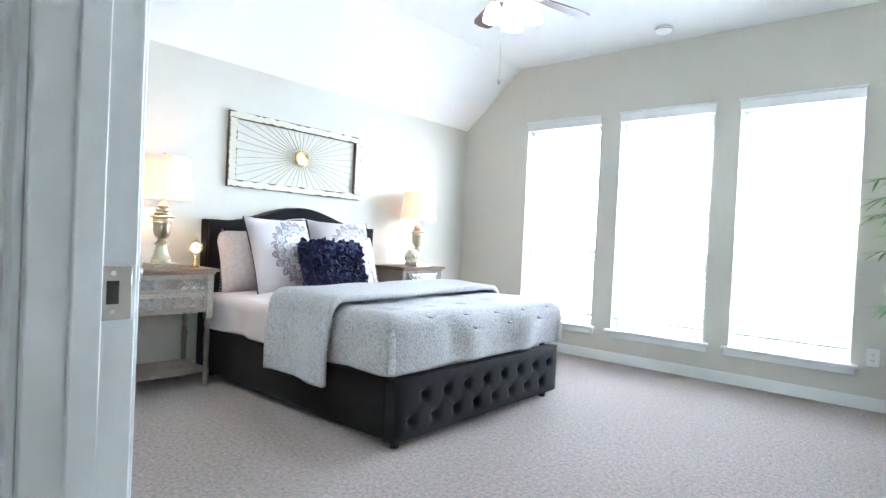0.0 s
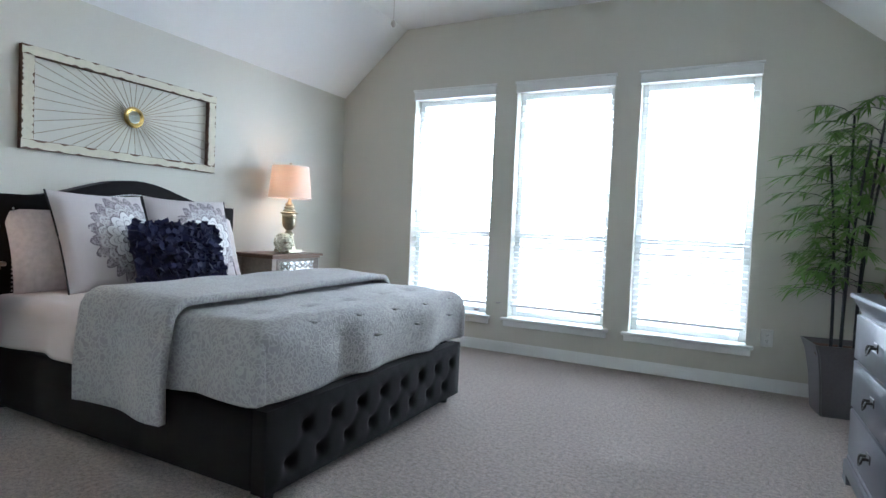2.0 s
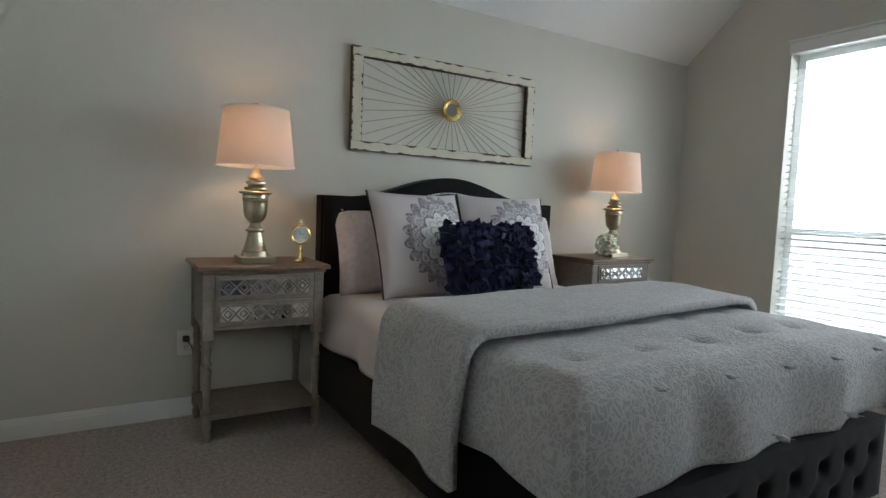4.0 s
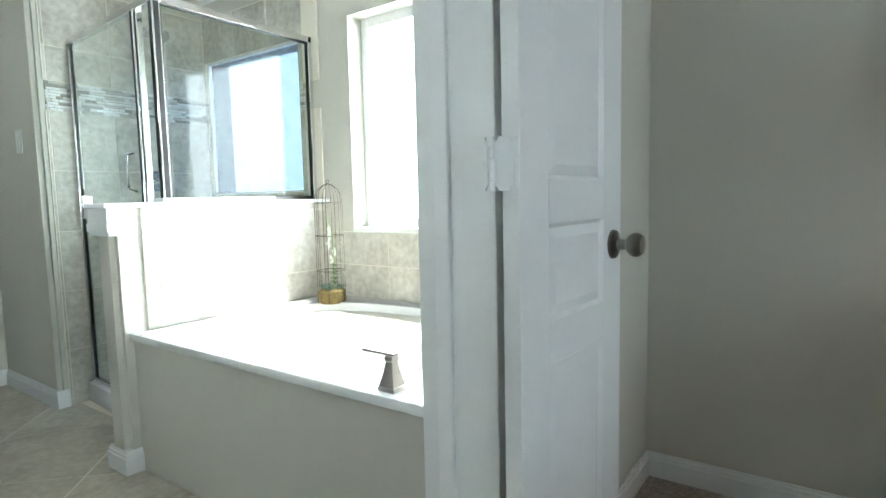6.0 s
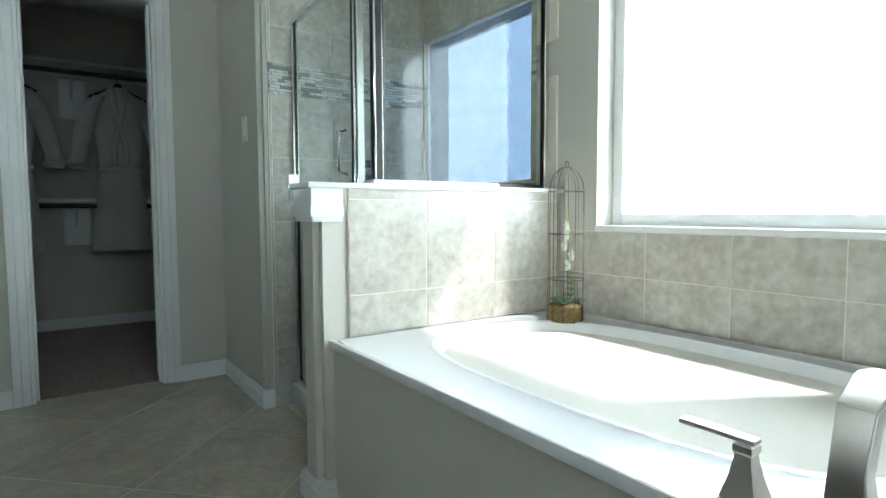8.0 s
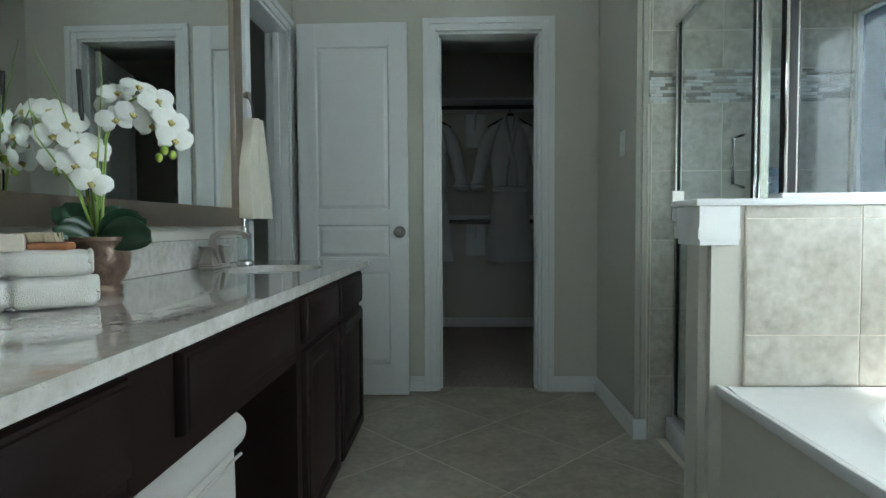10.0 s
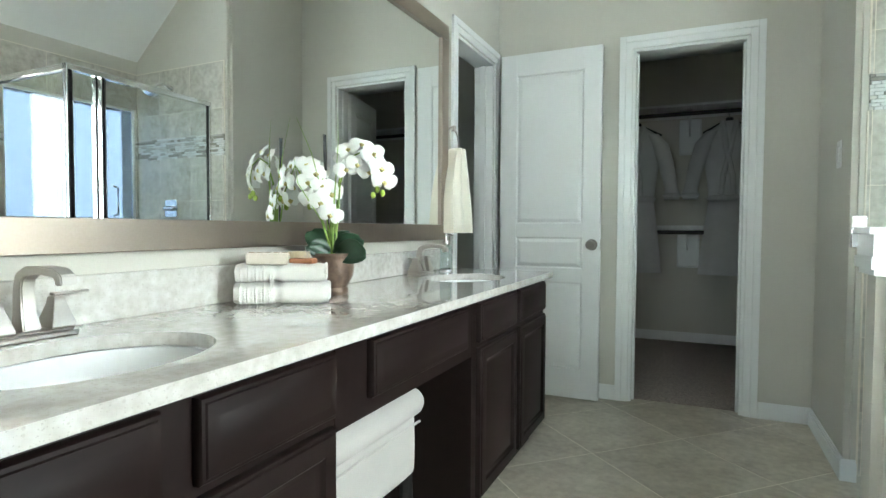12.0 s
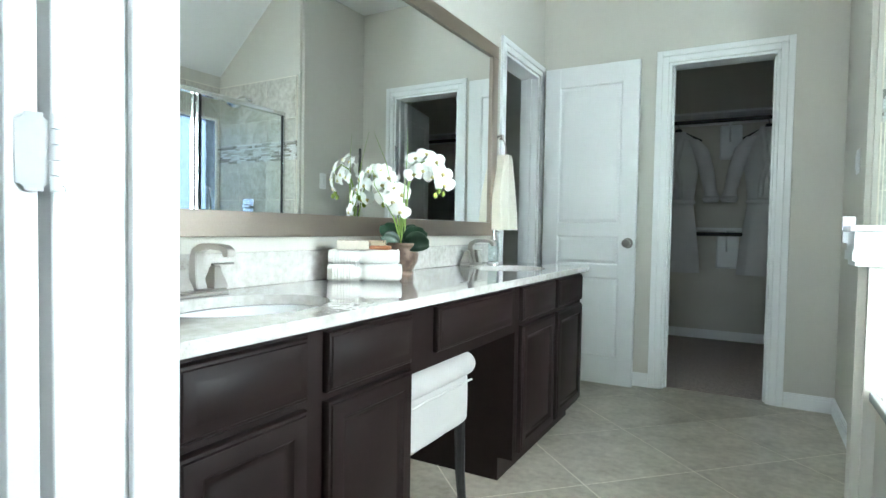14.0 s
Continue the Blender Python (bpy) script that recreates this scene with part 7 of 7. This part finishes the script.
for k in range(10):
    a = 2 * math.pi * k / 10
    ca, sa = math.cos(a), math.sin(a)
    bm = B()
    tube(bm, [(0.063 * ca, 0.063 * sa, 0.0), (0.063 * ca, 0.063 * sa, 0.46), (0.058 * ca, 0.058 * sa, 0.495), (0.042 * ca, 0.042 * sa, 0.525), (0.018 * ca, 0.018 * sa, 0.542), (0.002 * ca, 0.002 * sa, 0.546)], 0.0012, 5)
    part("wire", bm, WIRE, cg)
for z in (0.15, 0.31, 0.46):
    bm = B()
    torus(bm, (0, 0, z), 0.063, 0.0014, seg=32, ring=5)
    part("hoop", bm, WIRE, cg)
bm = B()
torus(bm, (0, 0, 0.556), 0.009, 0.0014, "x", 14, 5)
part("hanging_loop", bm, WIRE, cg)
for c, r, sd_ in (((0.0, -0.03, 0.062), 0.05, 5), ((0.03, 0.02, 0.062), 0.045, 6), ((-0.03, 0.025, 0.062), 0.04, 7), ((0.045, -0.01, 0.07), 0.035, 8)):
    bm = B()
    rosette(bm, c, r, 18, sd_, 0.6)
    part("succulent", bm, GREYGREEN, cg)
bm = B()
tube(bm, [(0, 0.02, 0.06), (0.005, 0.03, 0.18), (0.0, 0.02, 0.30), (0.0, 0.0, 0.385)], 0.002, 5)
part("stem", bm, STEM, cg)
rnd = random.Random(9)
for z in (0.20, 0.235, 0.27, 0.305, 0.335):
    bm = B()
    c = Vector((rnd.uniform(-0.01, 0.02), 0.022 + rnd.uniform(-0.02, 0.02), z))
    for j in range(5):
        a = 2 * math.pi * j / 5 + rnd.random()
        d, s_ = Vector((0.35 * math.cos(a) + 0.3, math.cos(a), math.sin(a))), Vector((0, -math.sin(a), math.cos(a)))
        bm.faces.new([bm.verts.new(c), bm.verts.new(c + d * 0.012 + s_ * 0.010), bm.verts.new(c + d * 0.025), bm.verts.new(c + d * 0.012 - s_ * 0.010)])
    part("blossom", bm, PETAL, cg)
for z in (0.09, 0.11, 0.13, 0.15, 0.17):
    bm = B()
    rosette(bm, (0.0, 0.025, z), 0.032, 8, int(z * 1000), 0.3, 0.2)
    part("foliage", bm, mat("small leaf green", (0.06, 0.14, 0.05), 0.6, var=0.2, bump=0.0), cg)

# ---- closet ----
ch = thing("closet_shelf", "white closet shelf with dark hanging rods on brackets", "closet shelf", (0, 0, 0))
bm = B()
box(bm, XW + 0.01, -4.095, 2.015, -2.61, -3.79, 2.033)
part("shelf", bm, TRIM, ch)
bm = B()
box(bm, XW + 0.01, -4.095, 1.965, -2.61, -4.075, 2.015)
box(bm, XW + 0.01, -4.095, 0.985, -2.61, -4.075, 1.03)
part("cleat", bm, TRIM, ch)
for z in (1.955, 0.970):
    bm = B()
    rod(bm, (XW + 0.01, -3.82, z), (-2.61, -3.82, z), 0.017, seg=14)
    part("rod", bm, DARKMETAL, ch, "dark hanging rod")
    bm = B()
    box(bm, -3.345, -4.075, z - 0.20, -3.325, -4.06, z + 0.03)
    box(bm, -3.345, -4.06, z + 0.015, -3.325, -3.80, z + 0.03)
    tube(bm, [(-3.335, -4.06, z - 0.15), (-3.335, -3.83, z - 0.02)], 0.008)
    part("bracket", bm, TRIM, ch)
    bm = B()
    box(bm, -3.43, -4.099, z - 0.31, -3.25, -4.082, z - 0.0, 0.012)
    part("backer_plate", bm, TRIM, ch)
    if z < 1.2:
        bm = B()
        box(bm, XW + 0.01, -4.075, z + 0.035, -2.61, -3.86, z + 0.05)
        part("shelf", bm, TRIM, ch)
WROBE = mat("white robe cotton", (0.62, 0.62, 0.61), 0.95, var=0.05, scale=10, fine=250, bump=0.5, dist=0.002)


def robe(x, face, seed):
    o = thing("bathrobe", "white cotton bathrobe on a hanger in the closet", "bathrobe", (x, -3.82, 0.025), group="bathrobes")
    def body(name, prof, depth, off=0.0, folds=7):
        bm = B()
        rows = []
        for z, w, sh in prof:
            row = []
            n = 28
            for k in range(n):
                a = 2 * math.pi * k / n
                f = 1 + 0.07 * math.sin(folds * a + seed) * max(0, min(1, (1.5 - z)))
                row.append(bm.verts.new((sh + w * f * math.cos(a), depth * f * math.sin(a) + off, z)))
            rows.append(row)
        for a, b in zip(rows, rows[1:]):
            for k in range(len(a)):
                bm.faces.new((a[k], a[(k + 1) % len(a)], b[(k + 1) % len(b)], b[k]))
        bm.faces.new(rows[-1])
        bm.faces.new(rows[0][::-1])
        return part(name, bm, WROBE, o)
    body("skirt", [(0.60, 0.20, 0), (0.75, 0.19, 0), (1.0, 0.165, 0), (1.22, 0.135, 0)], 0.075)
    body("bodice", [(1.20, 0.135, 0), (1.34, 0.15, 0), (1.55, 0.18, 0), (1.70, 0.19, 0), (1.78, 0.14, 0), (1.84, 0.055, 0)], 0.065, folds=3)
    for s in (-1, 1):
        body("sleeve", [(1.22, 0.058, s * 0.275), (1.26, 0.066, s * 0.285), (1.31, 0.05, s * 0.275), (1.50, 0.062, s * 0.235), (1.68, 0.07, s * 0.18), (1.77, 0.05, s * 0.12)], 0.05, 0.02, 2)
        bm = B()
        torus(bm, (s * 0.28, 0.02, 1.255), 0.058, 0.016, seg=20, ring=8)
        part("cuff", bm, WROBE, o)
    bm = B()
    tube(bm, [(-0.05, 0.055, 1.84), (-0.01, 0.075, 1.62), (0.04, 0.08, 1.40), (0.05, 0.085, 1.25)], 0.022, 8)
    tube(bm, [(0.05, 0.055, 1.84), (0.02, 0.08, 1.62), (-0.03, 0.075, 1.40), (-0.04, 0.08, 1.25)], 0.022, 8)
    part("lapel", bm, WROBE, o)
    bm = B()
    torus(bm, (0, 0, 1.225), 0.134, 0.022, "z", 30, 8)
    bmesh.ops.scale(bm, verts=bm.verts, vec=(1, 0.58, 1))
    part("belt", bm, WROBE, o)
    bm = B()
    tube(bm, [(-0.19, 0, 1.76), (-0.06, 0, 1.83), (0, 0, 1.85), (0.06, 0, 1.83), (0.19, 0, 1.76)], 0.012, 8)
    tube(bm, [(0, 0, 1.85), (0, 0, 1.90), (0.02, 0, 1.925), (0, 0, 1.946), (-0.018, 0, 1.935)], 0.003, 6)
    part("hanger", bm, BLACK, o, "dark hanger")
    bm = B()
    box(bm, -0.028, -0.02, 1.80, 0.028, 0.03, 1.875, 0.012, 2)
    part("collar_tag", bm, BLACK, o)


robe(-2.93, 1, 0.0)
robe(-3.63, 1, 1.3)
